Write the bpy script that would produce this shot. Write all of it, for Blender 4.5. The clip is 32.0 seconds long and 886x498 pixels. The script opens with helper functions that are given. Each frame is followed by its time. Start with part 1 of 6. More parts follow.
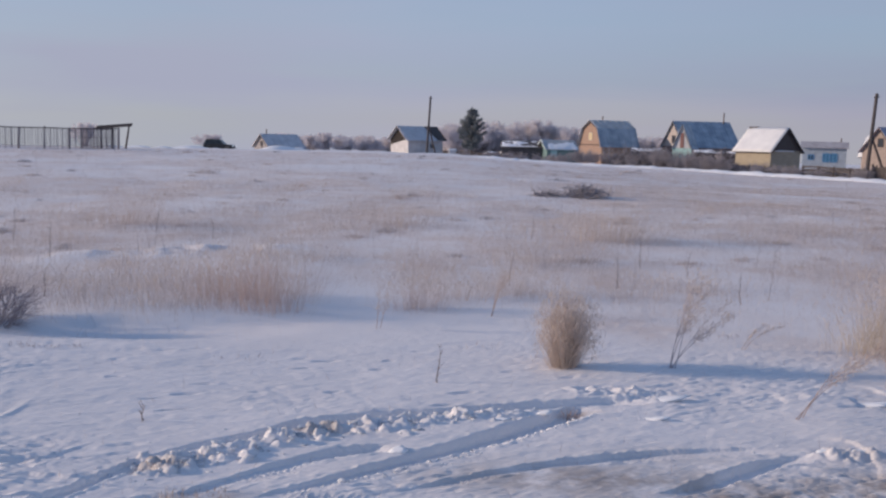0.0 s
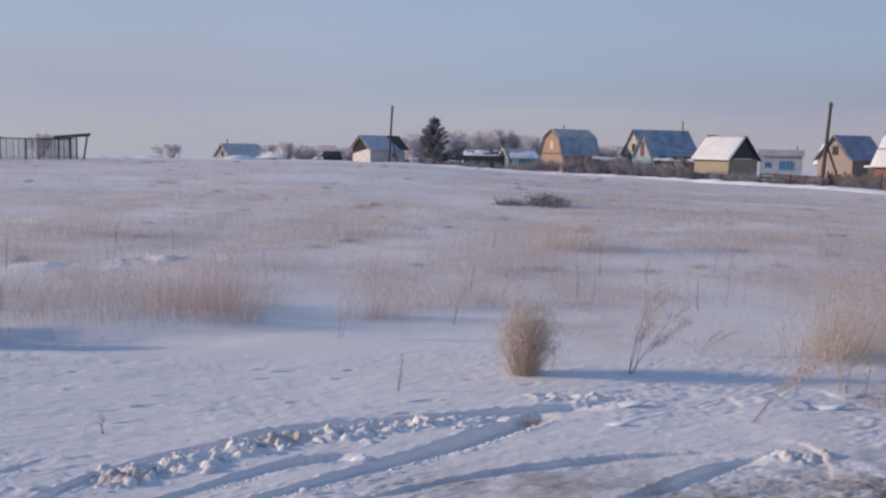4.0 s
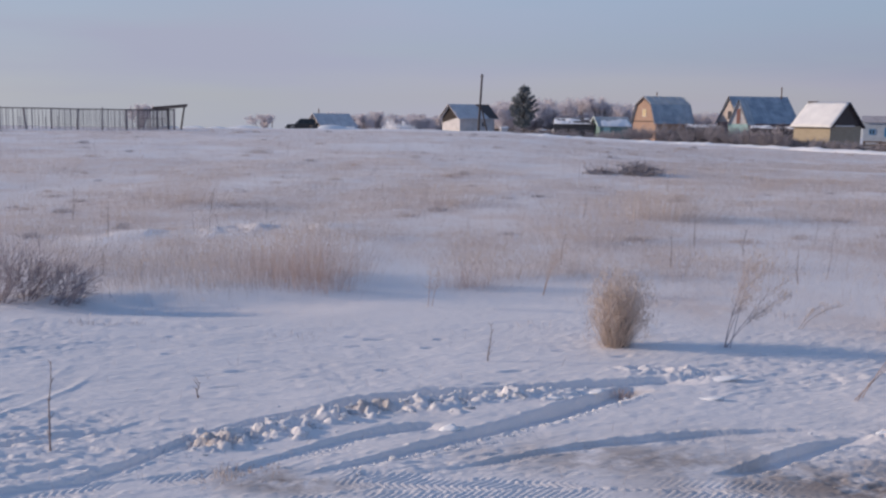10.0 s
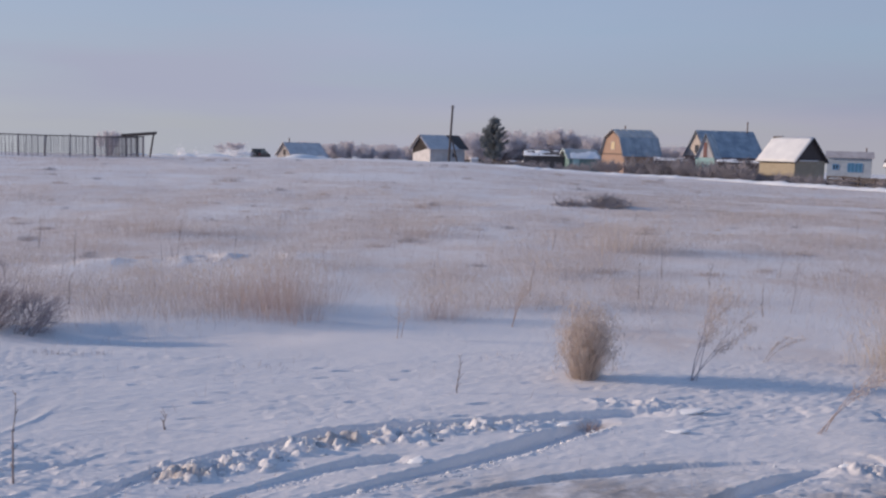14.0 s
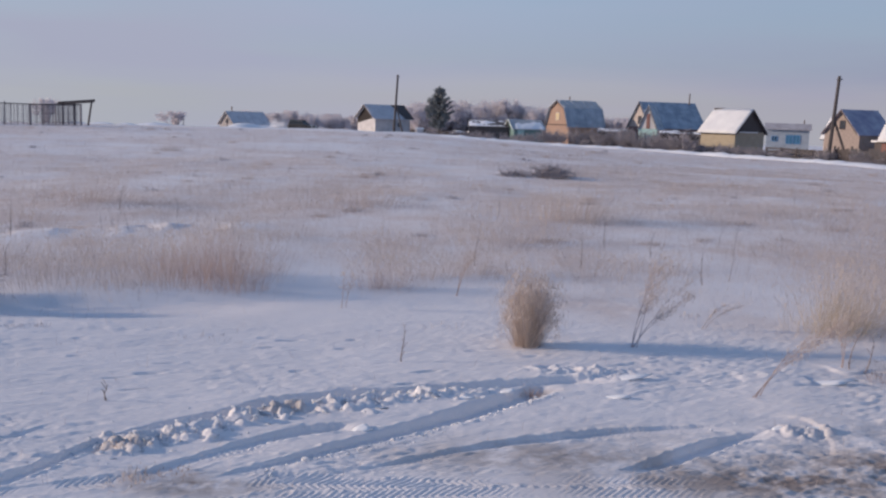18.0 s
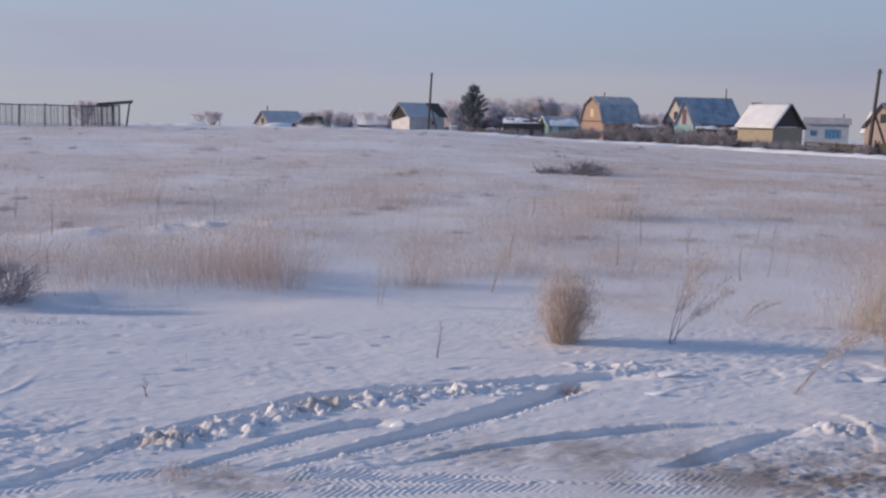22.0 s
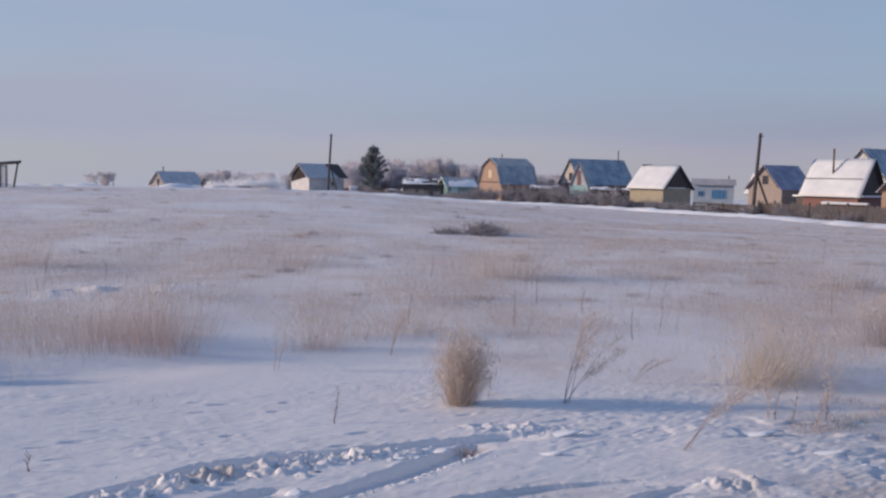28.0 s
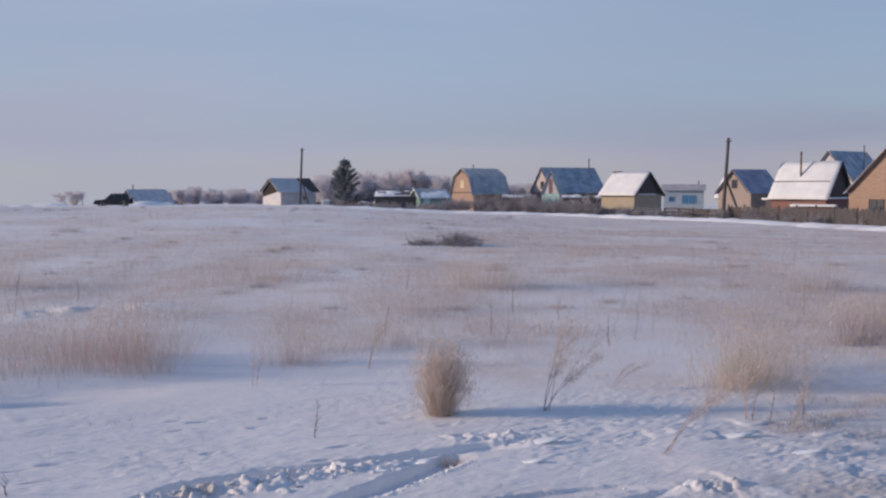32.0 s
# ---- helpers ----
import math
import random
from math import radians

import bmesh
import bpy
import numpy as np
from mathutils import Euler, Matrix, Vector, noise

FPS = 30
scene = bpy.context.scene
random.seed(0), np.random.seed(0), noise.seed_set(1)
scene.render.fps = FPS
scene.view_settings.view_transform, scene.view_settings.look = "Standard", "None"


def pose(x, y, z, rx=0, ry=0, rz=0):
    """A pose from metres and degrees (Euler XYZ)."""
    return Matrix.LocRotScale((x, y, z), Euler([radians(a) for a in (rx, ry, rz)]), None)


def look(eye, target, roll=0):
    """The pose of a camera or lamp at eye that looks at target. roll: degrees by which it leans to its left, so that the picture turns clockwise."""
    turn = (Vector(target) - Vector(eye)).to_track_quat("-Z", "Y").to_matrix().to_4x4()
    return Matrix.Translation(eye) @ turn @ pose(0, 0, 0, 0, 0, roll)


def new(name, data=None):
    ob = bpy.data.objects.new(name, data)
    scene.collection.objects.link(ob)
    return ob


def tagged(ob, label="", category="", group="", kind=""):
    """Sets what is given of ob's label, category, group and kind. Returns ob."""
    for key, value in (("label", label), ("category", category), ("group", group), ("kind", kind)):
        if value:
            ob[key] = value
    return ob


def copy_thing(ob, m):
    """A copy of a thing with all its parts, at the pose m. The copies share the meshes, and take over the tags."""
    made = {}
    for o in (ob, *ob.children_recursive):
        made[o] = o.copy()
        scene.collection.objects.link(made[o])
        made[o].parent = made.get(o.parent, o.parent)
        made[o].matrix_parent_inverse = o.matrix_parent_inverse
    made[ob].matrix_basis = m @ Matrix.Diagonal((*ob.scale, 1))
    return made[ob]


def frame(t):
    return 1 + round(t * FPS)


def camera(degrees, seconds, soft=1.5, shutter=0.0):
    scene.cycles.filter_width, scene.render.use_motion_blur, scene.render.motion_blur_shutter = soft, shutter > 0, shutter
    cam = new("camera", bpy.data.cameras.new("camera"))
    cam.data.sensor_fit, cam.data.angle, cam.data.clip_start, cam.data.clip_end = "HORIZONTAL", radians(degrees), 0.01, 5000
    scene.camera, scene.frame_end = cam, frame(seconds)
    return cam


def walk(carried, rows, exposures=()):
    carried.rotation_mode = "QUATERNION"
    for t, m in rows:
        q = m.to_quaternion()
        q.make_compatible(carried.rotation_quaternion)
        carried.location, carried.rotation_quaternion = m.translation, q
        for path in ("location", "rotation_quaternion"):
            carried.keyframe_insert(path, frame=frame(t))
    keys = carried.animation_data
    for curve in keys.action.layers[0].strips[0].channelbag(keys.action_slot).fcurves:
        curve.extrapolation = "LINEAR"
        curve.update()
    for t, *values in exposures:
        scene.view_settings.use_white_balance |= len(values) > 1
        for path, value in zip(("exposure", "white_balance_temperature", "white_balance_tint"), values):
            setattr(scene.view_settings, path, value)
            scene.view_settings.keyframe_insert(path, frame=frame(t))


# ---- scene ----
cam = camera(49.0, 32.0, soft=2.35)
# seconds, place, turn: a hand-held camera that pans to and fro on one spot
PATH = [
    (0, -0.018, 0.033, 1.637, 83.56, -1.19, 0.13),
    (0.5, -0.020, 0.031, 1.631, 83.45, -1.10, 0.20),
    (1, -0.012, 0.018, 1.638, 83.45, -0.95, 0.30),
    (1.5, -0.015, 0.033, 1.637, 83.61, -1.08, -0.06),
    (2, -0.017, 0.046, 1.640, 83.59, -1.02, -0.16),
    (2.5, -0.020, 0.031, 1.641, 83.65, -0.99, -0.14),
    (4.5, 0.005, -0.034, 1.649, 84.24, -1.25, -3.67),
    (5, 0.011, -0.049, 1.653, 84.25, -1.70, -5.54),
    (5.5, 0.004, -0.051, 1.653, 84.06, -2.03, -6.59),
    (6, 0.009, -0.056, 1.645, 83.69, -1.85, -6.62),
    (6.5, 0.004, -0.046, 1.646, 83.43, -2.11, -6.13),
    (7, 0.013, -0.019, 1.645, 83.22, -2.10, -4.53),
    (7.5, 0.018, -0.018, 1.645, 83.15, -1.76, -3.42),
    (8, 0.019, -0.018, 1.645, 82.83, -1.42, -2.96),
    (8.5, 0.009, 0.001, 1.643, 82.67, -1.64, -2.26),
    (9, 0.002, 0.032, 1.640, 82.37, -1.48, -0.53),
    (9.5, -0.003, 0.043, 1.636, 82.24, -1.12, 1.35),
    (10, -0.011, 0.049, 1.636, 82.24, -0.67, 3.15),
    (10.5, -0.010, 0.040, 1.639, 82.27, -0.11, 4.09),
    (11, -0.007, 0.045, 1.641, 82.31, 0.10, 4.55),
    (11.5, -0.002, 0.040, 1.635, 82.22, 0.31, 4.77),
    (12, 0.007, 0.025, 1.642, 82.20, 0.18, 3.97),
    (12.5, 0.002, 0.042, 1.642, 82.45, -0.26, 2.85),
    (13, -0.015, 0.026, 1.648, 82.70, -0.61, 2.60),
    (13.5, -0.017, 0.025, 1.653, 83.51, -1.01, 2.18),
    (14, -0.012, 0.019, 1.653, 84.04, -1.32, 1.42),
    (14.5, -0.003, 0.020, 1.651, 84.30, -1.50, 0.36),
    (15, 0.000, 0.010, 1.653, 84.02, -1.57, -0.54),
    (15.5, 0.009, 0.003, 1.654, 83.54, -1.47, -1.05),
    (17.5, 0.004, -0.001, 1.643, 82.37, -1.79, -2.87),
    (18, -0.003, 0.004, 1.646, 82.38, -1.63, -1.78),
    (18.5, -0.002, 0.008, 1.646, 82.49, -1.48, -1.34),
    (19, -0.003, 0.001, 1.645, 82.52, -1.36, -1.14),
    (19.5, -0.003, 0.025, 1.641, 82.70, -1.24, -0.72),
    (20, -0.010, 0.021, 1.646, 82.86, -1.29, -0.33),
    (20.5, -0.012, 0.032, 1.641, 83.06, -1.18, 0.04),
    (21, -0.010, 0.021, 1.645, 83.12, -0.93, 0.30),
    (21.5, -0.009, 0.021, 1.642, 82.91, -0.98, 0.70),
    (22, -0.010, 0.001, 1.639, 82.20, -1.09, 0.21),
    (22.5, -0.003, 0.015, 1.648, 82.36, -1.07, -0.22),
    (23, -0.002, -0.008, 1.654, 83.06, -1.30, -1.10),
    (23.5, 0.011, -0.008, 1.657, 83.59, -0.90, -2.02),
    (24, 0.010, -0.002, 1.658, 84.05, -0.98, -2.55),
    (24.5, 0.014, -0.003, 1.660, 84.49, -0.90, -2.85),
    (26.5, 0.013, -0.029, 1.670, 85.53, -1.03, -3.63),
    (27, 0.019, -0.031, 1.667, 85.66, -0.91, -4.43),
    (27.5, 0.023, -0.041, 1.671, 85.99, -1.00, -5.43),
    (28, 0.019, -0.039, 1.667, 85.85, -1.16, -5.65),
    (28.5, 0.015, -0.036, 1.668, 85.60, -1.34, -5.39),
    (29, 0.017, -0.037, 1.663, 85.35, -1.35, -4.95),
    (29.5, 0.009, -0.031, 1.655, 84.83, -1.20, -4.87),
    (30, 0.005, -0.030, 1.660, 84.55, -0.83, -4.35),
    (30.5, -0.008, -0.035, 1.681, 85.13, -1.38, -4.92),
    (31, 0.001, -0.043, 1.671, 84.92, -0.30, -7.18),
    (31.5, -0.015, -0.038, 1.680, 86.30, -0.77, -7.00),
    (32, -0.001, -0.047, 1.663, 86.53, 0.17, -7.30),
]
walk(cam, [(r[0], pose(*r[1:])) for r in PATH], exposures=[(0.0, 0.22, 6190, 12.8), (32.0, 0.22, 6190, 12.8)])

# ---- light ----
SUN_UP, SUN_SIDE = 15.0, 271.5          # degrees above the horizon, compass bearing from +y towards +x
world = bpy.data.worlds.new("winter_sky")
scene.world = world
world.use_nodes = True
wn, wl = world.node_tree.nodes, world.node_tree.links
wn.clear()
w_out = wn.new("ShaderNodeOutputWorld")
w_bg = wn.new("ShaderNodeBackground")
w_sky = wn.new("ShaderNodeTexSky")
w_sky.sky_type, w_sky.sun_disc = "NISHITA", False
w_sky.sun_elevation, w_sky.sun_rotation = radians(SUN_UP), radians(SUN_SIDE)
w_sky.air_density, w_sky.dust_density, w_sky.ozone_density, w_sky.altitude = 1.0, 0.6, 3.0, 200
# thin, wide cloud veil, thicker towards the horizon
w_co = wn.new("ShaderNodeTexCoord")
w_map = wn.new("ShaderNodeMapping")
w_map.inputs["Scale"].default_value = (1.2, 1.2, 9.0)
w_noise = wn.new("ShaderNodeTexNoise")
w_noise.inputs["Scale"].default_value, w_noise.inputs["Detail"].default_value = 1.6, 5.0
w_sep = wn.new("ShaderNodeSeparateXYZ")
w_low = wn.new("ShaderNodeMapRange")
w_low.inputs["From Min"].default_value, w_low.inputs["From Max"].default_value = 0.16, 0.60
w_low.inputs["To Min"].default_value, w_low.inputs["To Max"].default_value = 1.0, 0.50
w_band = wn.new("ShaderNodeMapRange")
w_band.inputs["From Min"].default_value, w_band.inputs["From Max"].default_value = 0.40, 0.66
w_band.inputs["To Min"].default_value, w_band.inputs["To Max"].default_value = 0.72, 1.0
w_mul = wn.new("ShaderNodeMath")
w_mul.operation = "MULTIPLY"
w_mix = wn.new("ShaderNodeMix")
w_mix.data_type = "RGBA"
w_tone = wn.new("ShaderNodeValToRGB")
w_tone.color_ramp.elements[0].position, w_tone.color_ramp.elements[0].color = 0.0, (0.425, 0.402, 0.492, 1)
w_tone.color_ramp.elements[1].position, w_tone.color_ramp.elements[1].color = 0.34, (0.332, 0.443, 0.614, 1)
for _p, _c in ((0.035, (0.417, 0.400, 0.490, 1)), (0.060, (0.357, 0.384, 0.486, 1)), (0.115, (0.371, 0.432, 0.543, 1)), (0.60, (0.27, 0.375, 0.59, 1)), (1.0, (0.235, 0.355, 0.60, 1))):
    w_tone.color_ramp.elements.new(_p).color = _c
w_wave = wn.new("ShaderNodeMath")            # the bands near the horizon are uneven
w_wave.operation = "MULTIPLY_ADD"
w_wave.inputs[1].default_value = 0.05
w_shift = wn.new("ShaderNodeMath")
w_shift.operation = "SUBTRACT"
w_shift.inputs[1].default_value = 0.025
w_lift = wn.new("ShaderNodeVectorMath")
w_lift.operation = "SCALE"
w_side = wn.new("ShaderNodeMapRange")      # the haze glows more towards the sun's side
w_side.interpolation_type = "SMOOTHSTEP"
w_side.inputs["From Min"].default_value, w_side.inputs["From Max"].default_value = -0.15, 0.6
w_side.inputs["To Min"].default_value, w_side.inputs["To Max"].default_value = 8.1, 6.75
wl.new(w_co.outputs["Generated"], w_map.inputs["Vector"])
wl.new(w_map.outputs["Vector"], w_noise.inputs["Vector"])
wl.new(w_co.outputs["Generated"], w_sep.inputs["Vector"])
wl.new(w_sep.outputs["Z"], w_low.inputs["Value"])
wl.new(w_noise.outputs["Fac"], w_wave.inputs[0])
wl.new(w_sep.outputs["Z"], w_shift.inputs[0])
wl.new(w_shift.outputs["Value"], w_wave.inputs[2])
wl.new(w_wave.outputs["Value"], w_tone.inputs["Fac"])
w_grey = wn.new("ShaderNodeMix")             # towards the sun's side the low haze is grey, away from it pinkish
w_grey.data_type = "RGBA"
w_grey.inputs["B"].default_value = (0.378, 0.388, 0.466, 1)
w_far = wn.new("ShaderNodeMapRange")
w_far.inputs["From Min"].default_value, w_far.inputs["From Max"].default_value = 0.12, -0.25
w_near = wn.new("ShaderNodeMapRange")
w_near.inputs["From Min"].default_value, w_near.inputs["From Max"].default_value = 0.30, 0.02
w_both = wn.new("ShaderNodeMath")
w_both.operation = "MULTIPLY"
wl.new(w_sep.outputs["X"], w_far.inputs["Value"])
wl.new(w_sep.outputs["Z"], w_near.inputs["Value"])
wl.new(w_far.outputs["Result"], w_both.inputs[0])
wl.new(w_near.outputs["Result"], w_both.inputs[1])
wl.new(w_both.outputs["Value"], w_grey.inputs["Factor"])
wl.new(w_tone.outputs["Color"], w_grey.inputs["A"])
wl.new(w_grey.outputs["Result"], w_lift.inputs[0])
wl.new(w_sep.outputs["X"], w_side.inputs["Value"])
wl.new(w_side.outputs["Result"], w_lift.inputs["Scale"])
wl.new(w_lift.outputs["Vector"], w_mix.inputs["B"])
wl.new(w_noise.outputs["Fac"], w_band.inputs["Value"])
wl.new(w_low.outputs["Result"], w_mul.inputs[0])
wl.new(w_band.outputs["Result"], w_mul.inputs[1])
wl.new(w_mul.outputs["Value"], w_mix.inputs["Factor"])
w_up = wn.new("ShaderNodeMath")              # below the horizon the sky's lowest tone goes on
w_up.operation = "MAXIMUM"
w_up.inputs[1].default_value = 0.02
w_dir = wn.new("ShaderNodeCombineXYZ")
wl.new(w_sep.outputs["X"], w_dir.inputs["X"])
wl.new(w_sep.outputs["Y"], w_dir.inputs["Y"])
wl.new(w_sep.outputs["Z"], w_up.inputs[0])
wl.new(w_up.outputs["Value"], w_dir.inputs["Z"])
wl.new(w_dir.outputs["Vector"], w_sky.inputs["Vector"])
wl.new(w_sky.outputs["Color"], w_mix.inputs["A"])
wl.new(w_mix.outputs["Result"], w_bg.inputs["Color"])
w_bg.inputs["Strength"].default_value = 0.11
wl.new(w_bg.outputs["Background"], w_out.inputs["Surface"])

sun = new("sun", bpy.data.lights.new("sun", "SUN"))
sun.data.energy, sun.data.angle, sun.data.color = 3.25, radians(0.6), (1.0, 0.765, 0.54)
_b, _e = radians(SUN_SIDE), radians(SUN_UP)
sun.matrix_world = look((math.sin(_b) * math.cos(_e) * 50, math.cos(_b) * math.cos(_e) * 50, math.sin(_e) * 50), (0, 0, 0))


# ---- materials ----
def mat(name, color, rough=0.8, vary=0.25, scale=4.0, bump=0.2, fine=40.0, metal=0.0, second=None, stretch=(1, 1, 1), glow=0.0, object_space=True):
    """A surface with two scales of variation: slow stains and fine grain."""
    m = bpy.data.materials.new(name)
    m.use_nodes = True
    n, l = m.node_tree.nodes, m.node_tree.links
    b = n["Principled BSDF"]
    co = n.new("ShaderNodeTexCoord")
    mp = n.new("ShaderNodeMapping")
    mp.inputs["Scale"].default_value = stretch
    l.new(co.outputs["Object" if object_space else "Generated"], mp.inputs["Vector"])
    n1, n2 = n.new("ShaderNodeTexNoise"), n.new("ShaderNodeTexNoise")
    n1.inputs["Scale"].default_value, n1.inputs["Detail"].default_value = scale, 4
    n2.inputs["Scale"].default_value, n2.inputs["Detail"].default_value = fine, 3
    l.new(mp.outputs["Vector"], n1.inputs["Vector"])
    l.new(mp.outputs["Vector"], n2.inputs["Vector"])
    ramp = n.new("ShaderNodeMapRange")
    ramp.inputs["From Min"].default_value, ramp.inputs["From Max"].default_value = 0.3, 0.7
    l.new(n1.outputs["Fac"], ramp.inputs["Value"])
    mx = n.new("ShaderNodeMix")
    mx.data_type = "RGBA"
    c2 = second or tuple(c * (1 - vary) for c in color)
    mx.inputs["A"].default_value, mx.inputs["B"].default_value = (*color, 1), (*c2, 1)
    l.new(ramp.outputs["Result"], mx.inputs["Factor"])
    hsv = n.new("ShaderNodeHueSaturation")
    vr = n.new("ShaderNodeMapRange")
    vr.inputs["To Min"].default_value, vr.inputs["To Max"].default_value = 1 - vary * 0.6, 1 + vary * 0.6
    l.new(n2.outputs["Fac"], vr.inputs["Value"])
    l.new(vr.outputs["Result"], hsv.inputs["Value"])
    l.new(mx.outputs["Result"], hsv.inputs["Color"])
    l.new(hsv.outputs["Color"], b.inputs["Base Color"])
    b.inputs["Roughness"].default_value, b.inputs["Metallic"].default_value = rough, metal
    if bump:
        bp = n.new("ShaderNodeBump")
        bp.inputs["Strength"].default_value, bp.inputs["Distance"].default_value = bump, 0.02
        l.new(n2.outputs["Fac"], bp.inputs["Height"])
        l.new(bp.outputs["Normal"], b.inputs["Normal"])
    if glow:
        b.inputs["Emission Color"].default_value, b.inputs["Emission Strength"].default_value = (*color, 1), glow
    return m


def stalk_mat(name, color, second, rough=0.9, thin=0.35):
    """Dry stalks: each loose stalk takes its own shade."""
    m = bpy.data.materials.new(name)
    m.use_nodes = True
    n, l = m.node_tree.nodes, m.node_tree.links
    b = n["Principled BSDF"]
    g = n.new("ShaderNodeNewGeometry")
    mx = n.new("ShaderNodeMix")
    mx.data_type = "RGBA"
    mx.inputs["A"].default_value, mx.inputs["B"].default_value = (*color, 1), (*second, 1)
    l.new(g.outputs["Random Per Island"], mx.inputs["Factor"])
    no = n.new("ShaderNodeTexNoise")
    no.inputs["Scale"].default_value = 30
    hsv = n.new("ShaderNodeHueSaturation")
    vr = n.new("ShaderNodeMapRange")
    vr.inputs["To Min"].default_value, vr.inputs["To Max"].default_value = 0.75, 1.25
    l.new(no.outputs["Fac"], vr.inputs["Value"])
    l.new(vr.outputs["Result"], hsv.inputs["Value"])
    l.new(mx.outputs["Result"], hsv.inputs["Color"])
    l.new(hsv.outputs["Color"], b.inputs["Base Color"])
    b.inputs["Roughness"].default_value = rough
    t, ms = n.new("ShaderNodeBsdfTranslucent"), n.new("ShaderNodeMixShader")      # thin dry stalks let some light through
    ms.inputs["Fac"].default_value = thin
    l.new(hsv.outputs["Color"], t.inputs["Color"])
    l.new(b.outputs["BSDF"], ms.inputs[1])
    l.new(t.outputs["BSDF"], ms.inputs[2])
    l.new(ms.outputs["Shader"], n["Material Output"].inputs["Surface"])
    return m


def snow_mat(name, litter, light=(0.825, 0.80, 0.81), shade=(0.725, 0.70, 0.71)):
    """Snow with soft relief; litter: how much dry stubble and dust lies in the open field."""
    m = bpy.data.materials.new(name)
    m.use_nodes = True
    n, l = m.node_tree.nodes, m.node_tree.links
    b = n["Principled BSDF"]
    co = n.new("ShaderNodeTexCoord")
    base = n.new("ShaderNodeMix")
    base.data_type = "RGBA"
    base.inputs["A"].default_value, base.inputs["B"].default_value = (*light, 1), (*shade, 1)
    big = n.new("ShaderNodeTexNoise")
    big.inputs["Scale"].default_value, big.inputs["Detail"].default_value = 1.3, 5
    l.new(co.outputs["Object"], big.inputs["Vector"])
    l.new(big.outputs["Fac"], base.inputs["Factor"])
    last = base.outputs["Result"]
    if litter:
        sep = n.new("ShaderNodeSeparateXYZ")
        l.new(co.outputs["Object"], sep.inputs["Vector"])
        far = n.new("ShaderNodeAttribute")
        far.attribute_name = "stubble"
        mp = n.new("ShaderNodeMapping")
        mp.inputs["Scale"].default_value = (0.55, 0.45, 0.3)
        l.new(co.outputs["Object"], mp.inputs["Vector"])
        st = n.new("ShaderNodeTexNoise")
        st.inputs["Scale"].default_value, st.inputs["Detail"].default_value, st.inputs["Roughness"].default_value = 2.2, 9, 0.72
        l.new(mp.outputs["Vector"], st.inputs["Vector"])
        th = n.new("ShaderNodeMapRange")
        th.inputs["From Min"].default_value, th.inputs["From Max"].default_value = 0.31, 0.62
        th.inputs["To Max"].default_value = litter
        l.new(st.outputs["Fac"], th.inputs["Value"])
        mu = n.new("ShaderNodeMath")
        mu.operation = "MULTIPLY"
        l.new(far.outputs["Fac"], mu.inputs[0])
        l.new(th.outputs["Result"], mu.inputs[1])
        mx = n.new("ShaderNodeMix")
        mx.data_type = "RGBA"
        mx.inputs["B"].default_value = (0.64, 0.535, 0.488, 1)
        l.new(mu.outputs["Value"], mx.inputs["Factor"])
        l.new(last, mx.inputs["A"])
        last = mx.outputs["Result"]
        # bare soil that the wheels tore up, in small patches of the tracks
        so = n.new("ShaderNodeTexNoise")
        so.inputs["Scale"].default_value, so.inputs["Detail"].default_value, so.inputs["Roughness"].default_value = 3.4, 8, 0.68
        l.new(co.outputs["Object"], so.inputs["Vector"])
        sr = n.new("ShaderNodeMapRange")
        sr.inputs["From Min"].default_value, sr.inputs["From Max"].default_value = 0.36, 0.54
        l.new(so.outputs["Fac"], sr.inputs["Value"])
        bare = n.new("ShaderNodeAttribute")
        bare.attribute_name = "soil"
        m2 = n.new("ShaderNodeMath")
        m2.operation = "MULTIPLY"
        l.new(sr.outputs["Result"], m2.inputs[0])
        l.new(bare.outputs["Fac"], m2.inputs[1])
        mx2 = n.new("ShaderNodeMix")
        mx2.data_type = "RGBA"
        mx2.inputs["B"].default_value = (0.25, 0.205, 0.182, 1)
        l.new(m2.outputs["Value"], mx2.inputs["Factor"])
        l.new(last, mx2.inputs["A"])
        last = mx2.outputs["Result"]
    l.new(last, b.inputs["Base Color"])
    b.inputs["Roughness"].default_value = 0.65
    b.inputs["Specular IOR Level"].default_value = 0.25
    b1, b2 = n.new("ShaderNodeTexNoise"), n.new("ShaderNodeTexNoise")
    b1.inputs["Scale"].default_value, b1.inputs["Detail"].default_value = 9, 6
    b2.inputs["Scale"].default_value, b2.inputs["Detail"].default_value = 70, 3
    wind = n.new("ShaderNodeMapping")
    wind.inputs["Rotation"].default_value, wind.inputs["Scale"].default_value = (0, 0, radians(-22)), (0.55, 2.0, 1.0)
    l.new(co.outputs["Object"], wind.inputs["Vector"])
    add = n.new("ShaderNodeMath")
    add.operation = "MULTIPLY_ADD"
    add.inputs[1].default_value = 0.35
    for q in (b1, b2):
        l.new(wind.outputs["Vector"], q.inputs["Vector"])
    l.new(b2.outputs["Fac"], add.inputs[0])
    l.new(b1.outputs["Fac"], add.inputs[2])
    bp = n.new("ShaderNodeBump")
    bp.inputs["Strength"].default_value, bp.inputs["Distance"].default_value = 0.32, 0.022
    l.new(add.outputs["Value"], bp.inputs["Height"])
    l.new(bp.outputs["Normal"], b.inputs["Normal"])
    return m


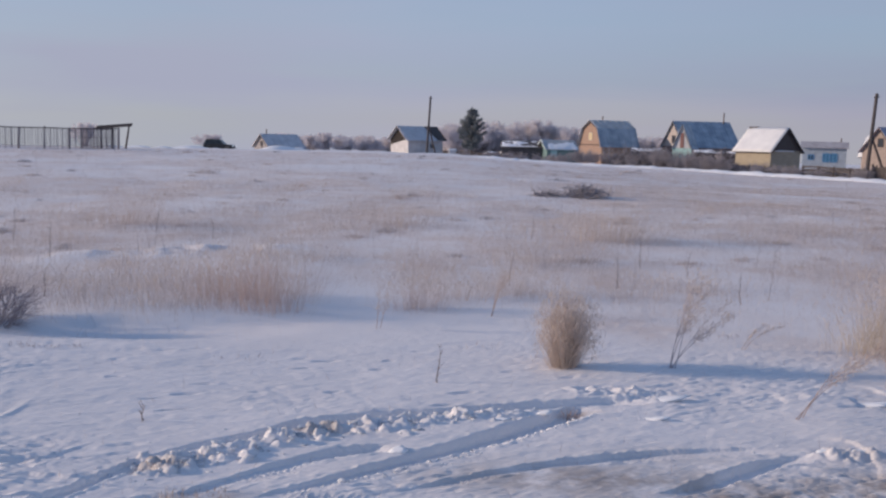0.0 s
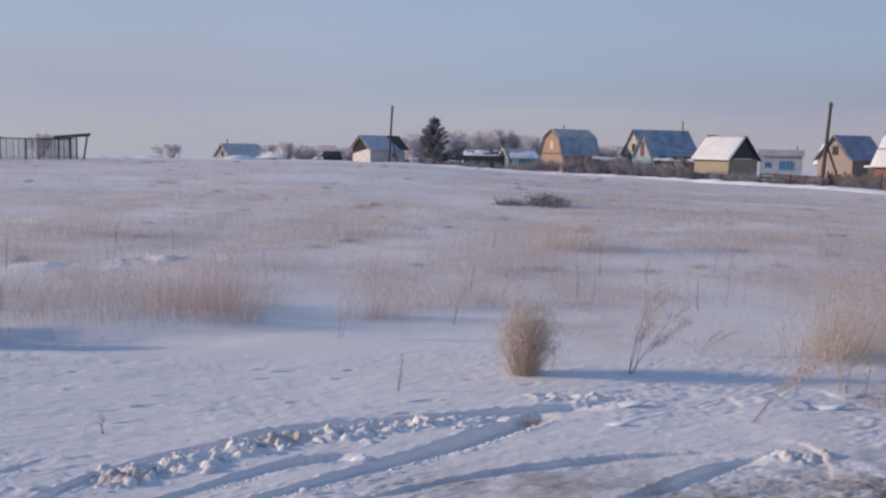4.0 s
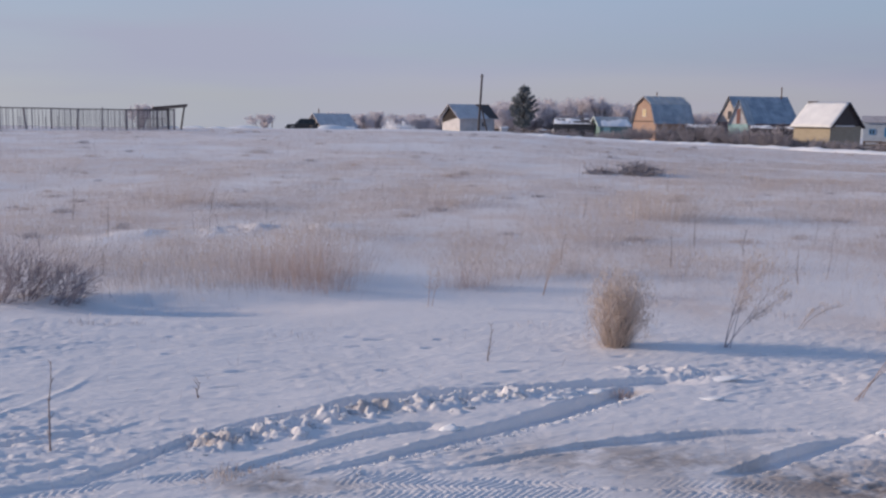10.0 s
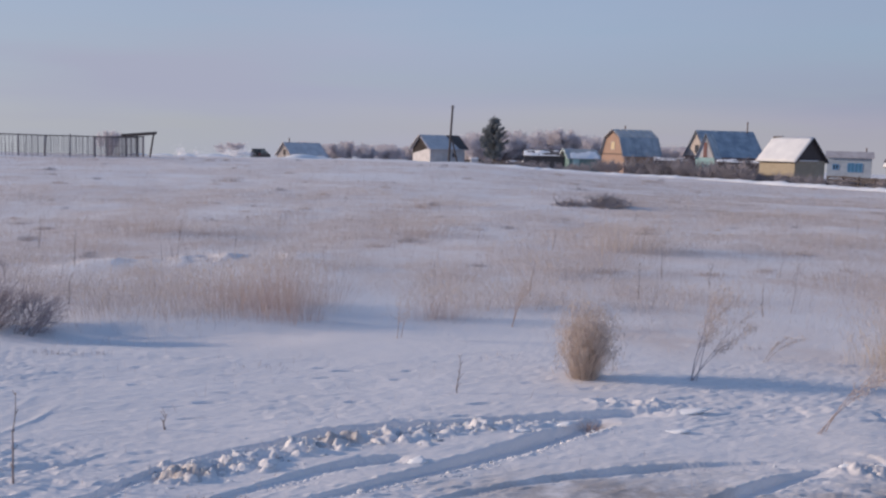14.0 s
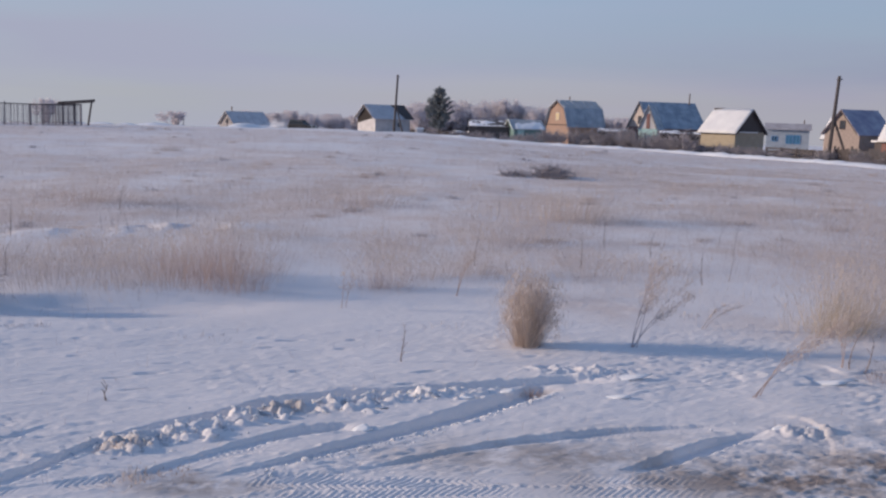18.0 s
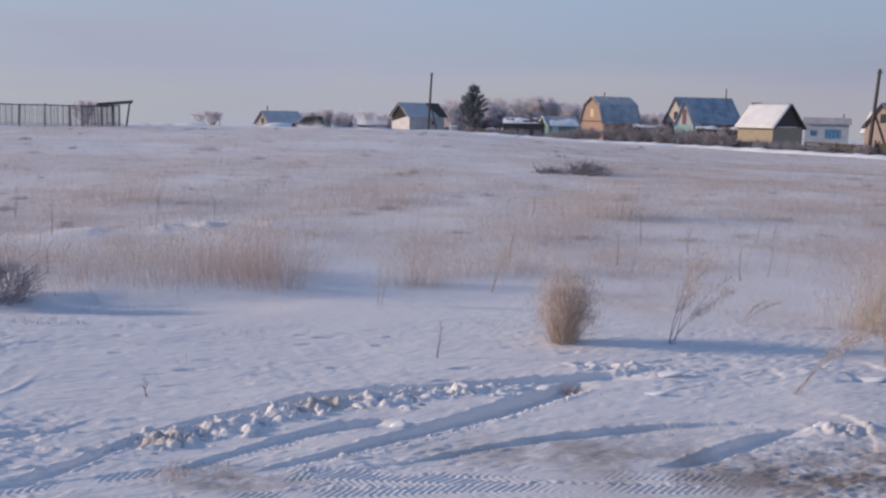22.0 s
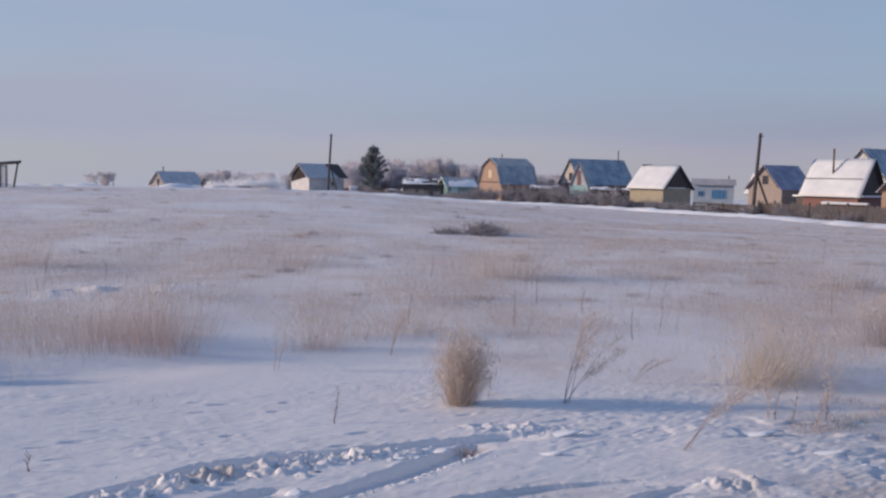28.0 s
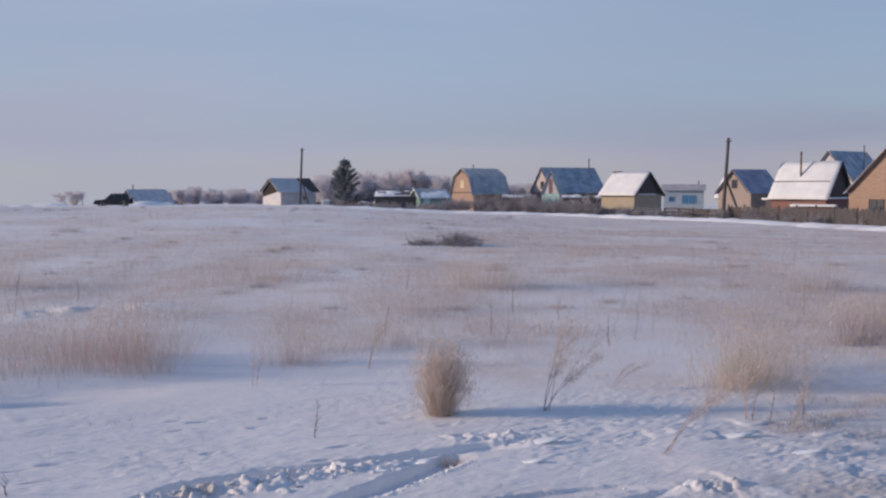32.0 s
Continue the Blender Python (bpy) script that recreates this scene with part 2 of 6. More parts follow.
M = dict(
    snow_ground=snow_mat("snow_ground", 0.88),
    snow=snow_mat("snow", 0, (0.86, 0.875, 0.905), (0.77, 0.785, 0.82)),
    loose_snow=snow_mat("loose_snow", 0, (0.86, 0.875, 0.905), (0.77, 0.785, 0.82)),
    corral=mat("grey_corral_wood", (0.33, 0.29, 0.30), 0.9, 0.4, 2, 0.4, 25, stretch=(5, 5, 0.5)),
    dirty_snow=mat("dirty_snow", (0.74, 0.70, 0.70), 0.9, 0.35, 14, 0.5, 60, second=(0.57, 0.51, 0.49)),
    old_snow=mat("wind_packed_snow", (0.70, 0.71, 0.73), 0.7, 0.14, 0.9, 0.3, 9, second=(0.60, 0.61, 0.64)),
    straw=stalk_mat("straw", (0.57, 0.492, 0.462), (0.42, 0.352, 0.328)),
    reed=stalk_mat("reed", (0.60, 0.475, 0.43), (0.45, 0.35, 0.315)),
    tussock=stalk_mat("tussock", (0.66, 0.575, 0.525), (0.50, 0.43, 0.39)),
    grey_grass=stalk_mat("grey_grass", (0.50, 0.445, 0.435), (0.37, 0.325, 0.32)),
    yellow_grass=stalk_mat("yellow_grass", (0.61, 0.52, 0.42), (0.43, 0.36, 0.285)),
    rust_straw=stalk_mat("rust_straw", (0.42, 0.27, 0.17), (0.24, 0.15, 0.10)),
    plum_twig=stalk_mat("plum_twig", (0.34, 0.295, 0.325), (0.49, 0.435, 0.465), thin=0.1),
    bare=stalk_mat("bare_twig", (0.22, 0.18, 0.18), (0.32, 0.27, 0.27), thin=0.1),
    scrub=stalk_mat("scrub_twig", (0.28, 0.262, 0.288), (0.40, 0.378, 0.41), thin=0.1),
    # hoar frost, lightened further in colour for the haze over the far woods
    frost=stalk_mat("hazed_frosted_twig", (0.80, 0.765, 0.79), (0.70, 0.665, 0.69), thin=0.5),
    grey_bark=mat("grey_bark", (0.34, 0.30, 0.31), 0.9, 0.3, 3, 0.5, 30),
    bark=mat("bark", (0.14, 0.11, 0.10), 0.9, 0.4, 3, 0.6, 30),
    needle=stalk_mat("needle", (0.155, 0.172, 0.180), (0.255, 0.272, 0.280), thin=0.1),
    pole=mat("weathered_pole", (0.088, 0.077, 0.080), 0.9, 0.4, 2, 0.4, 30, stretch=(6, 6, 0.6)),
    planks=mat("weathered_planks", (0.105, 0.098, 0.106), 0.9, 0.45, 3, 0.4, 25, stretch=(5, 5, 0.5)),
    dark=mat("dark_boards", (0.10, 0.086, 0.087), 0.9, 0.4, 3, 0.4, 25, stretch=(5, 5, 0.5)),
    black_boards=mat("dark_brown_boards", (0.020, 0.015, 0.016), 0.9, 0.35, 3, 0.4, 25, stretch=(5, 5, 0.5)),
    brown=mat("brown_boards", (0.075, 0.054, 0.052), 0.85, 0.35, 3, 0.4, 25, stretch=(5, 5, 0.5)),
    white_wall=mat("whitewash", (0.55, 0.54, 0.56), 0.9, 0.25, 1.5, 0.3, 12),
    cream=mat("cream_boards", (0.46, 0.41, 0.39), 0.85, 0.3, 1.5, 0.3, 14, stretch=(4, 4, 0.6)),
    # boards of the far cabin, lightened to stand in for distance haze
    grey_boards=mat("greyish_boards", (0.31, 0.295, 0.31), 0.85, 0.3, 1.5, 0.3, 14, stretch=(4, 4, 0.6)),
    orange=mat("orange_boards", (0.345, 0.235, 0.182), 0.8, 0.3, 2, 0.3, 14, stretch=(0.6, 0.6, 5)),
    yellow=mat("yellow_boards", (0.385, 0.335, 0.258), 0.8, 0.25, 2, 0.3, 14, stretch=(0.6, 0.6, 5)),
    brick=mat("pale_brick", (0.33, 0.275, 0.255), 0.9, 0.35, 3, 0.4, 18, stretch=(1, 1, 3)),
    redbrick=mat("red_brick", (0.27, 0.145, 0.13), 0.9, 0.35, 3, 0.4, 18, stretch=(1, 1, 3)),
    dark_brick=mat("dark_red_brick", (0.19, 0.125, 0.12), 0.9, 0.35, 3, 0.4, 18, stretch=(1, 1, 3)),
    blue_wall=mat("pale_blue_plaster", (0.34, 0.40, 0.48), 0.85, 0.2, 1.5, 0.2, 14),
    blue_paint=mat("blue_paint", (0.10, 0.26, 0.48), 0.6, 0.2, 3, 0.1, 20),
    teal=mat("teal_paint", (0.15, 0.25, 0.25), 0.7, 0.3, 2, 0.2, 16),
    teal_light=mat("pale_teal_paint", (0.36, 0.56, 0.56), 0.7, 0.25, 2, 0.2, 16),
    teal_pale=mat("whitish_teal_paint", (0.50, 0.58, 0.60), 0.7, 0.2, 2, 0.2, 16),
    roof=mat("grey_sheet_roof", (0.36, 0.37, 0.38), 0.55, 0.3, 1.2, 0.2, 12, second=(0.52, 0.53, 0.54)),
    # paler than the sheet: frost, with haze before the far cabin put into the colour
    hazed_frosted_roof=mat("hazed_frosted_sheet_roof", (0.46, 0.46, 0.49), 0.75, 0.3, 1.2, 0.2, 12, second=(0.60, 0.60, 0.63)),
    roof_blue=mat("blue_sheet_roof", (0.20, 0.25, 0.315), 0.5, 0.3, 0.8, 0.2, 12, second=(0.39, 0.45, 0.52)),
    roof_violet=mat("violet_blue_roof", (0.17, 0.17, 0.27), 0.55, 0.3, 0.8, 0.2, 12, second=(0.40, 0.41, 0.48)),
    roof_grey=mat("worn_grey_roof", (0.30, 0.28, 0.30), 0.8, 0.25, 1.2, 0.2, 12, second=(0.44, 0.43, 0.46)),
    rust=mat("rusty_pipe", (0.16, 0.11, 0.09), 0.7, 0.4, 4, 0.2, 20, metal=0.4),
    blue_pane=mat("pale_blue_pane", (0.09, 0.24, 0.38), 0.2, 0.2, 2, 0, 10),
    curtain=mat("yellow_curtain", (0.62, 0.50, 0.28), 0.6, 0.2, 3, 0.1, 20),
    pane=mat("window_pane", (0.05, 0.06, 0.08), 0.12, 0.2, 2, 0, 10),
    car=mat("black_car_paint", (0.022, 0.024, 0.030), 0.28, 0.3, 2, 0.0, 20),
    car_trim=mat("grey_car_trim", (0.06, 0.06, 0.065), 0.6, 0.2, 2, 0.1, 20),
    glass=mat("tinted_glass", (0.02, 0.023, 0.028), 0.08, 0.2, 2, 0, 10),
    rubber=mat("rubber", (0.025, 0.025, 0.027), 0.9, 0.3, 4, 0.2, 20),
    alloy=mat("alloy", (0.45, 0.46, 0.48), 0.35, 0.2, 4, 0.1, 20, metal=0.9),
    lamp=mat("lit_headlamp", (0.84, 0.91, 1.0), 0.2, 0.0, 2, 0, 10, glow=0.9),
    tail=mat("tail_lamp", (0.35, 0.02, 0.02), 0.3, 0.2, 2, 0, 10),
    flakes=mat("snow_flakes", (0.96, 0.96, 0.97), 0.8, 0.05, 2, 0, 10),
)


def let_light_through(m, tone=(0.96, 0.96, 0.97)):
    """Loose snow and hoar frost scatter the light that meets them to both sides."""
    n, l = m.node_tree.nodes, m.node_tree.links
    t, mx = n.new("ShaderNodeBsdfTranslucent"), n.new("ShaderNodeMixShader")
    t.inputs["Color"].default_value, mx.inputs["Fac"].default_value = (*tone, 1), 0.5
    l.new(n["Principled BSDF"].outputs["BSDF"], mx.inputs[1])
    l.new(t.outputs["BSDF"], mx.inputs[2])
    l.new(mx.outputs["Shader"], n["Material Output"].inputs["Surface"])


let_light_through(M["flakes"])
let_light_through(M["loose_snow"], (0.82, 0.86, 0.92))


# ---- mesh helpers ----
def raw_mesh(name, verts, faces, material, smooth=False):
    me = bpy.data.meshes.new(name)
    me.from_pydata([tuple(v) for v in verts], [], [tuple(f) for f in faces])
    me.materials.append(material)
    if smooth:
        me.shade_smooth()
    return me


def tri_mesh(name, verts, tris, material, smooth=False):
    """A triangle mesh straight from arrays."""
    me = bpy.data.meshes.new(name)
    v, f = np.asarray(verts, np.float32), np.asarray(tris, np.int32)
    me.vertices.add(len(v))
    me.vertices.foreach_set("co", v.ravel())
    me.loops.add(f.size)
    me.loops.foreach_set("vertex_index", f.ravel())
    me.polygons.add(len(f))
    me.polygons.foreach_set("loop_start", np.arange(0, f.size, 3, dtype=np.int32))
    me.materials.append(material)
    me.update(calc_edges=True)
    if smooth:
        me.shade_smooth()
    return me


def part(name, me, parent, label="", at=None):
    ob = new(name, me)
    ob.parent = parent
    if at is not None:
        ob.matrix_basis = at
    if label:
        ob["label"] = label
    return ob


def thing(name, at, label, category, group="", kind=""):
    ob = new(name)
    ob.empty_display_size = 0.2
    ob.matrix_basis = at
    return tagged(ob, label, category, group, kind)


def box_data(x0, x1, y0, y1, z0, z1, c=0.0):
    """Corners and faces of a box; c bevels its upright edges."""
    if c <= 0:
        v = [(x, y, z) for z in (z0, z1) for x, y in ((x0, y0), (x1, y0), (x1, y1), (x0, y1))]
        return v, [(3, 2, 1, 0), (4, 5, 6, 7), (0, 1, 5, 4), (1, 2, 6, 5), (2, 3, 7, 6), (3, 0, 4, 7)]
    ring = [(x0 + c, y0), (x1 - c, y0), (x1, y0 + c), (x1, y1 - c), (x1 - c, y1), (x0 + c, y1), (x0, y1 - c), (x0, y0 + c)]
    v = [(x, y, z) for z in (z0, z1) for x, y in ring]
    return v, [tuple(range(7, -1, -1)), tuple(range(8, 16))] + [(i, (i + 1) % 8, 8 + (i + 1) % 8, 8 + i) for i in range(8)]


def box_mesh(name, dims, material, c=0.0):
    return raw_mesh(name, *box_data(*dims, c), material)


def joined(pieces):
    v, f = [], []
    for pv, pf in pieces:
        k = len(v)
        v += [tuple(p) for p in pv]
        f += [tuple(i + k for i in q) for q in pf]
    return v, f


def prism(profile, y0, y1):
    """A profile of (x, z) points, drawn out along y."""
    k = len(profile)
    v = [(x, y0, z) for x, z in profile] + [(x, y1, z) for x, z in profile]
    return v, [tuple(range(k)), tuple(range(2 * k - 1, k - 1, -1))] + [(i, k + i, k + (i + 1) % k, (i + 1) % k) for i in range(k)]


def cyl_data(p0, p1, r0, r1, k=8):
    p0, p1 = Vector(p0), Vector(p1)
    d = (p1 - p0).normalized()
    a = d.orthogonal().normalized()
    b = d.cross(a)
    v = [p + (a * math.cos(2 * math.pi * i / k) + b * math.sin(2 * math.pi * i / k)) * r for p, r in ((p0, r0), (p1, r1)) for i in range(k)]
    return v, [tuple(range(k - 1, -1, -1)), tuple(range(k, 2 * k))] + [(i, (i + 1) % k, k + (i + 1) % k, k + i) for i in range(k)]


def tubes(P0, P1, R0, R1, k=3):
    """Many tapered twigs at once, as triangle arrays."""
    P0, P1, R0, R1 = (np.asarray(a, float) for a in (P0, P1, R0, R1))
    d = P1 - P0
    d /= np.linalg.norm(d, axis=1, keepdims=True) + 1e-9
    up = np.where(np.abs(d[:, 2:3]) > 0.9, [[1.0, 0, 0]], [[0, 0, 1.0]])
    a = np.cross(d, up)
    a /= np.linalg.norm(a, axis=1, keepdims=True)
    b = np.cross(d, a)
    n = len(P0)
    V = np.zeros((n, 2 * k, 3))
    for i in range(k):
        c, s = math.cos(2 * math.pi * i / k), math.sin(2 * math.pi * i / k)
        V[:, i] = P0 + (a * c + b * s) * R0[:, None]
        V[:, k + i] = P1 + (a * c + b * s) * R1[:, None]
    F = []
    for i in range(k):
        j = (i + 1) % k
        F += [(i, j, k + j), (i, k + j, k + i)]
    T = (np.arange(n)[:, None, None] * 2 * k + np.array(F)[None]).reshape(-1, 3)
    return V.reshape(-1, 3), T


def bent_stem(points, r0, r1, k=5):
    """One connected tapering stem through the points."""
    n = len(points)
    V = [(p[0] + (r0 + (r1 - r0) * i / (n - 1)) * math.cos(2 * math.pi * j / k), p[1] + (r0 + (r1 - r0) * i / (n - 1)) * math.sin(2 * math.pi * j / k), p[2]) for i, p in enumerate(points) for j in range(k)]
    F = [(i * k + j, i * k + (j + 1) % k, (i + 1) * k + (j + 1) % k, (i + 1) * k + j) for i in range(n - 1) for j in range(k)]
    return V, F + [tuple(range(k))[::-1], tuple((n - 1) * k + j for j in range(k))]


def blades(base, height, width, lean, rng, bend=0.5):
    """Many bent, pointed stalks at once: three triangles each."""
    n = len(base)
    ang = rng.uniform(0, 2 * math.pi, n)
    side = np.column_stack([np.cos(ang), np.sin(ang), np.zeros(n)]) * (np.asarray(width)[:, None] / 2)
    tip = base + np.column_stack([lean * np.asarray(height)[:, None], np.sqrt(np.clip(1 - (lean ** 2).sum(1), 0.15, 1)) * height])
    mid = base * 0.5 + tip * 0.5
    mid[:, :2] -= lean * np.asarray(height)[:, None] * 0.5 * bend * 0.5
    V = np.stack([base - side, base + side, mid - side * 0.8, mid + side * 0.8, tip], 1).reshape(-1, 3)
    T = (np.arange(n)[:, None, None] * 5 + np.array([(0, 1, 3), (0, 3, 2), (2, 3, 4)])[None]).reshape(-1, 3)
    return V, T


# ---- ground ----
def smooth_step(a, b, v):
    q = np.clip((v - a) / (b - a), 0, 1)
    return q * q * (3 - 2 * q)


_lattice = np.random.RandomState(7).rand(256, 256)


def vnoise(x, y):
    """Value noise between -1 and 1."""
    xi, yi = np.floor(x).astype(int), np.floor(y).astype(int)
    fx, fy = x - xi, y - yi
    fx, fy = fx * fx * (3 - 2 * fx), fy * fy * (3 - 2 * fy)
    g = lambda i, j: _lattice[i % 256, j % 256]
    top = g(xi, yi) * (1 - fx) + g(xi + 1, yi) * fx
    low = g(xi, yi + 1) * (1 - fx) + g(xi + 1, yi + 1) * fx
    return (top * (1 - fy) + low * fy) * 2 - 1


def fbm(x, y, octaves=4, gain=0.5):
    s, a = np.zeros_like(x), 1.0
    for o in range(octaves):
        s = s + a * vnoise(x * 2 ** o + 17.3 * o, y * 2 ** o - 9.1 * o)
        a *= gain
    return s


def soft_plus(v, k=6.0):
    return k * np.logaddexp(0, v / k)


def along(line, x, y):
    """Distance to a line of places, signed across it, and the length along it."""
    best, sgn, arc, run = np.full_like(x, 1e9), np.zeros_like(x), np.zeros_like(x), 0.0
    for (ax, ay), (bx, by) in zip(line[:-1], line[1:]):
        dx, dy = bx - ax, by - ay
        ln = math.hypot(dx, dy)
        t = np.clip(((x - ax) * dx + (y - ay) * dy) / ln ** 2, 0, 1)
        ex, ey = x - ax - t * dx, y - ay - t * dy
        d = np.hypot(ex, ey)
        s = np.sign(dx * ey - dy * ex) * d
        near = d < best
        best, sgn, arc = np.where(near, d, best), np.where(near, s, sgn), np.where(near, run + t * ln, arc)
        run += ln
    return sgn, arc, run


# wheel ruts in the snow: places with half width and depth there; then the depth of the tread marks
RUTS = [
    ([(-2.60, 3.55, 0.045, 0.014), (-2.09, 3.87, 0.045, 0.016), (-1.82, 4.04, 0.045, 0.020), (-1.66, 4.32, 0.05, 0.024), (-1.50, 4.70, 0.05, 0.024), (-1.29, 4.98, 0.05, 0.024), (-0.99, 5.21, 0.05, 0.026), (-0.80, 5.43, 0.085, 0.050), (-0.66, 5.50, 0.075, 0.036),
      (-0.45, 5.58, 0.10, 0.060), (-0.22, 5.66, 0.10, 0.060), (0.0, 5.75, 0.07, 0.03), (0.18, 5.83, 0.08, 0.042), (0.67, 5.97, 0.085, 0.040), (1.10, 6.08, 0.08, 0.034), (1.34, 6.12, 0.07, 0.015)], 0.0),
    ([(-1.28, 4.12, 0.04, 0.008), (-1.00, 4.52, 0.045, 0.016), (-0.71, 4.83, 0.06, 0.026), (-0.50, 4.97, 0.07, 0.032), (-0.33, 5.04, 0.07, 0.032), (-0.22, 5.08, 0.05, 0.01)], 0.005),
    ([(-0.97, 4.14, 0.04, 0.008), (-0.73, 4.37, 0.045, 0.014), (-0.48, 4.58, 0.055, 0.020), (-0.22, 4.81, 0.065, 0.030), (0.07, 5.07, 0.085, 0.046), (0.39, 5.38, 0.105, 0.060), (0.62, 5.62, 0.105, 0.060),
      (0.80, 5.80, 0.09, 0.04), (0.98, 5.94, 0.07, 0.015)], 0.005),
    ([(-0.32, 4.29, 0.035, 0.006), (-0.15, 4.42, 0.035, 0.009), (0.20, 4.66, 0.04, 0.014), (0.49, 4.81, 0.05, 0.020), (0.79, 4.93, 0.06, 0.028), (1.10, 5.04, 0.07, 0.030), (1.46, 5.12, 0.07, 0.022), (1.85, 5.18, 0.06, 0.010)], 0.003),
    ([(1.00, 4.38, 0.045, 0.015), (1.19, 4.51, 0.055, 0.026), (1.36, 4.66, 0.075, 0.042), (1.55, 4.81, 0.075, 0.042), (1.75, 4.96, 0.055, 0.026), (2.00, 5.07, 0.04, 0.012)], 0.0),
    ([(-2.40, 3.64, 0.06, 0.006), (-1.90, 3.90, 0.06, 0.006), (-1.47, 4.13, 0.06, 0.006), (-1.20, 4.24, 0.07, 0.006), (-0.82, 4.26, 0.08, 0.006), (-0.07, 4.29, 0.085, 0.006), (0.69, 4.31, 0.085, 0.006), (1.60, 4.31, 0.085, 0.006)], 0.0065),
    ([(-1.48, 3.82, 0.10, 0.005), (-0.55, 4.01, 0.10, 0.005), (0.18, 4.12, 0.10, 0.005), (1.55, 4.16, 0.10, 0.005)], 0.005),
    ([(-1.04, 4.00, 0.09, 0.005), (-0.58, 4.24, 0.09, 0.005), (-0.06, 4.22, 0.09, 0.005), (0.43, 4.15, 0.09, 0.005)], 0.006),
    ([(-1.18, 4.24, 0.06, 0.004), (-0.90, 4.55, 0.06, 0.004), (-0.62, 4.76, 0.06, 0.004)], 0.006),
    ([(-2.80, 4.10, 0.05, 0.010), (-2.46, 4.31, 0.04, 0.016), (-2.20, 4.56, 0.04, 0.014), (-1.95, 4.70, 0.04, 0.012), (-1.78, 4.95, 0.04, 0.008)], 0.0),
    ([(-2.96, 4.82, 0.05, 0.010), (-2.82, 4.91, 0.05, 0.010), (-2.69, 5.01, 0.05, 0.008)], 0.0),
    ([(-2.22, 4.05, 0.04, 0.012), (-2.06, 4.14, 0.04, 0.014), (-1.90, 4.28, 0.04, 0.010)], 0.0),
]
CLOD_LINE = [(-1.48, 4.62), (-1.34, 4.70), (-1.19, 4.83), (-1.02, 4.95), (-0.86, 5.16), (-0.68, 5.33), (-0.48, 5.40), (-0.25, 5.52), (0.06, 5.68), (0.45, 5.78)]
RIM_LINE = [(-0.74, 4.24), (-0.41, 4.53), (-0.15, 4.73), (0.13, 4.97), (0.47, 5.29), (0.72, 5.56), (0.91, 5.74)]


def far_z(x, y):
    """The lie of the land: falls away to the right, rises a little to the left, and sinks behind a low crest."""
    r = np.hypot(x, y)
    out = smooth_step(10, 70, r) * smooth_step(-5, 25, y)
    z = -1.34 * (1 - np.exp(-soft_plus(x - 1.0, 3.0) / 15.0)) * out * (1 - smooth_step(150, 400, r))
    z = z + 0.0085 * soft_plus(-x - 5.0) * out * (1 - smooth_step(95, 125, r))
    z = z - 0.0160 * soft_plus(r - 108, 5.0) * smooth_step(0, 30, y)
    return z


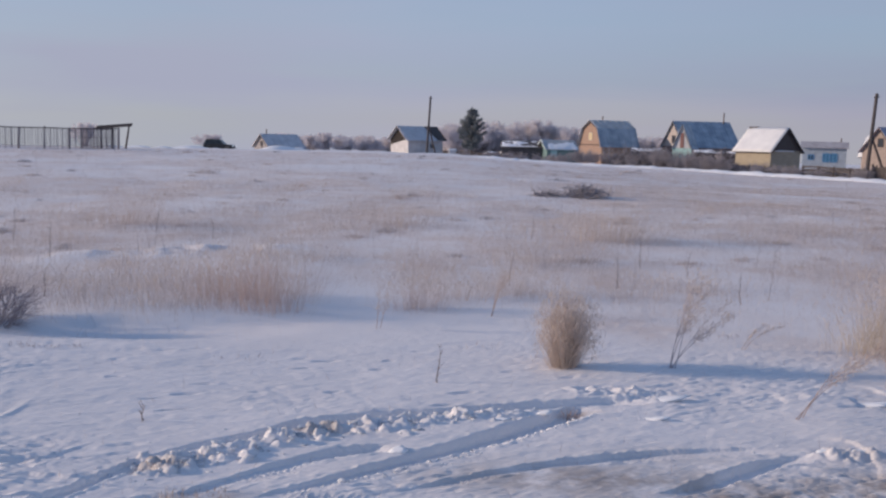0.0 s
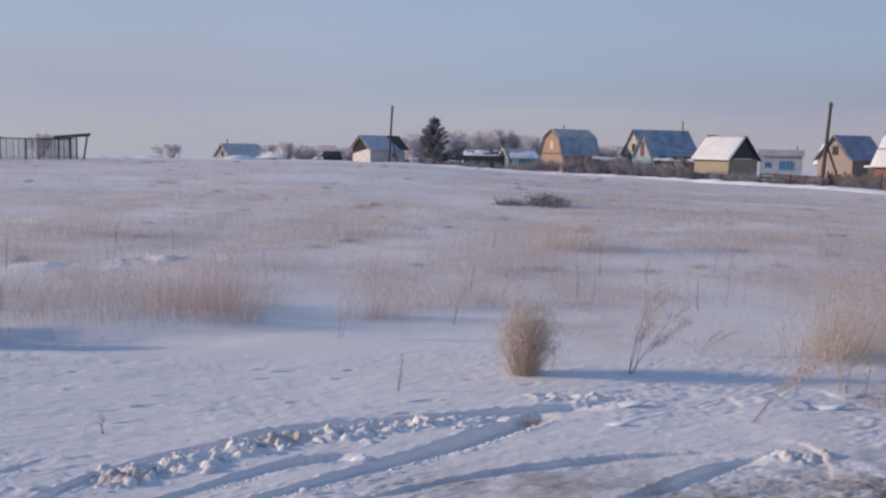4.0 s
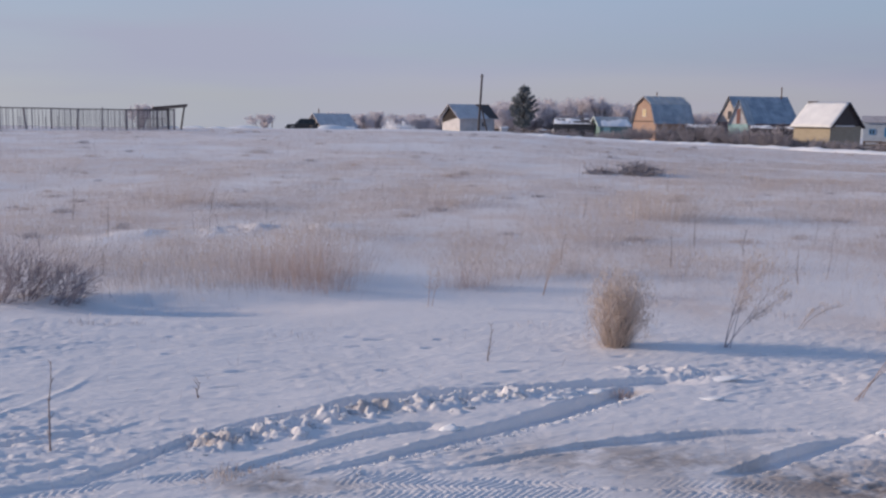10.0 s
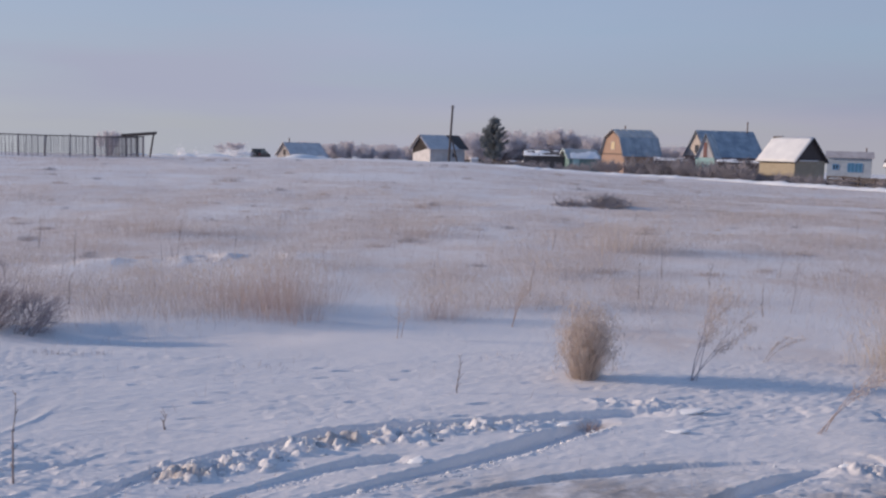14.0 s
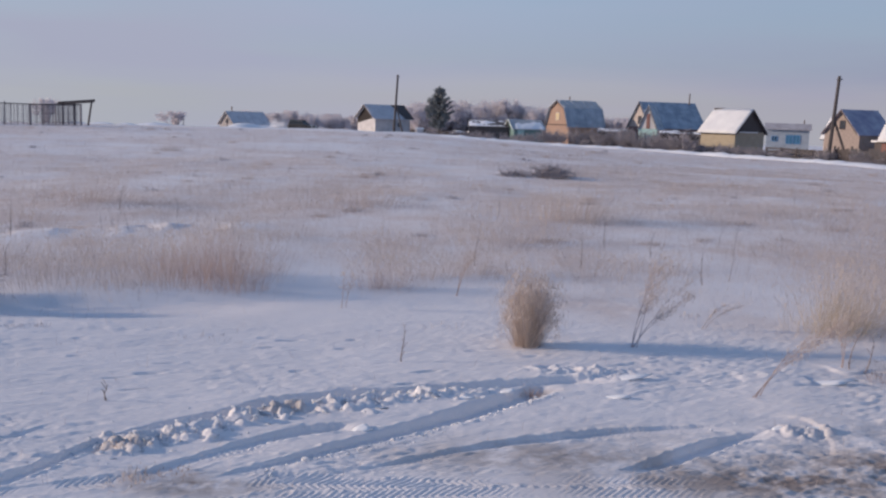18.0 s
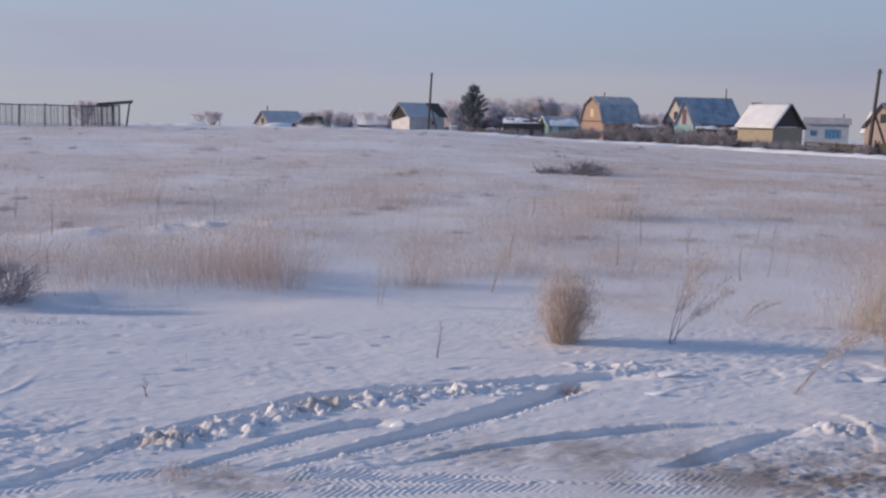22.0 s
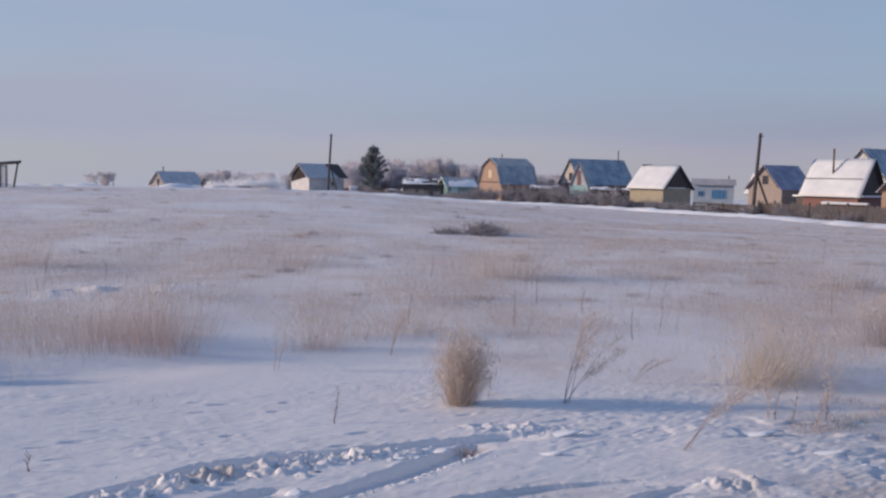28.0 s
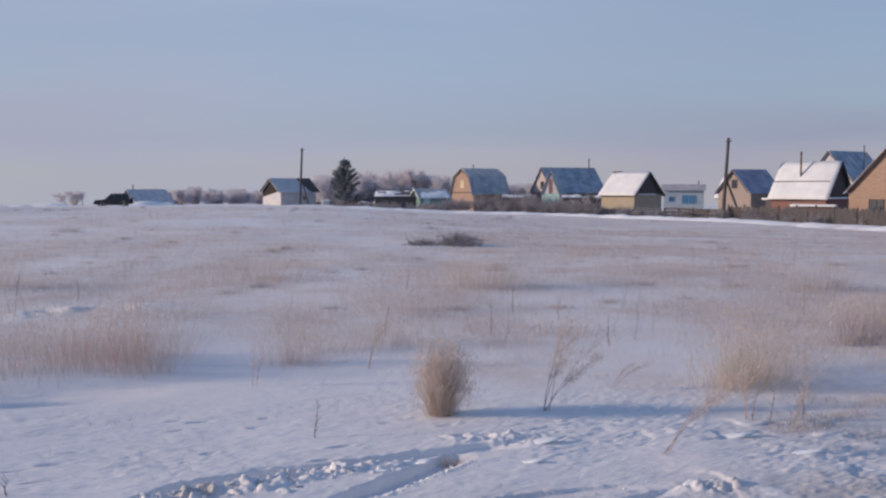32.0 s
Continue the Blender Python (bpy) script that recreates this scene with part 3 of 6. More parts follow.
def ground_z(x, y):
    x, y = np.asarray(x, float), np.asarray(y, float)
    z = far_z(x, y)
    r = np.hypot(x, y)
    z = z + fbm(x * 0.22, y * 0.22, 3) * 0.05 * smooth_step(7, 20, r) + fbm(x * 0.05, y * 0.05, 2) * 0.10 * smooth_step(15, 40, r) * (1 - smooth_step(70, 100, r))
    # low drifts over the field
    z = z + (np.abs(fbm(x * 0.45 + 2, y * 0.30, 4, 0.6)) - 0.2) * 0.022 * smooth_step(12, 22, r) * (1 - smooth_step(75, 100, r)) * smooth_step(0, 8, y)
    # wind ledge in front of the reeds and the hollow before it
    lip = np.interp(x, [-8, -5, -3.5, -3.03, -2.44, -1.72, -0.6, 0.4], [7.9, 8.0, 8.21, 8.42, 8.53, 8.62, 8.85, 9.1]) + 0.025 * vnoise(x * 2.5, y * 0.0)
    ledge = smooth_step(-0.27, 0.0, y - lip) * smooth_step(-0.3, -2.7, x) * (1 - smooth_step(11, 16, y))
    z = z + 0.072 * ledge
    dip = np.exp(-((y - lip + 0.50) / 0.36) ** 2)
    z = z - 0.070 * dip * smooth_step(-4.0, -2.75, x) * smooth_step(-0.9, -2.6, x)
    z = z + 0.06 * np.exp(-((x + 3.6) / 1.5) ** 4 - ((y - 13.3 - 0.7 * (x + 3.6)) / 0.6) ** 2) * np.clip(0.5 + 1.6 * fbm(x * 1.7 + 3, y * 1.3, 3), 0, 1.4)
    z = z + 0.25 * lane(x, y)
    z = z + (0.040 * soft_plus(-x - 1.3, 0.4) - 0.014 * soft_plus(x - 1.3, 0.4)) * smooth_step(3.0, 4.0, y) * smooth_step(8.4, 7.0, y) * (1 - smooth_step(6, 9, np.abs(x)))
    near = r < 14
    if np.any(near):
        xn, yn = x[near], y[near]
        # wind-carved snow: long low scoops with a sharper lee side
        wu, wv = xn * 0.93 + yn * 0.37, yn * 0.93 - xn * 0.37
        calm = smooth_step(-0.25, 0.5, fbm(xn * 0.55 + 7, yn * 0.6, 2) + 0.5 * smooth_step(0.2, 2.0, xn) - 0.5 * np.exp(-((xn + 1.75) / 0.5) ** 2 - ((yn - 5.6) / 0.5) ** 2))
        add = fbm(xn * 1.2, yn * 1.6, 2) * 0.005 + fbm(wu * 1.3, wv * 3.2, 3) * 0.005
        ridge = 1 - np.abs(fbm(wu * 2.1 + 5, wv * 6.0, 3, 0.55))
        add += (np.clip(ridge, 0, 1) ** 3 - 0.4) * 0.0062 * (0.35 + 0.65 * calm)
        add += np.abs(fbm(wu * 6.5, wv * 19.0, 3, 0.65)) * 0.0095 * (0.35 + 0.65 * calm)
        add -= smooth_step(0.35, 0.75, fbm(wu * 3.8 + 4, wv * 12.0, 3)) * 0.007 * (0.25 + 0.75 * calm)
        # crusted and trodden snow on the near right
        rough = smooth_step(0.9, 1.9, xn) * smooth_step(5.5, 4.6, yn)
        add += np.abs(fbm(xn * 6, yn * 16, 4, 0.65)) * 0.012 * rough
        # old crusted snow with broken edges on the near left
        crust = smooth_step(-1.3, -1.9, xn) * smooth_step(5.15, 4.8, yn)
        add += (smooth_step(0.02, 0.12, fbm(xn * 4.5 + 17, yn * 9 + 8, 3, 0.6)) * 0.007 + np.abs(fbm(xn * 8, yn * 17, 3, 0.6)) * 0.007) * crust
        # thin wind crust broken into plates that stand a finger high
        plate = fbm(xn * 1.1 + 31, yn * 1.9 + 3, 3, 0.5)
        add += smooth_step(0.16, 0.20, plate) * 0.016 * smooth_step(1.9, 2.5, xn) * smooth_step(6.9, 6.4, yn)
        add *= 1 - 0.75 * smooth_step(6.9, 8.2, yn)
        taken = np.zeros_like(xn)
        for line, tread in RUTS:
            u, s, run = along([p[:2] for p in line], xn, yn)
            stops = np.concatenate([[0.0], np.cumsum([math.dist(p[:2], q[:2]) for p, q in zip(line[:-1], line[1:])])])
            w = np.interp(s, stops, [p[2] for p in line]) * (1 + 0.06 * vnoise(s * 7, s * 0) + 0.05 * vnoise(s * 19, s * 0 + 4))
            deep = np.interp(s, stops, [p[3] for p in line])
            au = np.abs(u)
            lug = np.where(u < 0, 0.16 * (np.sin(s * 2 * math.pi / 0.062 + 2.0 * vnoise(s * 3, s * 0)) > 0.1), 0.0) if tread else 0.0
            fade = smooth_step(0, 0.3, s) * smooth_step(0, 0.2, run - s) * (au < 0.6)
            cut = (1 - smooth_step(w * (0.80 - lug), w * (1.03 - lug), au)) * fade
            cut = cut * (1 - taken)
            add = add * (1 - 0.85 * cut) - deep * cut
            add += (0.003 + deep * 0.10) * np.exp(-((au - w * 1.25) / (w * 0.24)) ** 2) * np.clip(0.3 + 1.2 * fbm(xn * 19, yn * 19, 3), 0, 2) * fade
            if tread:
                add -= tread * 0.8 * cut * smooth_step(-0.6, 0.2, vnoise(xn * 5, yn * 5)) * (np.sin((s - au * 0.8) * 2 * math.pi / 0.037) > 0.0)
            taken = np.maximum(taken, cut * (1 - smooth_step(0.6, 0.75, u * 0 + (tread > 0.0055))))
        # snow churned up between the ruts: broken lumps that lie over one another
        u, s, run = along(CLOD_LINE, xn, yn)
        churn = np.exp(-(u / 0.11) ** 2) * smooth_step(-0.05, 0.1, s) * smooth_step(-0.05, 0.25, run - s)
        add += churn * (0.004 + 0.030 * np.abs(fbm(xn * 9, yn * 9, 4, 0.6)))
        mess = np.abs(u) < 0.45
        xm, ym, lump = xn[mess], yn[mess], np.zeros(mess.sum())
        toss, pts = np.random.RandomState(91), np.array(CLOD_LINE)
        for _ in range(260):
            q = toss.uniform(0, len(pts) - 1.001)
            j = int(q)
            cx, cy = pts[j] + (pts[j + 1] - pts[j]) * (q - j) + toss.normal(0, 0.075, 2)
            a, size, high = toss.uniform(0, 3.14), toss.uniform(0.014, 0.062), toss.uniform(0.006, 0.026)
            p = ((xm - cx) * math.cos(a) + (ym - cy) * math.sin(a)) / size
            q = ((ym - cy) * math.cos(a) - (xm - cx) * math.sin(a)) / (size * toss.uniform(0.5, 1.0))
            d = np.maximum(np.maximum(np.abs(p + 0.35 * q), np.abs(q)), 0.75 * np.abs(p - q))
            lump = np.maximum(lump, high * np.clip(1 + 0.5 * p * toss.uniform(-1, 1), 0.3, 1.6) * np.clip((1 - d) * 2.0, 0, 1))
        for _ in range(30):                      # holes between the lumps
            q = toss.uniform(0, len(pts) - 1.001)
            j = int(q)
            cx, cy = pts[j] + (pts[j + 1] - pts[j]) * (q - j) + toss.normal(0, 0.06, 2)
            size = toss.uniform(0.035, 0.075)
            q = np.hypot((xm - cx) / size, (ym - cy) / (size * 0.7)) * (1 + 0.3 * vnoise(xm * 14, ym * 14))
            lump = lump * smooth_step(0.7, 1.0, q) - toss.uniform(0.012, 0.028) * (1 - smooth_step(0.75, 1.0, q))
        add[mess] += lump
        # a low bank of ploughed snow with a broken slab, behind the ruts
        add += 0.030 * np.exp(-((xn - 1.20) / 0.34) ** 2 - ((yn - 6.27) / 0.12) ** 2) * np.abs(fbm(xn * 7, yn * 11, 4, 0.6)) * 2.0
        add += 0.030 * np.exp(-((xn - 2.18) / 0.17) ** 2 - ((yn - 5.10) / 0.10) ** 2) * np.abs(fbm(xn * 9, yn * 13, 4, 0.6)) * 2.0
        # footprints and wind scoops, strewn
        marks = np.random.RandomState(44)
        for i in range(64):
            fx, fy = marks.uniform(-3.0, -1.6), marks.uniform(4.1, 5.0)
            if i > 34:
                fx, fy = marks.uniform(-2.6, 1.2), marks.uniform(5.6, 7.6)
            wx, wy, deep = marks.uniform(0.04, 0.09), marks.uniform(0.014, 0.03), marks.uniform(0.006, 0.015)
            q = ((xn - fx) / wx) ** 2 + ((yn - fy - 0.3 * (xn - fx)) / wy) ** 2
            add -= deep * np.exp(-q * q) - 0.25 * deep * np.exp(-((np.sqrt(q) - 1.5) / 0.4) ** 2)
        # old wheel arcs that the wind has half filled
        for rad in (1.25, 1.60, 1.95, 2.15):
            q = np.hypot(xn + 4.6, yn - 5.6) - rad
            add += 0.013 * np.exp(-(q / 0.025) ** 2) * np.clip(vnoise(xn * 2.6, yn * 2.6) + 0.1, 0, 1)
        z[near] += add * smooth_step(14, 10, r[near]) * smooth_step(2.2, 3.4, yn)
    return z


def gz(x, y):
    return float(ground_z(np.array([float(x)]), np.array([float(y)]))[0])


def hollow(x, y):
    """A wind hollow of clean snow beside the reeds, and a low bare drift behind them."""
    return np.maximum(np.exp(-((x + 0.85 + 0.15 * (y - 9.5)) / 0.42) ** 4 - ((y - 9.6) / 1.5) ** 4), 0.9 * np.exp(-((x + 3.6) / 1.5) ** 4 - ((y - 13.0 - 0.7 * (x + 3.6)) / 0.75) ** 4) * np.clip(0.55 + 1.5 * fbm(x * 1.7 + 3, y * 1.3, 3), 0, 1))


def lane(x, y):
    """How far a place lies on the snowy lane along the fence."""
    u, _, _ = along([(-30, 118), (1.0, 124.0), (12.0, 117.0), (25.8, 104.8), (35.2, 82.6), (39.0, 65.0), (43, 45)], x, y)
    return np.exp(-(u / 1.25) ** 2)


def patch(x, y):
    """How much dry grass covers the field: broad drifts of it with clean snow between, denser on the lower right."""
    return np.clip(0.63 + 0.42 * fbm(x * 0.16 + 3, y * 0.13, 3) + 0.44 * fbm(x * 0.55 + 11, y * 0.42 + 5, 3, 0.6) + 0.16 * fbm(x * 2.1 + 1, y * 1.9, 2) + 0.30 * smooth_step(0.6, 7, x) + 0.06 * smooth_step(-4, -14, x) + 0.16 * smooth_step(10, 28, x), 0, 1)


def build_ground():
    inner = np.linspace(0.4, 3.3, 14, endpoint=False)
    close = np.concatenate([np.arange(3.3, 3.85, 0.03), np.arange(3.85, 4.75, 0.0085), np.arange(4.75, 7.0, 0.015)])
    rows, r, step = [], 7.0, 0.015
    while r < 170:
        rows.append(r)
        step = max(step, min(step * 1.03, r * 0.013))
        r += step
    while r < 4200:
        rows.append(r)
        r *= 1.07
    R = np.concatenate([inner, close, rows])
    seen = np.radians(np.linspace(-34, 38, 620))
    rest = np.radians(np.linspace(38, 326, 60)[1:-1])
    A = np.concatenate([seen, rest])
    rr, aa = np.meshgrid(R, A, indexing="ij")
    x, y = rr * np.sin(aa), rr * np.cos(aa)
    z = ground_z(x.ravel(), y.ravel())
    V = np.column_stack([x.ravel(), y.ravel(), z])
    V = np.vstack([V, [[0, 0, 0]]])
    nr, na = rr.shape
    i, j = np.meshgrid(np.arange(nr - 1), np.arange(na), indexing="ij")
    a, b = i * na + j, i * na + (j + 1) % na
    c, d = a + na, b + na
    T = np.concatenate([np.stack([a, b, d], -1).reshape(-1, 3), np.stack([a, d, c], -1).reshape(-1, 3)])
    k = np.arange(na)
    T = np.vstack([T[:, ::-1], np.column_stack([np.full(na, nr * na), k, (k + 1) % na])[:, ::-1]])
    me = tri_mesh("ground", V, T, M["snow_ground"], True)
    cover = me.attributes.new("stubble", "FLOAT", "POINT")
    r = np.hypot(V[:, 0], V[:, 1])
    cover.data.foreach_set("value", (patch(V[:, 0], V[:, 1]) * (1 - lane(V[:, 0], V[:, 1])) * np.maximum(smooth_step(8.3, 10.5, r), smooth_step(7.2, 8.8, r) * smooth_step(0.3, 1.8, V[:, 0])) * (1 - hollow(V[:, 0], V[:, 1])) * (1 - smooth_step(96, 116, r))).astype(np.float32))
    torn = np.zeros(len(V))
    for cx, cy, a, b, k in ((0.75, 4.62, 0.75, 0.26, 0.75), (1.8, 4.36, 1.0, 0.30, 1.0), (2.4, 4.5, 0.8, 0.34, 1.0), (2.1, 4.48, 0.45, 0.05, 0.9), (-0.95, 4.18, 0.32, 0.13, 1.0), (-0.68, 5.30, 0.18, 0.09, 0.65), (-1.40, 4.66, 0.13, 0.11, 0.55), (0.86, 5.84, 0.10, 0.05, 0.8), (2.9, 4.9, 0.9, 0.5, 0.45), (3.6, 6.4, 0.8, 0.9, 0.35), (1.2, 5.0, 0.5, 0.2, 0.25)):
        torn = np.maximum(torn, k * np.exp(-((V[:, 0] - cx) / a) ** 2 - ((V[:, 1] - cy) / b) ** 2))
    bare = me.attributes.new("soil", "FLOAT", "POINT")
    bare.data.foreach_set("value", torn.astype(np.float32))
    ob = new("ground", me)
    return tagged(ob, "snow-covered open field with wheel ruts and dry stubble", "ground", kind="structure")


build_ground()


# ---- houses ----
def slab(a, b, c, d, thick):
    """A flat piece over four corners, drawn out along its normal."""
    p = [Vector(q) for q in (a, b, c, d)]
    n = (p[1] - p[0]).cross(p[3] - p[0]).normalized() * thick
    return p + [q + n for q in p], [(3, 2, 1, 0), (4, 5, 6, 7), (0, 1, 5, 4), (1, 2, 6, 5), (2, 3, 7, 6), (3, 0, 4, 7)]


def window(root, wall, x, z, w, h, frame_mat, y=0.0):
    """A window on the front (wall 'front', along x), the left gable or the right gable (along y)."""
    t = 0.05
    def place(x0, x1, z0, z1, o0, o1):
        if wall == "front":
            return box_data(x0, x1, y - o1, y - o0, z0, z1)
        if wall == "left":
            return box_data(y - o1, y - o0, x0, x1, z0, z1)
        return box_data(y + o0, y + o1, x0, x1, z0, z1)
    win = part("window", raw_mesh("pane", *place(x, x + w, z, z + h, 0.012, 0.02), M["pane"]), root, "dark window pane")
    bars = [place(x - t, x + w + t, z - t, z, 0.01, 0.06), place(x - t, x + w + t, z + h, z + h + t, 0.01, 0.06), place(x - t, x, z, z + h, 0.01, 0.06),
            place(x + w, x + w + t, z, z + h, 0.01, 0.06), place(x + w / 2 - t / 3, x + w / 2 + t / 3, z, z + h, 0.02, 0.045)]
    part("frame", raw_mesh("frame", *joined(bars), frame_mat), win)
    return win


def house(name, at, label, L, w, eave, ridge, walls, gable, roof, snow=0.0, over=0.35, gambrel=False, corner="left", seams=True, crease=0.0):
    """A gabled house. Its long front runs along x at y = 0; the camera sees the gable at the corner named. snow: its depth on the roof."""
    root = thing(name, at, label, "house", "houses of the village")
    shift = -L if corner == "right" else 0.0
    x0, x1 = shift, shift + L
    t = 0.16
    part("wall", box_mesh("front_wall", (x0 + t, x1 - t, 0, t, -2.6, eave), walls), root)
    part("wall", box_mesh("back_wall", (x0 + t, x1 - t, w - t, w, -2.6, eave), walls), root)
    if gambrel:
        prof = [(0, eave), (w * 0.17, eave + (ridge - eave) * 0.68), (w / 2, ridge), (w * 0.83, eave + (ridge - eave) * 0.68), (w, eave)]
    else:
        prof = [(0, eave), (w / 2, ridge), (w, eave)]
    for gx0, gx1 in ((x0, x0 + t), (x1 - t, x1)):
        low = [(gx0, 0, -2.6), (gx0, w, -2.6), (gx0, w, eave), (gx0, 0, eave)]
        v = low + [(gx1, b, c) for _, b, c in low]
        part("wall", raw_mesh("end_wall", v, [(0, 1, 2, 3), (7, 6, 5, 4), (0, 4, 5, 1), (1, 5, 6, 2), (2, 6, 7, 3), (3, 7, 4, 0)], walls), root)
        k = len(prof)
        g = [(gx0 + 0.01, a, b) for a, b in prof] + [(gx1 - 0.01, a, b) for a, b in prof]
        part("gable", raw_mesh("gable", g, [tuple(range(k)), tuple(range(2 * k - 1, k - 1, -1))] + [(i, (i + 1) % k, k + (i + 1) % k, k + i) for i in range(k)], gable), root)
        # boards along the gable's edge
        bx = gx0 - over if gx0 == x0 else gx1 + over
        trim = []
        for (a, b), (c, d) in zip(prof[:-1], prof[1:]):
            trim.append(slab((bx, a, b - 0.16), (bx, c, d - 0.16), (bx, c, d + 0.04), (bx, a, b + 0.04), 0.03))
        part("bargeboard", raw_mesh("bargeboard", *joined(trim), M["brown"]), root)
    ends = x0 - over, x1 + over
    slopes = list(zip(prof[:-1], prof[1:]))
    for i, ((a, b), (c, d)) in enumerate(slopes):
        ln = math.hypot(c - a, d - b)
        if i == 0:
            a, b = a - (c - a) / ln * over, b - (d - b) / ln * over
        if i == len(slopes) - 1:
            c, d = c + (c - a) / ln * over, d + (d - b) / ln * over
        cover = M["roof"] if gambrel and 0 < i < len(slopes) - 1 else roof
        rf = part("roof", raw_mesh("roof", *slab((ends[0], a, b), (ends[1], a, b), (ends[1], c, d), (ends[0], c, d), 0.07), cover), root)
        if seams:
            nrm = Vector((0, -(d - b), c - a)).normalized() * 0.07
            for s in np.linspace(ends[0] + 0.3, ends[1] - 0.3, max(2, int((ends[1] - ends[0]) / 0.9))):
                part("seam", raw_mesh("seam", *slab((s, a + nrm.y, b + nrm.z), (s + 0.04, a + nrm.y, b + nrm.z), (s + 0.04, c + nrm.y, d + nrm.z), (s, c + nrm.y, d + nrm.z), 0.04), cover), rf)
        if snow:
            nn, mm = 14, 8
            rng = np.random.RandomState(int(L * 100) + i)
            n = Vector((0, -(d - b), c - a)).normalized()
            V, F = [], []
            for side in (0, 1):
                for p in range(nn + 1):
                    for q in range(mm + 1):
                        u, s = p / nn, q / mm
                        edge = min(1, 6 * min(u, 1 - u, s + 0.12, 1 - s + 0.12))
                        h = 0.075 + side * snow * (0.35 + 0.65 * edge) * (0.85 + 0.3 * rng.rand())
                        V.append((ends[0] + 0.03 + (ends[1] - ends[0] - 0.06) * u, a + (c - a) * s + n.y * h, b + (d - b) * s + n.z * h))
            row = mm + 1
            tot = (nn + 1) * row
            for p in range(nn):
                for q in range(mm):
                    k = p * row + q
                    F += [(k, k + 1, k + row + 1, k + row), (tot + k, tot + k + row, tot + k + row + 1, tot + k + 1)]
            rim = [p * row for p in range(nn + 1)] + [nn * row + q for q in range(1, mm + 1)] + [p * row + mm for p in range(nn - 1, -1, -1)] + [q for q in range(mm - 1, 0, -1)]
            for p, q in zip(rim, rim[1:] + rim[:1]):
                F.append((p, q, tot + q, tot + p))
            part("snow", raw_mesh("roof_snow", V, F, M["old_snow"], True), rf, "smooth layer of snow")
            if crease and i == 0:
                h = 0.075 + snow * 1.12
                p, q = (a + (c - a) * crease + n.y * h, b + (d - b) * crease + n.z * h), (a + (c - a) * (crease + 0.02) + n.y * h, b + (d - b) * (crease + 0.02) + n.z * h)
                part("sheet_edge", raw_mesh("sheet_edge", *slab((ends[0] + 0.1, *p), (ends[1] - 0.4, *p), (ends[1] - 0.4, *q), (ends[0] + 0.1, *q), 0.02), M["planks"]), rf, "bare edge between two sheets of snow")
    return root


def chimney(root, x, y, z0, z1, r=0.09):
    v, f = joined([cyl_data((x, y, z0), (x, y, z1), r, r), cyl_data((x, y, z1), (x, y, z1 + 0.06), r * 1.5, r * 1.4)])
    part("stove_pipe", raw_mesh("stove_pipe", v, f, M["rust"]), root, "thin dark stove pipe")


def snow_heap(name, x, y, a, b, h, turn, label, seed):
    """A soft bank of snow lying on the ground."""
    n, rng = 24, np.random.RandomState(seed)
    V, F = [], []
    for i in range(9):
        s = i / 8
        for k in range(n):
            th = 2 * math.pi * k / n
            wob = 1 + 0.15 * math.sin(3 * th + seed) + 0.08 * rng.rand()
            V.append((a * (1 - s) * wob * math.cos(th), b * (1 - s) * wob * math.sin(th), h * math.sin(s * math.pi / 2) * (0.92 + 0.16 * rng.rand()) - 0.12 * (i == 0)))
    for i in range(8):
        for k in range(n):
            F.append((i * n + k, i * n + (k + 1) % n, (i + 1) * n + (k + 1) % n, (i + 1) * n + k))
    ob = new(name, raw_mesh(name, V, F, M["snow"], True))
    ob.matrix_basis = pose(x, y, gz(x, y), 0, 0, turn)
    return tagged(ob, label, "snow bank")


def snow_sheet(x0, x1, y0, y1, low, high, thick, seed, slope=0.0):
    """Thin uneven snow on a sloping roof; it breaks off where the wind has bared the boards."""
    u, v = np.meshgrid(np.linspace(x0, x1, 22), np.linspace(y0, y1, 9), indexing="ij")
    t = thick * (0.65 + 0.75 * fbm(u * 0.9 + seed * 7, v * 1.1 + seed, 3))
    edge = np.minimum(np.minimum(u - x0, x1 - u), np.minimum(v - y0, y1 - v))
    t = np.where(edge < 1e-6, -0.03, t)
    z = low + (high - low) * (v - y0) / (y1 - y0) + slope * (u - x0) + np.clip(t, -0.03, thick * 1.4)
    V = np.column_stack([u.ravel(), v.ravel(), z.ravel()])
    F = [(i * 9 + j, (i + 1) * 9 + j, (i + 1) * 9 + j + 1, i * 9 + j + 1) for i in range(21) for j in range(8)]
    return raw_mesh("roof_snow", V.tolist(), F, M["snow"], True)


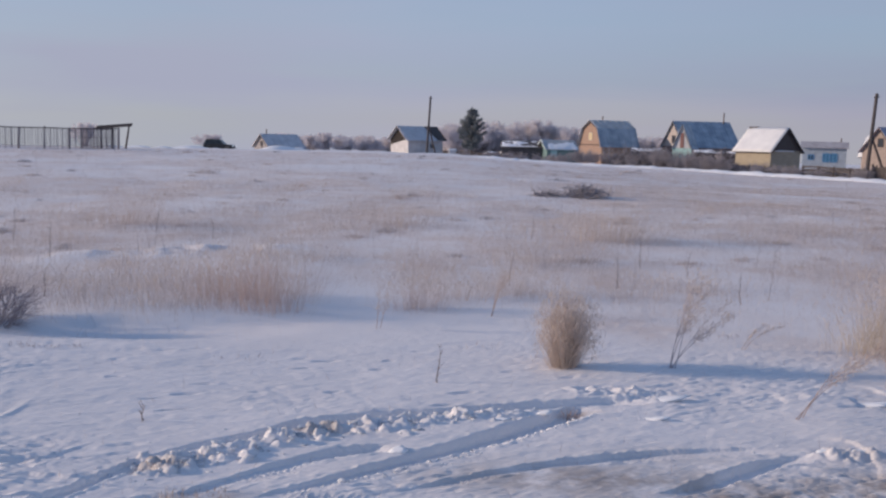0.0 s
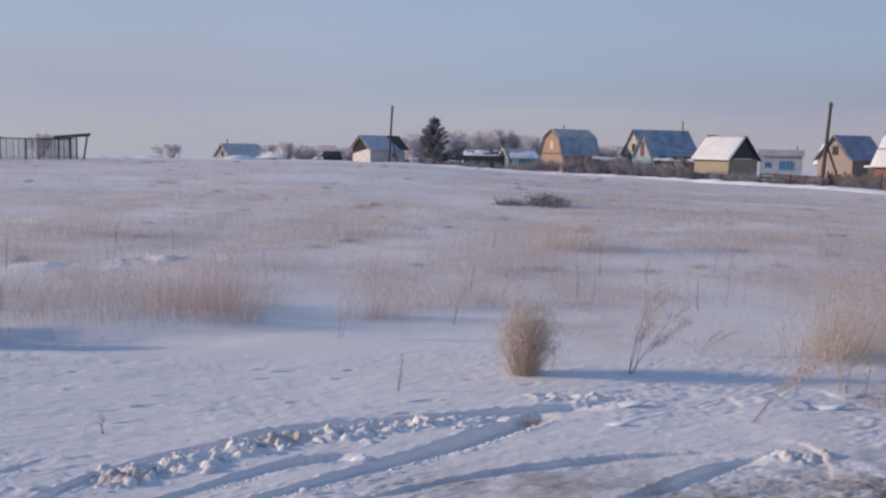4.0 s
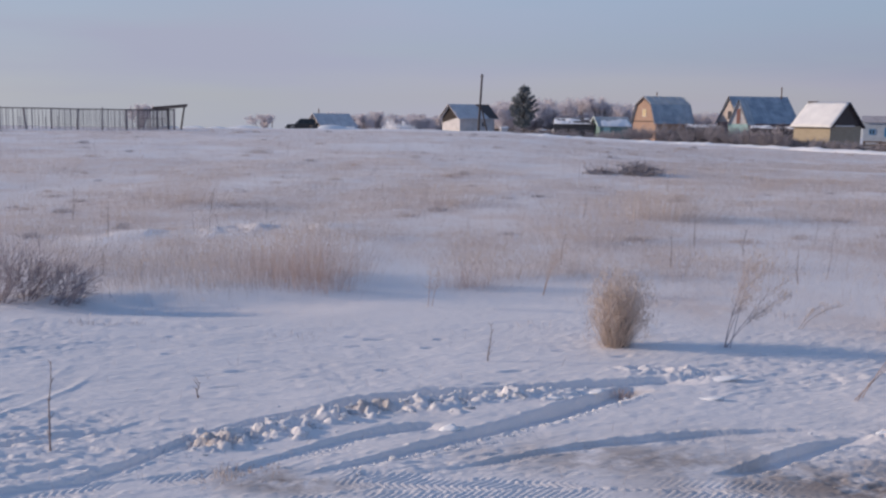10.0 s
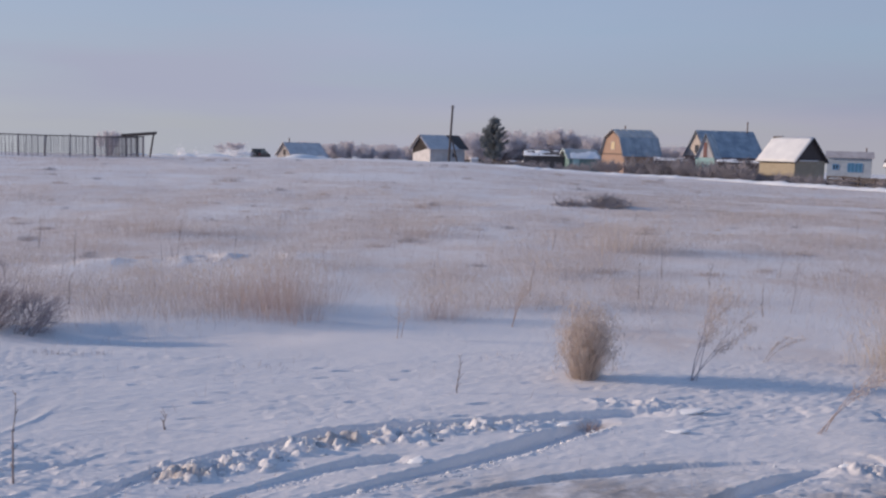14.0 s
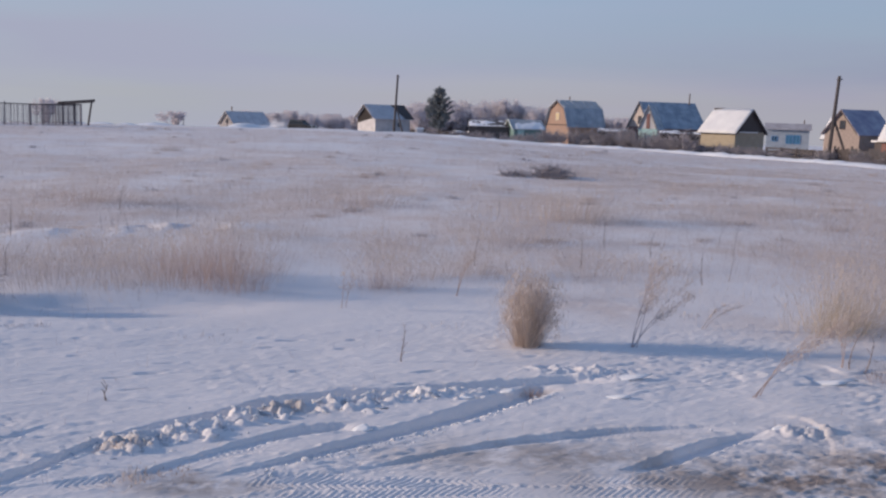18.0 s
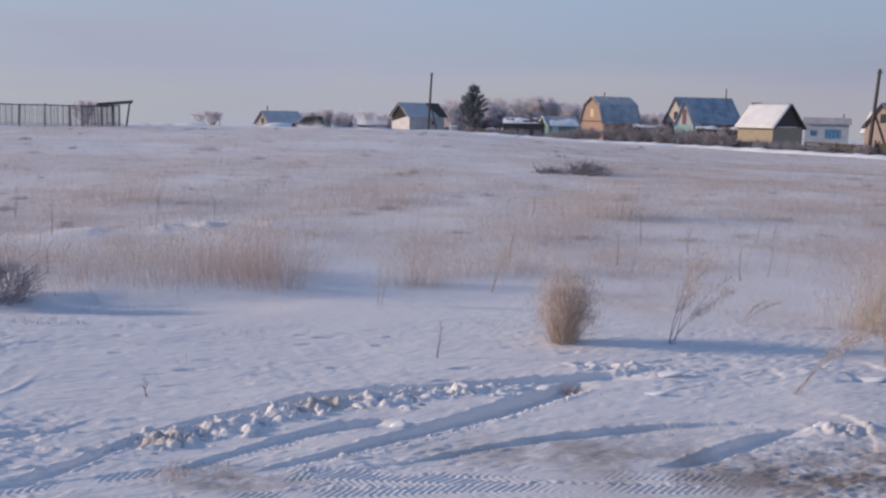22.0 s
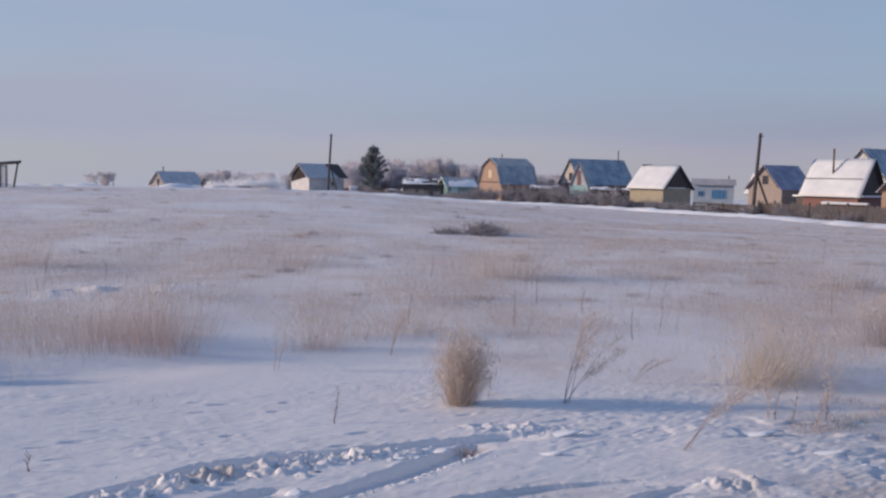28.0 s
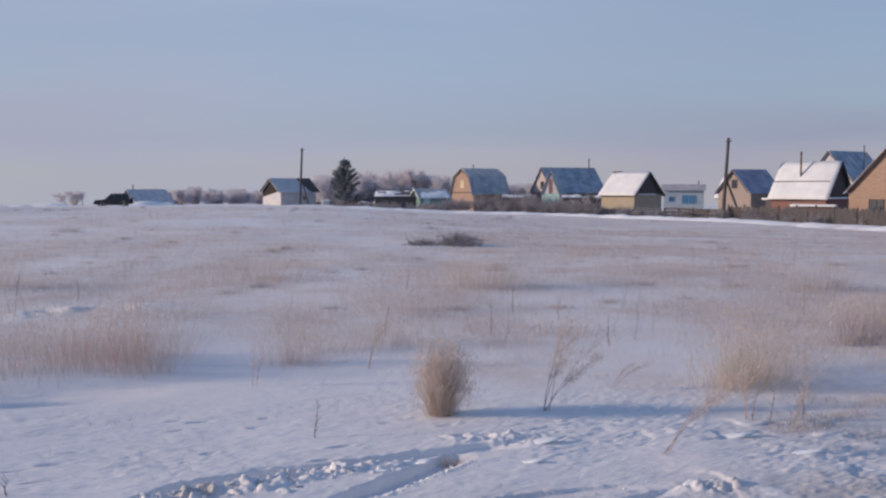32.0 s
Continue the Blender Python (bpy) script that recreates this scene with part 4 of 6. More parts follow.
def village():
    h = house("cabin", pose(-26.5, 147.6, -0.75, 0, 0, 35), "small far cabin with grey sheet roof and stove pipe", 5.6, 5.6, 0.75, 2.6, M["grey_boards"], M["grey_boards"], M["hazed_frosted_roof"])
    window(h, "left", 2.5, 0.85, 0.7, 0.6, M["brown"])
    chimney(h, 0.8, 2.9, 2.3, 3.3)
    h = house("house", pose(-5.3, 139.9, -0.45, 0, 0, 30), "whitewashed house with brown gable and frosted sheet roof", 5.7, 5.5, 2.05, 3.85, M["white_wall"], M["black_boards"], M["hazed_frosted_roof"], over=0.5)
    window(h, "front", 3.6, 0.75, 0.55, 0.6, M["white_wall"])
    part("gable", raw_mesh("gable", *[([(x, y, z) for x in (-0.024, -0.004) for y, z in ((0.1, 2.05), (5.5, 2.05), (5.5, 1.2))]), [(0, 1, 2), (5, 4, 3), (0, 3, 4, 1), (1, 4, 5, 2), (2, 5, 3, 0)]], M["black_boards"]), h)
    # darker piece laid over the right end of the front slope
    k, up = [(3.9, 2.68), (6.16, 2.68), (6.16, -0.36), (4.7, -0.36)], 0.085
    part("dark_sheet", raw_mesh("dark_sheet", *slab(*[(x, y - 0.548 * up, 2.05 + 0.6545 * y + 0.837 * up) for x, y in reversed(k)], 0.05), M["dark"]), h, "dark sheets at the right end of the roof")
    h = house("house", pose(23.7, 148.0, -0.5, 0, 0, 24), "orange board house with blue gambrel sheet roof", 6.4, 6.4, 1.75, 5.5, M["orange"], M["orange"], M["roof_blue"], gambrel=True)
    window(h, "left", 2.75, 2.5, 0.9, 1.1, M["white_wall"]).data.materials[0] = M["curtain"]
    part("belt_board", box_mesh("belt_board", (-0.05, -0.004, 0.1, 6.3, 1.7, 1.85), M["brown"]), h)
    chimney(h, 2.2, 3.4, 5.2, 6.1)
    h = house("house", pose(35.7, 145.6, -0.5, 0, 0, 14), "cream gabled house with a wide blue sheet roof", 8.9, 7.4, 1.85, 5.6, M["dark_brick"], M["cream"], M["roof_blue"])
    window(h, "left", 3.2, 2.3, 1.0, 1.1, M["brown"])
    chimney(h, 8.1, 3.4, 5.0, 7.0)
    h = house("house", pose(34.7, 138.0, -0.4, 0, 0, 58), "narrow porch house with white gable over teal walls", 3.0, 2.7, 1.5, 4.8, M["teal_light"], M["white_wall"], M["roof_blue"], over=0.2)
    part("board", box_mesh("board", (-0.04, -0.004, 1.1, 1.6, 1.5, 3.6), M["redbrick"]), h, "red-brown upright board")
    h = house("house", pose(34.1, 102.4, -1.0, 0, 0, -58), "small yellow board house with thick snow on the roof", 4.7, 4.7, 2.15, 4.5, M["yellow"], M["dark"], M["dark"], snow=0.16, corner="right", seams=False)
    part("ridge_board", box_mesh("ridge_board", (-4.9, -3.7, 2.15, 2.5, 4.40, 4.72), M["planks"], 0.02), h, "bare board along the ridge")
    part("ledge_snow", box_mesh("ledge_snow", (0.02, 0.25, 0.5, 3.4, 2.10, 2.19), M["snow"], 0.02), h, "snow lying on the ledge under the gable")
    h = house("house", pose(44.1, 95.2, -0.9, 0, 0, 17), "pale brick house with violet-blue sheet roof", 3.9, 5.0, 2.3, 4.6, M["brick"], M["brick"], M["roof_violet"], seams=False)
    window(h, "left", 2.1, 2.7, 0.7, 0.8, M["brown"])
    h = house("house", pose(43.3, 78.8, -1.0, 0, 0, -54), "red brick house with a steep snow-covered roof", 5.0, 4.8, 1.95, 5.0, M["redbrick"], M["dark"], M["dark"], snow=0.16, corner="right", seams=False, crease=0.44)
    part("ledge_snow", box_mesh("ledge_snow", (0.02, 0.45, -0.1, 4.9, 1.80, 1.93), M["snow"], 0.03), h, "snow lying on the ledge under the gable")
    chimney(h, -2.9, 1.2, 3.2, 5.9, 0.085)
    h = house("house", pose(58.75, 99.5, -0.9, 0, 0, 26), "large white gabled house with blue sheet roof", 6.4, 8.0, 2.5, 6.8, M["white_wall"], M["white_wall"], M["roof_blue"])
    chimney(h, 3.4, 2.0, 4.4, 7.4, 0.06)
    h = house("house", pose(46.0, 65.4, -1.1, 0, 0, 27), "orange-brown timber house with a broad gable", 6.0, 8.6, 2.6, 6.9, M["orange"], M["orange"], M["roof_violet"])
    window(h, "left", 3.6, 3.1, 1.2, 1.2, M["brown"])
    window(h, "left", 5.6, 0.7, 1.2, 1.2, M["brown"])
    house("house", pose(47.9, 107.6, -0.9, 0, 0, -52), "small far house with a snow-covered roof", 2.2, 3.6, 1.7, 3.9, M["cream"], M["brown"], M["dark"], snow=0.14, corner="right", seams=False)
    # low blue-white cabin with a lean-to roof
    r = thing("cabin", pose(42.9, 117.4, -0.75, 0, 0, -20), "low pale blue cabin with bright blue windows", "house", "houses of the village")
    part("wall", raw_mesh("cabin_wall", *prism([(0, -2.5), (4.9, -2.5), (4.9, 2.3), (0, 2.3)], 0, 3.5), M["blue_wall"]), r)
    part("roof", raw_mesh("cabin_roof", *slab((-0.25, -0.35, 2.28), (5.15, -0.35, 2.24), (5.15, 1.75, 2.95), (-0.25, 1.75, 2.99), 0.08), M["roof_grey"]), r)
    part("roof", raw_mesh("cabin_roof", *slab((-0.25, 1.75, 2.99), (5.15, 1.75, 2.95), (5.15, 3.85, 2.24), (-0.25, 3.85, 2.28), 0.08), M["roof_grey"]), r)
    part("vent_pipe", raw_mesh("vent_pipe", *cyl_data((4.3, 1.9, 2.8), (4.3, 1.9, 3.5), 0.07, 0.07), M["rust"]), r)
    for x, w, z0, z1, m in ((0.7, 0.5, 0.95, 1.45, "pane"), (2.35, 0.6, 0.7, 1.6, "blue_paint"), (3.2, 0.6, 0.7, 1.6, "blue_paint")):
        win = part("window", box_mesh("pane", (x, x + w, -0.02, -0.006, z0, z1), M["blue_pane" if m == "blue_paint" else "pane"]), r)
        part("shutter", raw_mesh("shutter", *joined([box_data(x - 0.1, x, -0.06, -0.004, z0 - 0.05, z1 + 0.05), box_data(x + w, x + w + 0.1, -0.06, -0.004, z0 - 0.05, z1 + 0.05),
             box_data(x, x + w, -0.06, -0.004, z1, z1 + 0.08), box_data(x, x + w, -0.06, -0.004, z0 - 0.1, z0), box_data(x + w / 2 - 0.06, x + w / 2 + 0.06, -0.06, -0.004, z0, z1)]), M["blue_paint"]), win, "bright blue window frame")
    # sheds before the far houses
    r = thing("shed", pose(7.6, 131.7, -0.55, 0, 0, -4), "low grey shed with snow on its roof", "shed", "sheds of the village")
    part("wall", box_mesh("shed_wall", (0, 5.4, 0, 2.6, -2.4, 1.25), M["planks"]), r)
    f = part("roof", raw_mesh("shed_roof", *slab((-0.2, -0.3, 1.27), (5.6, -0.3, 1.27), (5.6, 2.9, 2.15), (-0.2, 2.9, 2.15), 0.07), M["planks"]), r, "sloping board roof")
    part("roof_snow", snow_sheet(-0.15, 5.55, -0.25, 2.85, 1.30, 2.17, 0.18, 1), f, "thin patchy snow")
    part("door", box_mesh("shed_door", (1.4, 2.3, -0.05, -0.004, -0.3, 1.1), M["dark"]), r)
    h = house("shed", pose(13.5, 129.6, -0.75, 0, 0, 13), "teal board shed with a pale grey sheet roof", 4.1, 3.4, 1.45, 2.55, M["teal"], M["teal"], M["roof"], over=0.3, seams=False)
    tagged(h, category="shed", group="sheds of the village")
    part("door", box_mesh("teal_door", (0.5, 1.4, -0.05, -0.004, -0.3, 1.4), M["teal_light"]), h)
    part("fascia", raw_mesh("fascia", *joined([slab((-0.36, -0.2, 1.28), (-0.36, 1.7, 2.50), (-0.36, 1.7, 2.72), (-0.36, -0.2, 1.50), 0.04), slab((-0.36, 1.7, 2.50), (-0.36, 3.6, 1.28), (-0.36, 3.6, 1.50), (-0.36, 1.7, 2.72), 0.04)]), M["teal_pale"]), h, "whitish teal board along the gable edge")
    part("roof_snow", snow_sheet(0.2, 4.3, -0.30, 1.6, 1.40, 2.50, 0.08, 2), h, "thin patchy snow")
    for x, y, turn, L in ((26.2, 137.2, -12, 4.4), (34.0, 133.7, -15, 5.6)):
        r = thing("shed", pose(x, y, -1.25, 0, 0, turn), "low dark lean-to with a snowy roof", "shed", "sheds of the village")
        part("wall", box_mesh("lean_wall", (0, L, 0, 2.2, -2.4, 1.7), M["dark"]), r)
        f = part("roof", raw_mesh("lean_roof", *slab((-0.3, -0.5, 1.74), (L + 0.3, -0.5, 1.70), (L + 0.3, 2.5, 2.08), (-0.3, 2.5, 2.12), 0.07), M["planks"]), r, "sloping board roof")
        part("roof_snow", snow_sheet(-0.25, L + 0.25, -0.45, 2.45, 1.76, 2.13, 0.16, L, -0.01), f, "thin patchy snow")
        part("post", box_mesh("post", (0.1, 0.22, -0.4, -0.28, -0.4, 1.72), M["planks"]), r)
        part("post", box_mesh("post", (L - 0.3, L - 0.18, -0.4, -0.28, -0.4, 1.69), M["planks"]), r)
    r = thing("shed", pose(45.2, 92.2, -1.0, 0, 0, 0), "dark lean-to with a snow cap beside the brick house", "shed", "sheds of the village")
    part("wall", box_mesh("lean_wall", (0, 2.2, 0, 2.0, -1.0, 1.6), M["dark"]), r)
    part("roof", box_mesh("lean_roof", (-0.3, 4.0, -0.3, 2.2, 1.602, 1.75), M["snow"]), r, "flat roof under snow")
    r = thing("shed", pose(40.3, 78.8, -1.1, 0, 0, -35), "low red-painted shed with a snow-covered roof", "shed", "sheds of the village")
    part("wall", box_mesh("red_wall", (0, 3.2, 0, 1.4, -1.0, 1.25), M["redbrick"]), r)
    part("roof", raw_mesh("red_roof", *prism([(-0.2, 1.27), (3.4, 1.27), (3.4, 1.42), (-0.2, 1.48)], -0.3, 1.6), M["snow"]), r, "flat roof under snow")


def utility_pole(x, y, z, h, lean_x, lean_y, strut, label):
    r = thing("utility_pole", pose(x, y, z), label, "utility pole", "utility poles")
    top = (lean_x, lean_y, h)
    part("pole", raw_mesh("pole", *cyl_data((0, 0, -1.0), top, 0.18, 0.13, 10), M["pole"]), r)
    if strut:
        q = 0.52
        part("strut", raw_mesh("strut", *cyl_data((strut, -0.4, -0.9), (lean_x * q, lean_y * q, h * q), 0.13, 0.10, 8), M["pole"]), r, "slanting support pole")
    arm = [cyl_data((lean_x - 0.25, lean_y, h - 0.35), (lean_x + 0.25, lean_y, h - 0.3), 0.03, 0.03, 6)]
    part("hook", raw_mesh("hook", *joined(arm), M["rust"]), r)
    for s in (-0.24, 0.24):
        part("insulator", raw_mesh("insulator", *cyl_data((lean_x + s, lean_y, h - 0.32), (lean_x + s, lean_y, h - 0.16), 0.045, 0.03, 8), M["white_wall"]), r, "white insulator")
    return r


def poles():
    utility_pole(-2.6, 135.9, -0.5, 8.0, 0.45, 0.0, 1.5, "dark wooden pole with a strut beside the whitewashed house")
    utility_pole(36.35, 84.3, -1.1, 7.4, 0.55, 0.1, 2.0, "leaning wooden pole with a strut beside the plank fence")
    utility_pole(-38.1, 70.4, 0.3, 11.0, -0.25, 0.0, 0, "tall weathered wooden pole near the corral")


# ---- trees ----
def grow(rng, height, spread, levels, start=0.0, kids=(4, 6), up=0.5, r0=0.06):
    """Branches of a leafless crown: rows of start, end and radii, level by level."""
    out = []
    stems = [(np.array([0.0, 0.0, start]), np.array([0.0, 0.0, 1.0]), height, r0)]
    for lev in range(levels):
        nxt = []
        for p, d, ln, r in stems:
            steps, q, dd = 3, p.copy(), d.copy()
            pts = [q.copy()]
            for s in range(steps):
                dd = dd + rng.normal(0, 0.12, 3)
                dd /= np.linalg.norm(dd)
                q = q + dd * ln / steps
                pts.append(q.copy())
            for s in range(steps):
                out.append((lev, pts[s], pts[s + 1], r * (1 - 0.28 * s), r * (1 - 0.28 * (s + 1))))
            for k in range(rng.randint(kids[0], kids[1] + 1)):
                t = rng.uniform(0.25, 1.0) * steps
                s = min(steps - 1, int(t))
                b = pts[s] + (pts[s + 1] - pts[s]) * (t - s)
                a = rng.uniform(0, 2 * math.pi)
                side = np.array([math.cos(a), math.sin(a), 0.0])
                nd = dd * up + side * spread + np.array([0, 0, 0.15])
                nd /= np.linalg.norm(nd)
                nxt.append((b, nd, ln * rng.uniform(0.42, 0.68), r * 0.45))
        stems = nxt
    return out


def bare_tree(name, label, seed, height, material, thick=1.0):
    seg = shrub_mesh(seed, height * 0.5, 9, 0.6, height * 0.009, 4)
    root = thing(name, pose(0, 0, 0), label, "tree", "bare trees behind the village")
    low = [s for s in seg if s[0] == 0]
    high = np.percentile([s[2][2] for s in seg], 93)          # no lone leaders above the crown
    top = [s for s in seg if s[0] > 0 and s[2][2] < high]
    for nm, rows, m, f in (("trunk", low, M["grey_bark"], 1.0), ("crown", top, material, thick)):
        V, T = tubes([s[1] for s in rows], [s[2] for s in rows], [max(s[3] * f, 0.026) for s in rows], [max(s[4] * f, 0.020) for s in rows], 4 if nm == "trunk" else 3)
        if nm == "crown":
            rng = np.random.RandomState(seed)
            tip = np.repeat(np.array([s[2] for s in rows]), 7, 0)
            k = len(tip)
            tip = tip + rng.normal(0, 0.16, (k, 3))
            V2, T2 = blades(tip - [0, 0, 0.1], rng.uniform(0.12, 0.34, k), rng.uniform(0.02, 0.05, k), rng.normal(0, 0.6, (k, 2)).clip(-0.9, 0.9), rng)
            V, T = np.vstack([V, V2]), np.vstack([T, np.asarray(T2) + len(V)])
        tagged(part(nm, tri_mesh(nm, V, T, m), root), kind="stuff" if nm == "crown" else "")
    return root


def woods():
    kinds = [bare_tree("tree", "leafless hoar-frosted tree with a round crown", 11 + i, 6.5, M["frost"], 3.0) for i in range(4)]
    rng = np.random.RandomState(5)
    spots = []
    for x0, x1, n, y0, y1, h0, h1 in ((-24, -8, 28, 195, 225, 0.68, 0.98), (-1, 33, 92, 180, 215, 1.15, 1.72), (-8, 1, 13, 185, 210, 0.68, 0.9), (36, 60, 17, 175, 200, 1.0, 1.4), (62, 78, 9, 190, 210, 0.5, 0.75)):
        for i in range(n):
            x = x0 + (x1 - x0) * (i + rng.uniform(0.1, 0.9)) / n
            spots.append((x * 1.5 if y0 > 180 else x, rng.uniform(y0, y1), rng.uniform(h0, h1)))
    for i, (x, y, s) in enumerate(spots):
        m = pose(x, y, gz(x, y) - 0.1, 0, 0, rng.uniform(0, 360)) @ Matrix.Scale(s, 4)
        if i < 4:
            kinds[i].matrix_basis = m
        else:
            k = copy_thing(kinds[i % 4], m)
            k.scale = (s, s, s * rng.uniform(0.85, 1.1))
    for x, y, s, tilt in ((-52.7, 218.0, 0.98, 0), (-47.3, 128.0, 0.92, 1)):
        k = copy_thing(kinds[1], pose(x, y, gz(x, y) - 0.6))
        k.scale = (s * (0.55 if tilt else 1), s * (0.55 if tilt else 1), s)
        tagged(k, "small lone frosted tree on the open snow")


def spruce(x, y, z, h):
    rng = np.random.RandomState(3)
    root = thing("spruce", pose(x, y, z), "dark green spruce beside the whitewashed house", "tree")
    part("trunk", raw_mesh("trunk", *cyl_data((0, 0, -0.6), (0, 0, h), 0.14, 0.02, 8), M["bark"]), root)
    P0, P1, R0, R1 = [], [], [], []
    B, H, W, LN = [], [], [], []
    for k in range(130):
        s = (k / 129) ** 1.05
        zz = 0.7 + s * (h - 1.5)
        reach = (0.62 + 1.5 * s if s < 0.25 else (1 - (s - 0.25) / 0.75) ** 0.75) * 1.75 * rng.uniform(0.40, 1.2) + 0.10
        a = rng.uniform(0, 2 * math.pi)
        d = np.array([math.cos(a), math.sin(a), 0.30 + 0.7 * s + rng.uniform(0, 0.25)])
        p0, p1 = np.array([0, 0, zz]), np.array([0, 0, zz]) + d * reach
        P0.append(p0), P1.append(p1), R0.append(0.035), R1.append(0.01)
        for q in range(int(40 + 130 * min(1, reach / 2.0))):
            u = 1 - rng.uniform(0, 0.85) ** 1.6
            B.append(p0 + (p1 - p0) * u + rng.normal(0, 0.07 + 0.06 * u, 3) * [1, 1, 0.8])
            W.append(rng.uniform(0.04, 0.09))
            H.append(rng.uniform(0.16, 0.36))
            aa = a + rng.uniform(-1.6, 1.6)
            LN.append([math.cos(aa) * rng.uniform(0.1, 0.75), math.sin(aa) * rng.uniform(0.1, 0.75)])
    tagged(part("limb", tri_mesh("limb", *tubes(P0, P1, R0, R1), M["bark"]), root), kind="stuff")
    V, T = blades(np.array(B), np.array(H), np.array(W), np.array(LN), rng)
    tagged(part("crown", tri_mesh("crown", V, T, M["needle"]), root, "dense dark needles"), kind="stuff")


def shrub_mesh(seed, height, stems, fan, r0, levels=3):
    rng = np.random.RandomState(seed)
    rows = []
    for s in range(stems):
        a = rng.uniform(0, 2 * math.pi)
        lean = rng.uniform(0.05, fan)
        seg = grow(rng, height * rng.uniform(0.6, 1.0), 0.55, levels, 0.0, (3, 5), 0.9, r0)
        turn = np.array(Euler((lean * math.sin(a), lean * math.cos(a), 0)).to_matrix())
        off = np.array([rng.normal(0, height * 0.12), rng.normal(0, height * 0.12), -0.03])
        rows += [(l, turn @ p + off, turn @ q + off, a1, b1) for l, p, q, a1, b1 in seg]
    return rows


def shrub(name, x, y, height, stems, fan, r0, material, label, seed, levels=3, group="", minr=0.002, lean=0):
    root = thing(name, pose(x, y, gz(x, y) - 0.02, 0, lean, 0), label, "shrub", group)
    rows = shrub_mesh(seed, height, stems, fan, r0, levels)
    for nm, pick in (("stem", [q for q in rows if q[0] == 0]), ("twig", [q for q in rows if q[0] > 0])):
        V, T = tubes([q[1] for q in pick], [q[2] for q in pick], [max(q[3], minr) for q in pick], [max(q[4], minr * 0.7) for q in pick])
        tagged(part(nm, tri_mesh(nm, V, T, material), root), kind="stuff")
    return root


def hedges():
    """Leafless scrub along the village fence."""
    rng = np.random.RandomState(21)
    kinds = [shrub("shrub", 20, 118, 1.45, 14, 0.7, 0.02, M["scrub"], "dark leafless scrub along the village fence", 40 + i, 3, "scrub along the fence", 0.016) for i in range(3)]
    line = [(2.0, 126.5), (13.0, 119.5), (25.0, 108.5), (32.0, 96.0), (36.6, 84.0), (41.0, 68.0)]
    n = 0
    for (ax, ay), (bx, by) in zip(line[:-1], line[1:]):
        for k in range(26):
            t = (k + rng.uniform(0, 1)) / 26
            x, y = ax + (bx - ax) * t + rng.normal(0, 0.8), ay + (by - ay) * t + rng.uniform(0.3, 5)
            s = rng.uniform(0.6, 1.25)
            m = pose(x, y, gz(x, y) - 0.05, 0, 0, rng.uniform(0, 360))
            if n < 3:
                kinds[n].matrix_basis = m
                k2 = kinds[n]
            else:
                k2 = copy_thing(kinds[n % 3], m)
            s *= (0.45 + 0.55 * min(1, max(0, (x - 12) / 8))) * (1 - 0.5 * min(1, max(0, (x - 28.5) / 2.5)))
            k2.scale = (s * 1.3, s * 1.3, s)
            n += 1


def snow_capped_pile(x, y, half, high, material, label, category):
    """A low stack or tank with snow lying on it."""
    z = gz(x, y)
    r = thing(category, pose(x, y, z, 0, 0, 12), label, category)
    rows = 1 if material == "white_wall" else 5
    for k in range(rows):
        z0, z1 = -0.3 + (high + 0.3) * k / rows, -0.3 + (high + 0.3) * (k + 1) / rows - (0.02 if rows > 1 else 0)
        part("board" if rows > 1 else "body", box_mesh("board", (-half, half, -0.35, 0.35, z0, z1), M[material], 0.05), r)
    part("snow_cap", snow_sheet(-half - 0.04, half + 0.04, -0.38, 0.38, high, high + 0.03, 0.16, x), r, "cap of snow")


# ---- fences ----
def plank_fence(points, height, label, gap=2.2, seed=1):
    rng = np.random.RandomState(seed)
    (x0, y0), (x1, y1) = points
    ln, turn = math.hypot(x1 - x0, y1 - y0), math.degrees(math.atan2(y1 - y0, x1 - x0))
    root = thing("plank_fence", pose(x0, y0, 0, 0, 0, turn), label, "fence", "fences of the village")
    c, s = math.cos(radians(turn)), math.sin(radians(turn))
    k = max(1, round(ln / gap))
    for i in range(k + 1):
        u = ln * i / k
        z = gz(x0 + c * u, y0 + s * u)
        part("post", box_mesh("post", (u - 0.06, u + 0.06, 0.03, 0.15, z - 0.4, z + height * rng.uniform(0.95, 1.08)), M["pole"]), root)
    for i in range(k):
        pieces, u, end = [], ln * i / k + 0.02, ln * (i + 1) / k - 0.02
        while u < end - 0.06:
            w = rng.uniform(0.10, 0.15)
            z = gz(x0 + c * u, y0 + s * u)
            if rng.rand() > 0.07:
                pieces.append(box_data(u, min(u + w, end), -0.025, 0.0, z - 0.15 + rng.uniform(0, 0.08), z + height * rng.uniform(0.80, 1.0)))
            u += w + rng.uniform(0.01, 0.04)
        z = gz(x0 + c * ln * (i + 0.5) / k, y0 + s * ln * (i + 0.5) / k)
        for q in (0.3, 0.75):
            pieces.append(box_data(ln * i / k, ln * (i + 1) / k, 0.0, 0.03, z + height * q, z + height * q + 0.08))
        part("panel", raw_mesh("panel", *joined(pieces), M["planks"] if rng.rand() > 0.4 else M["dark"]), root, "row of weathered planks")["kind"] = "stuff"
    return root


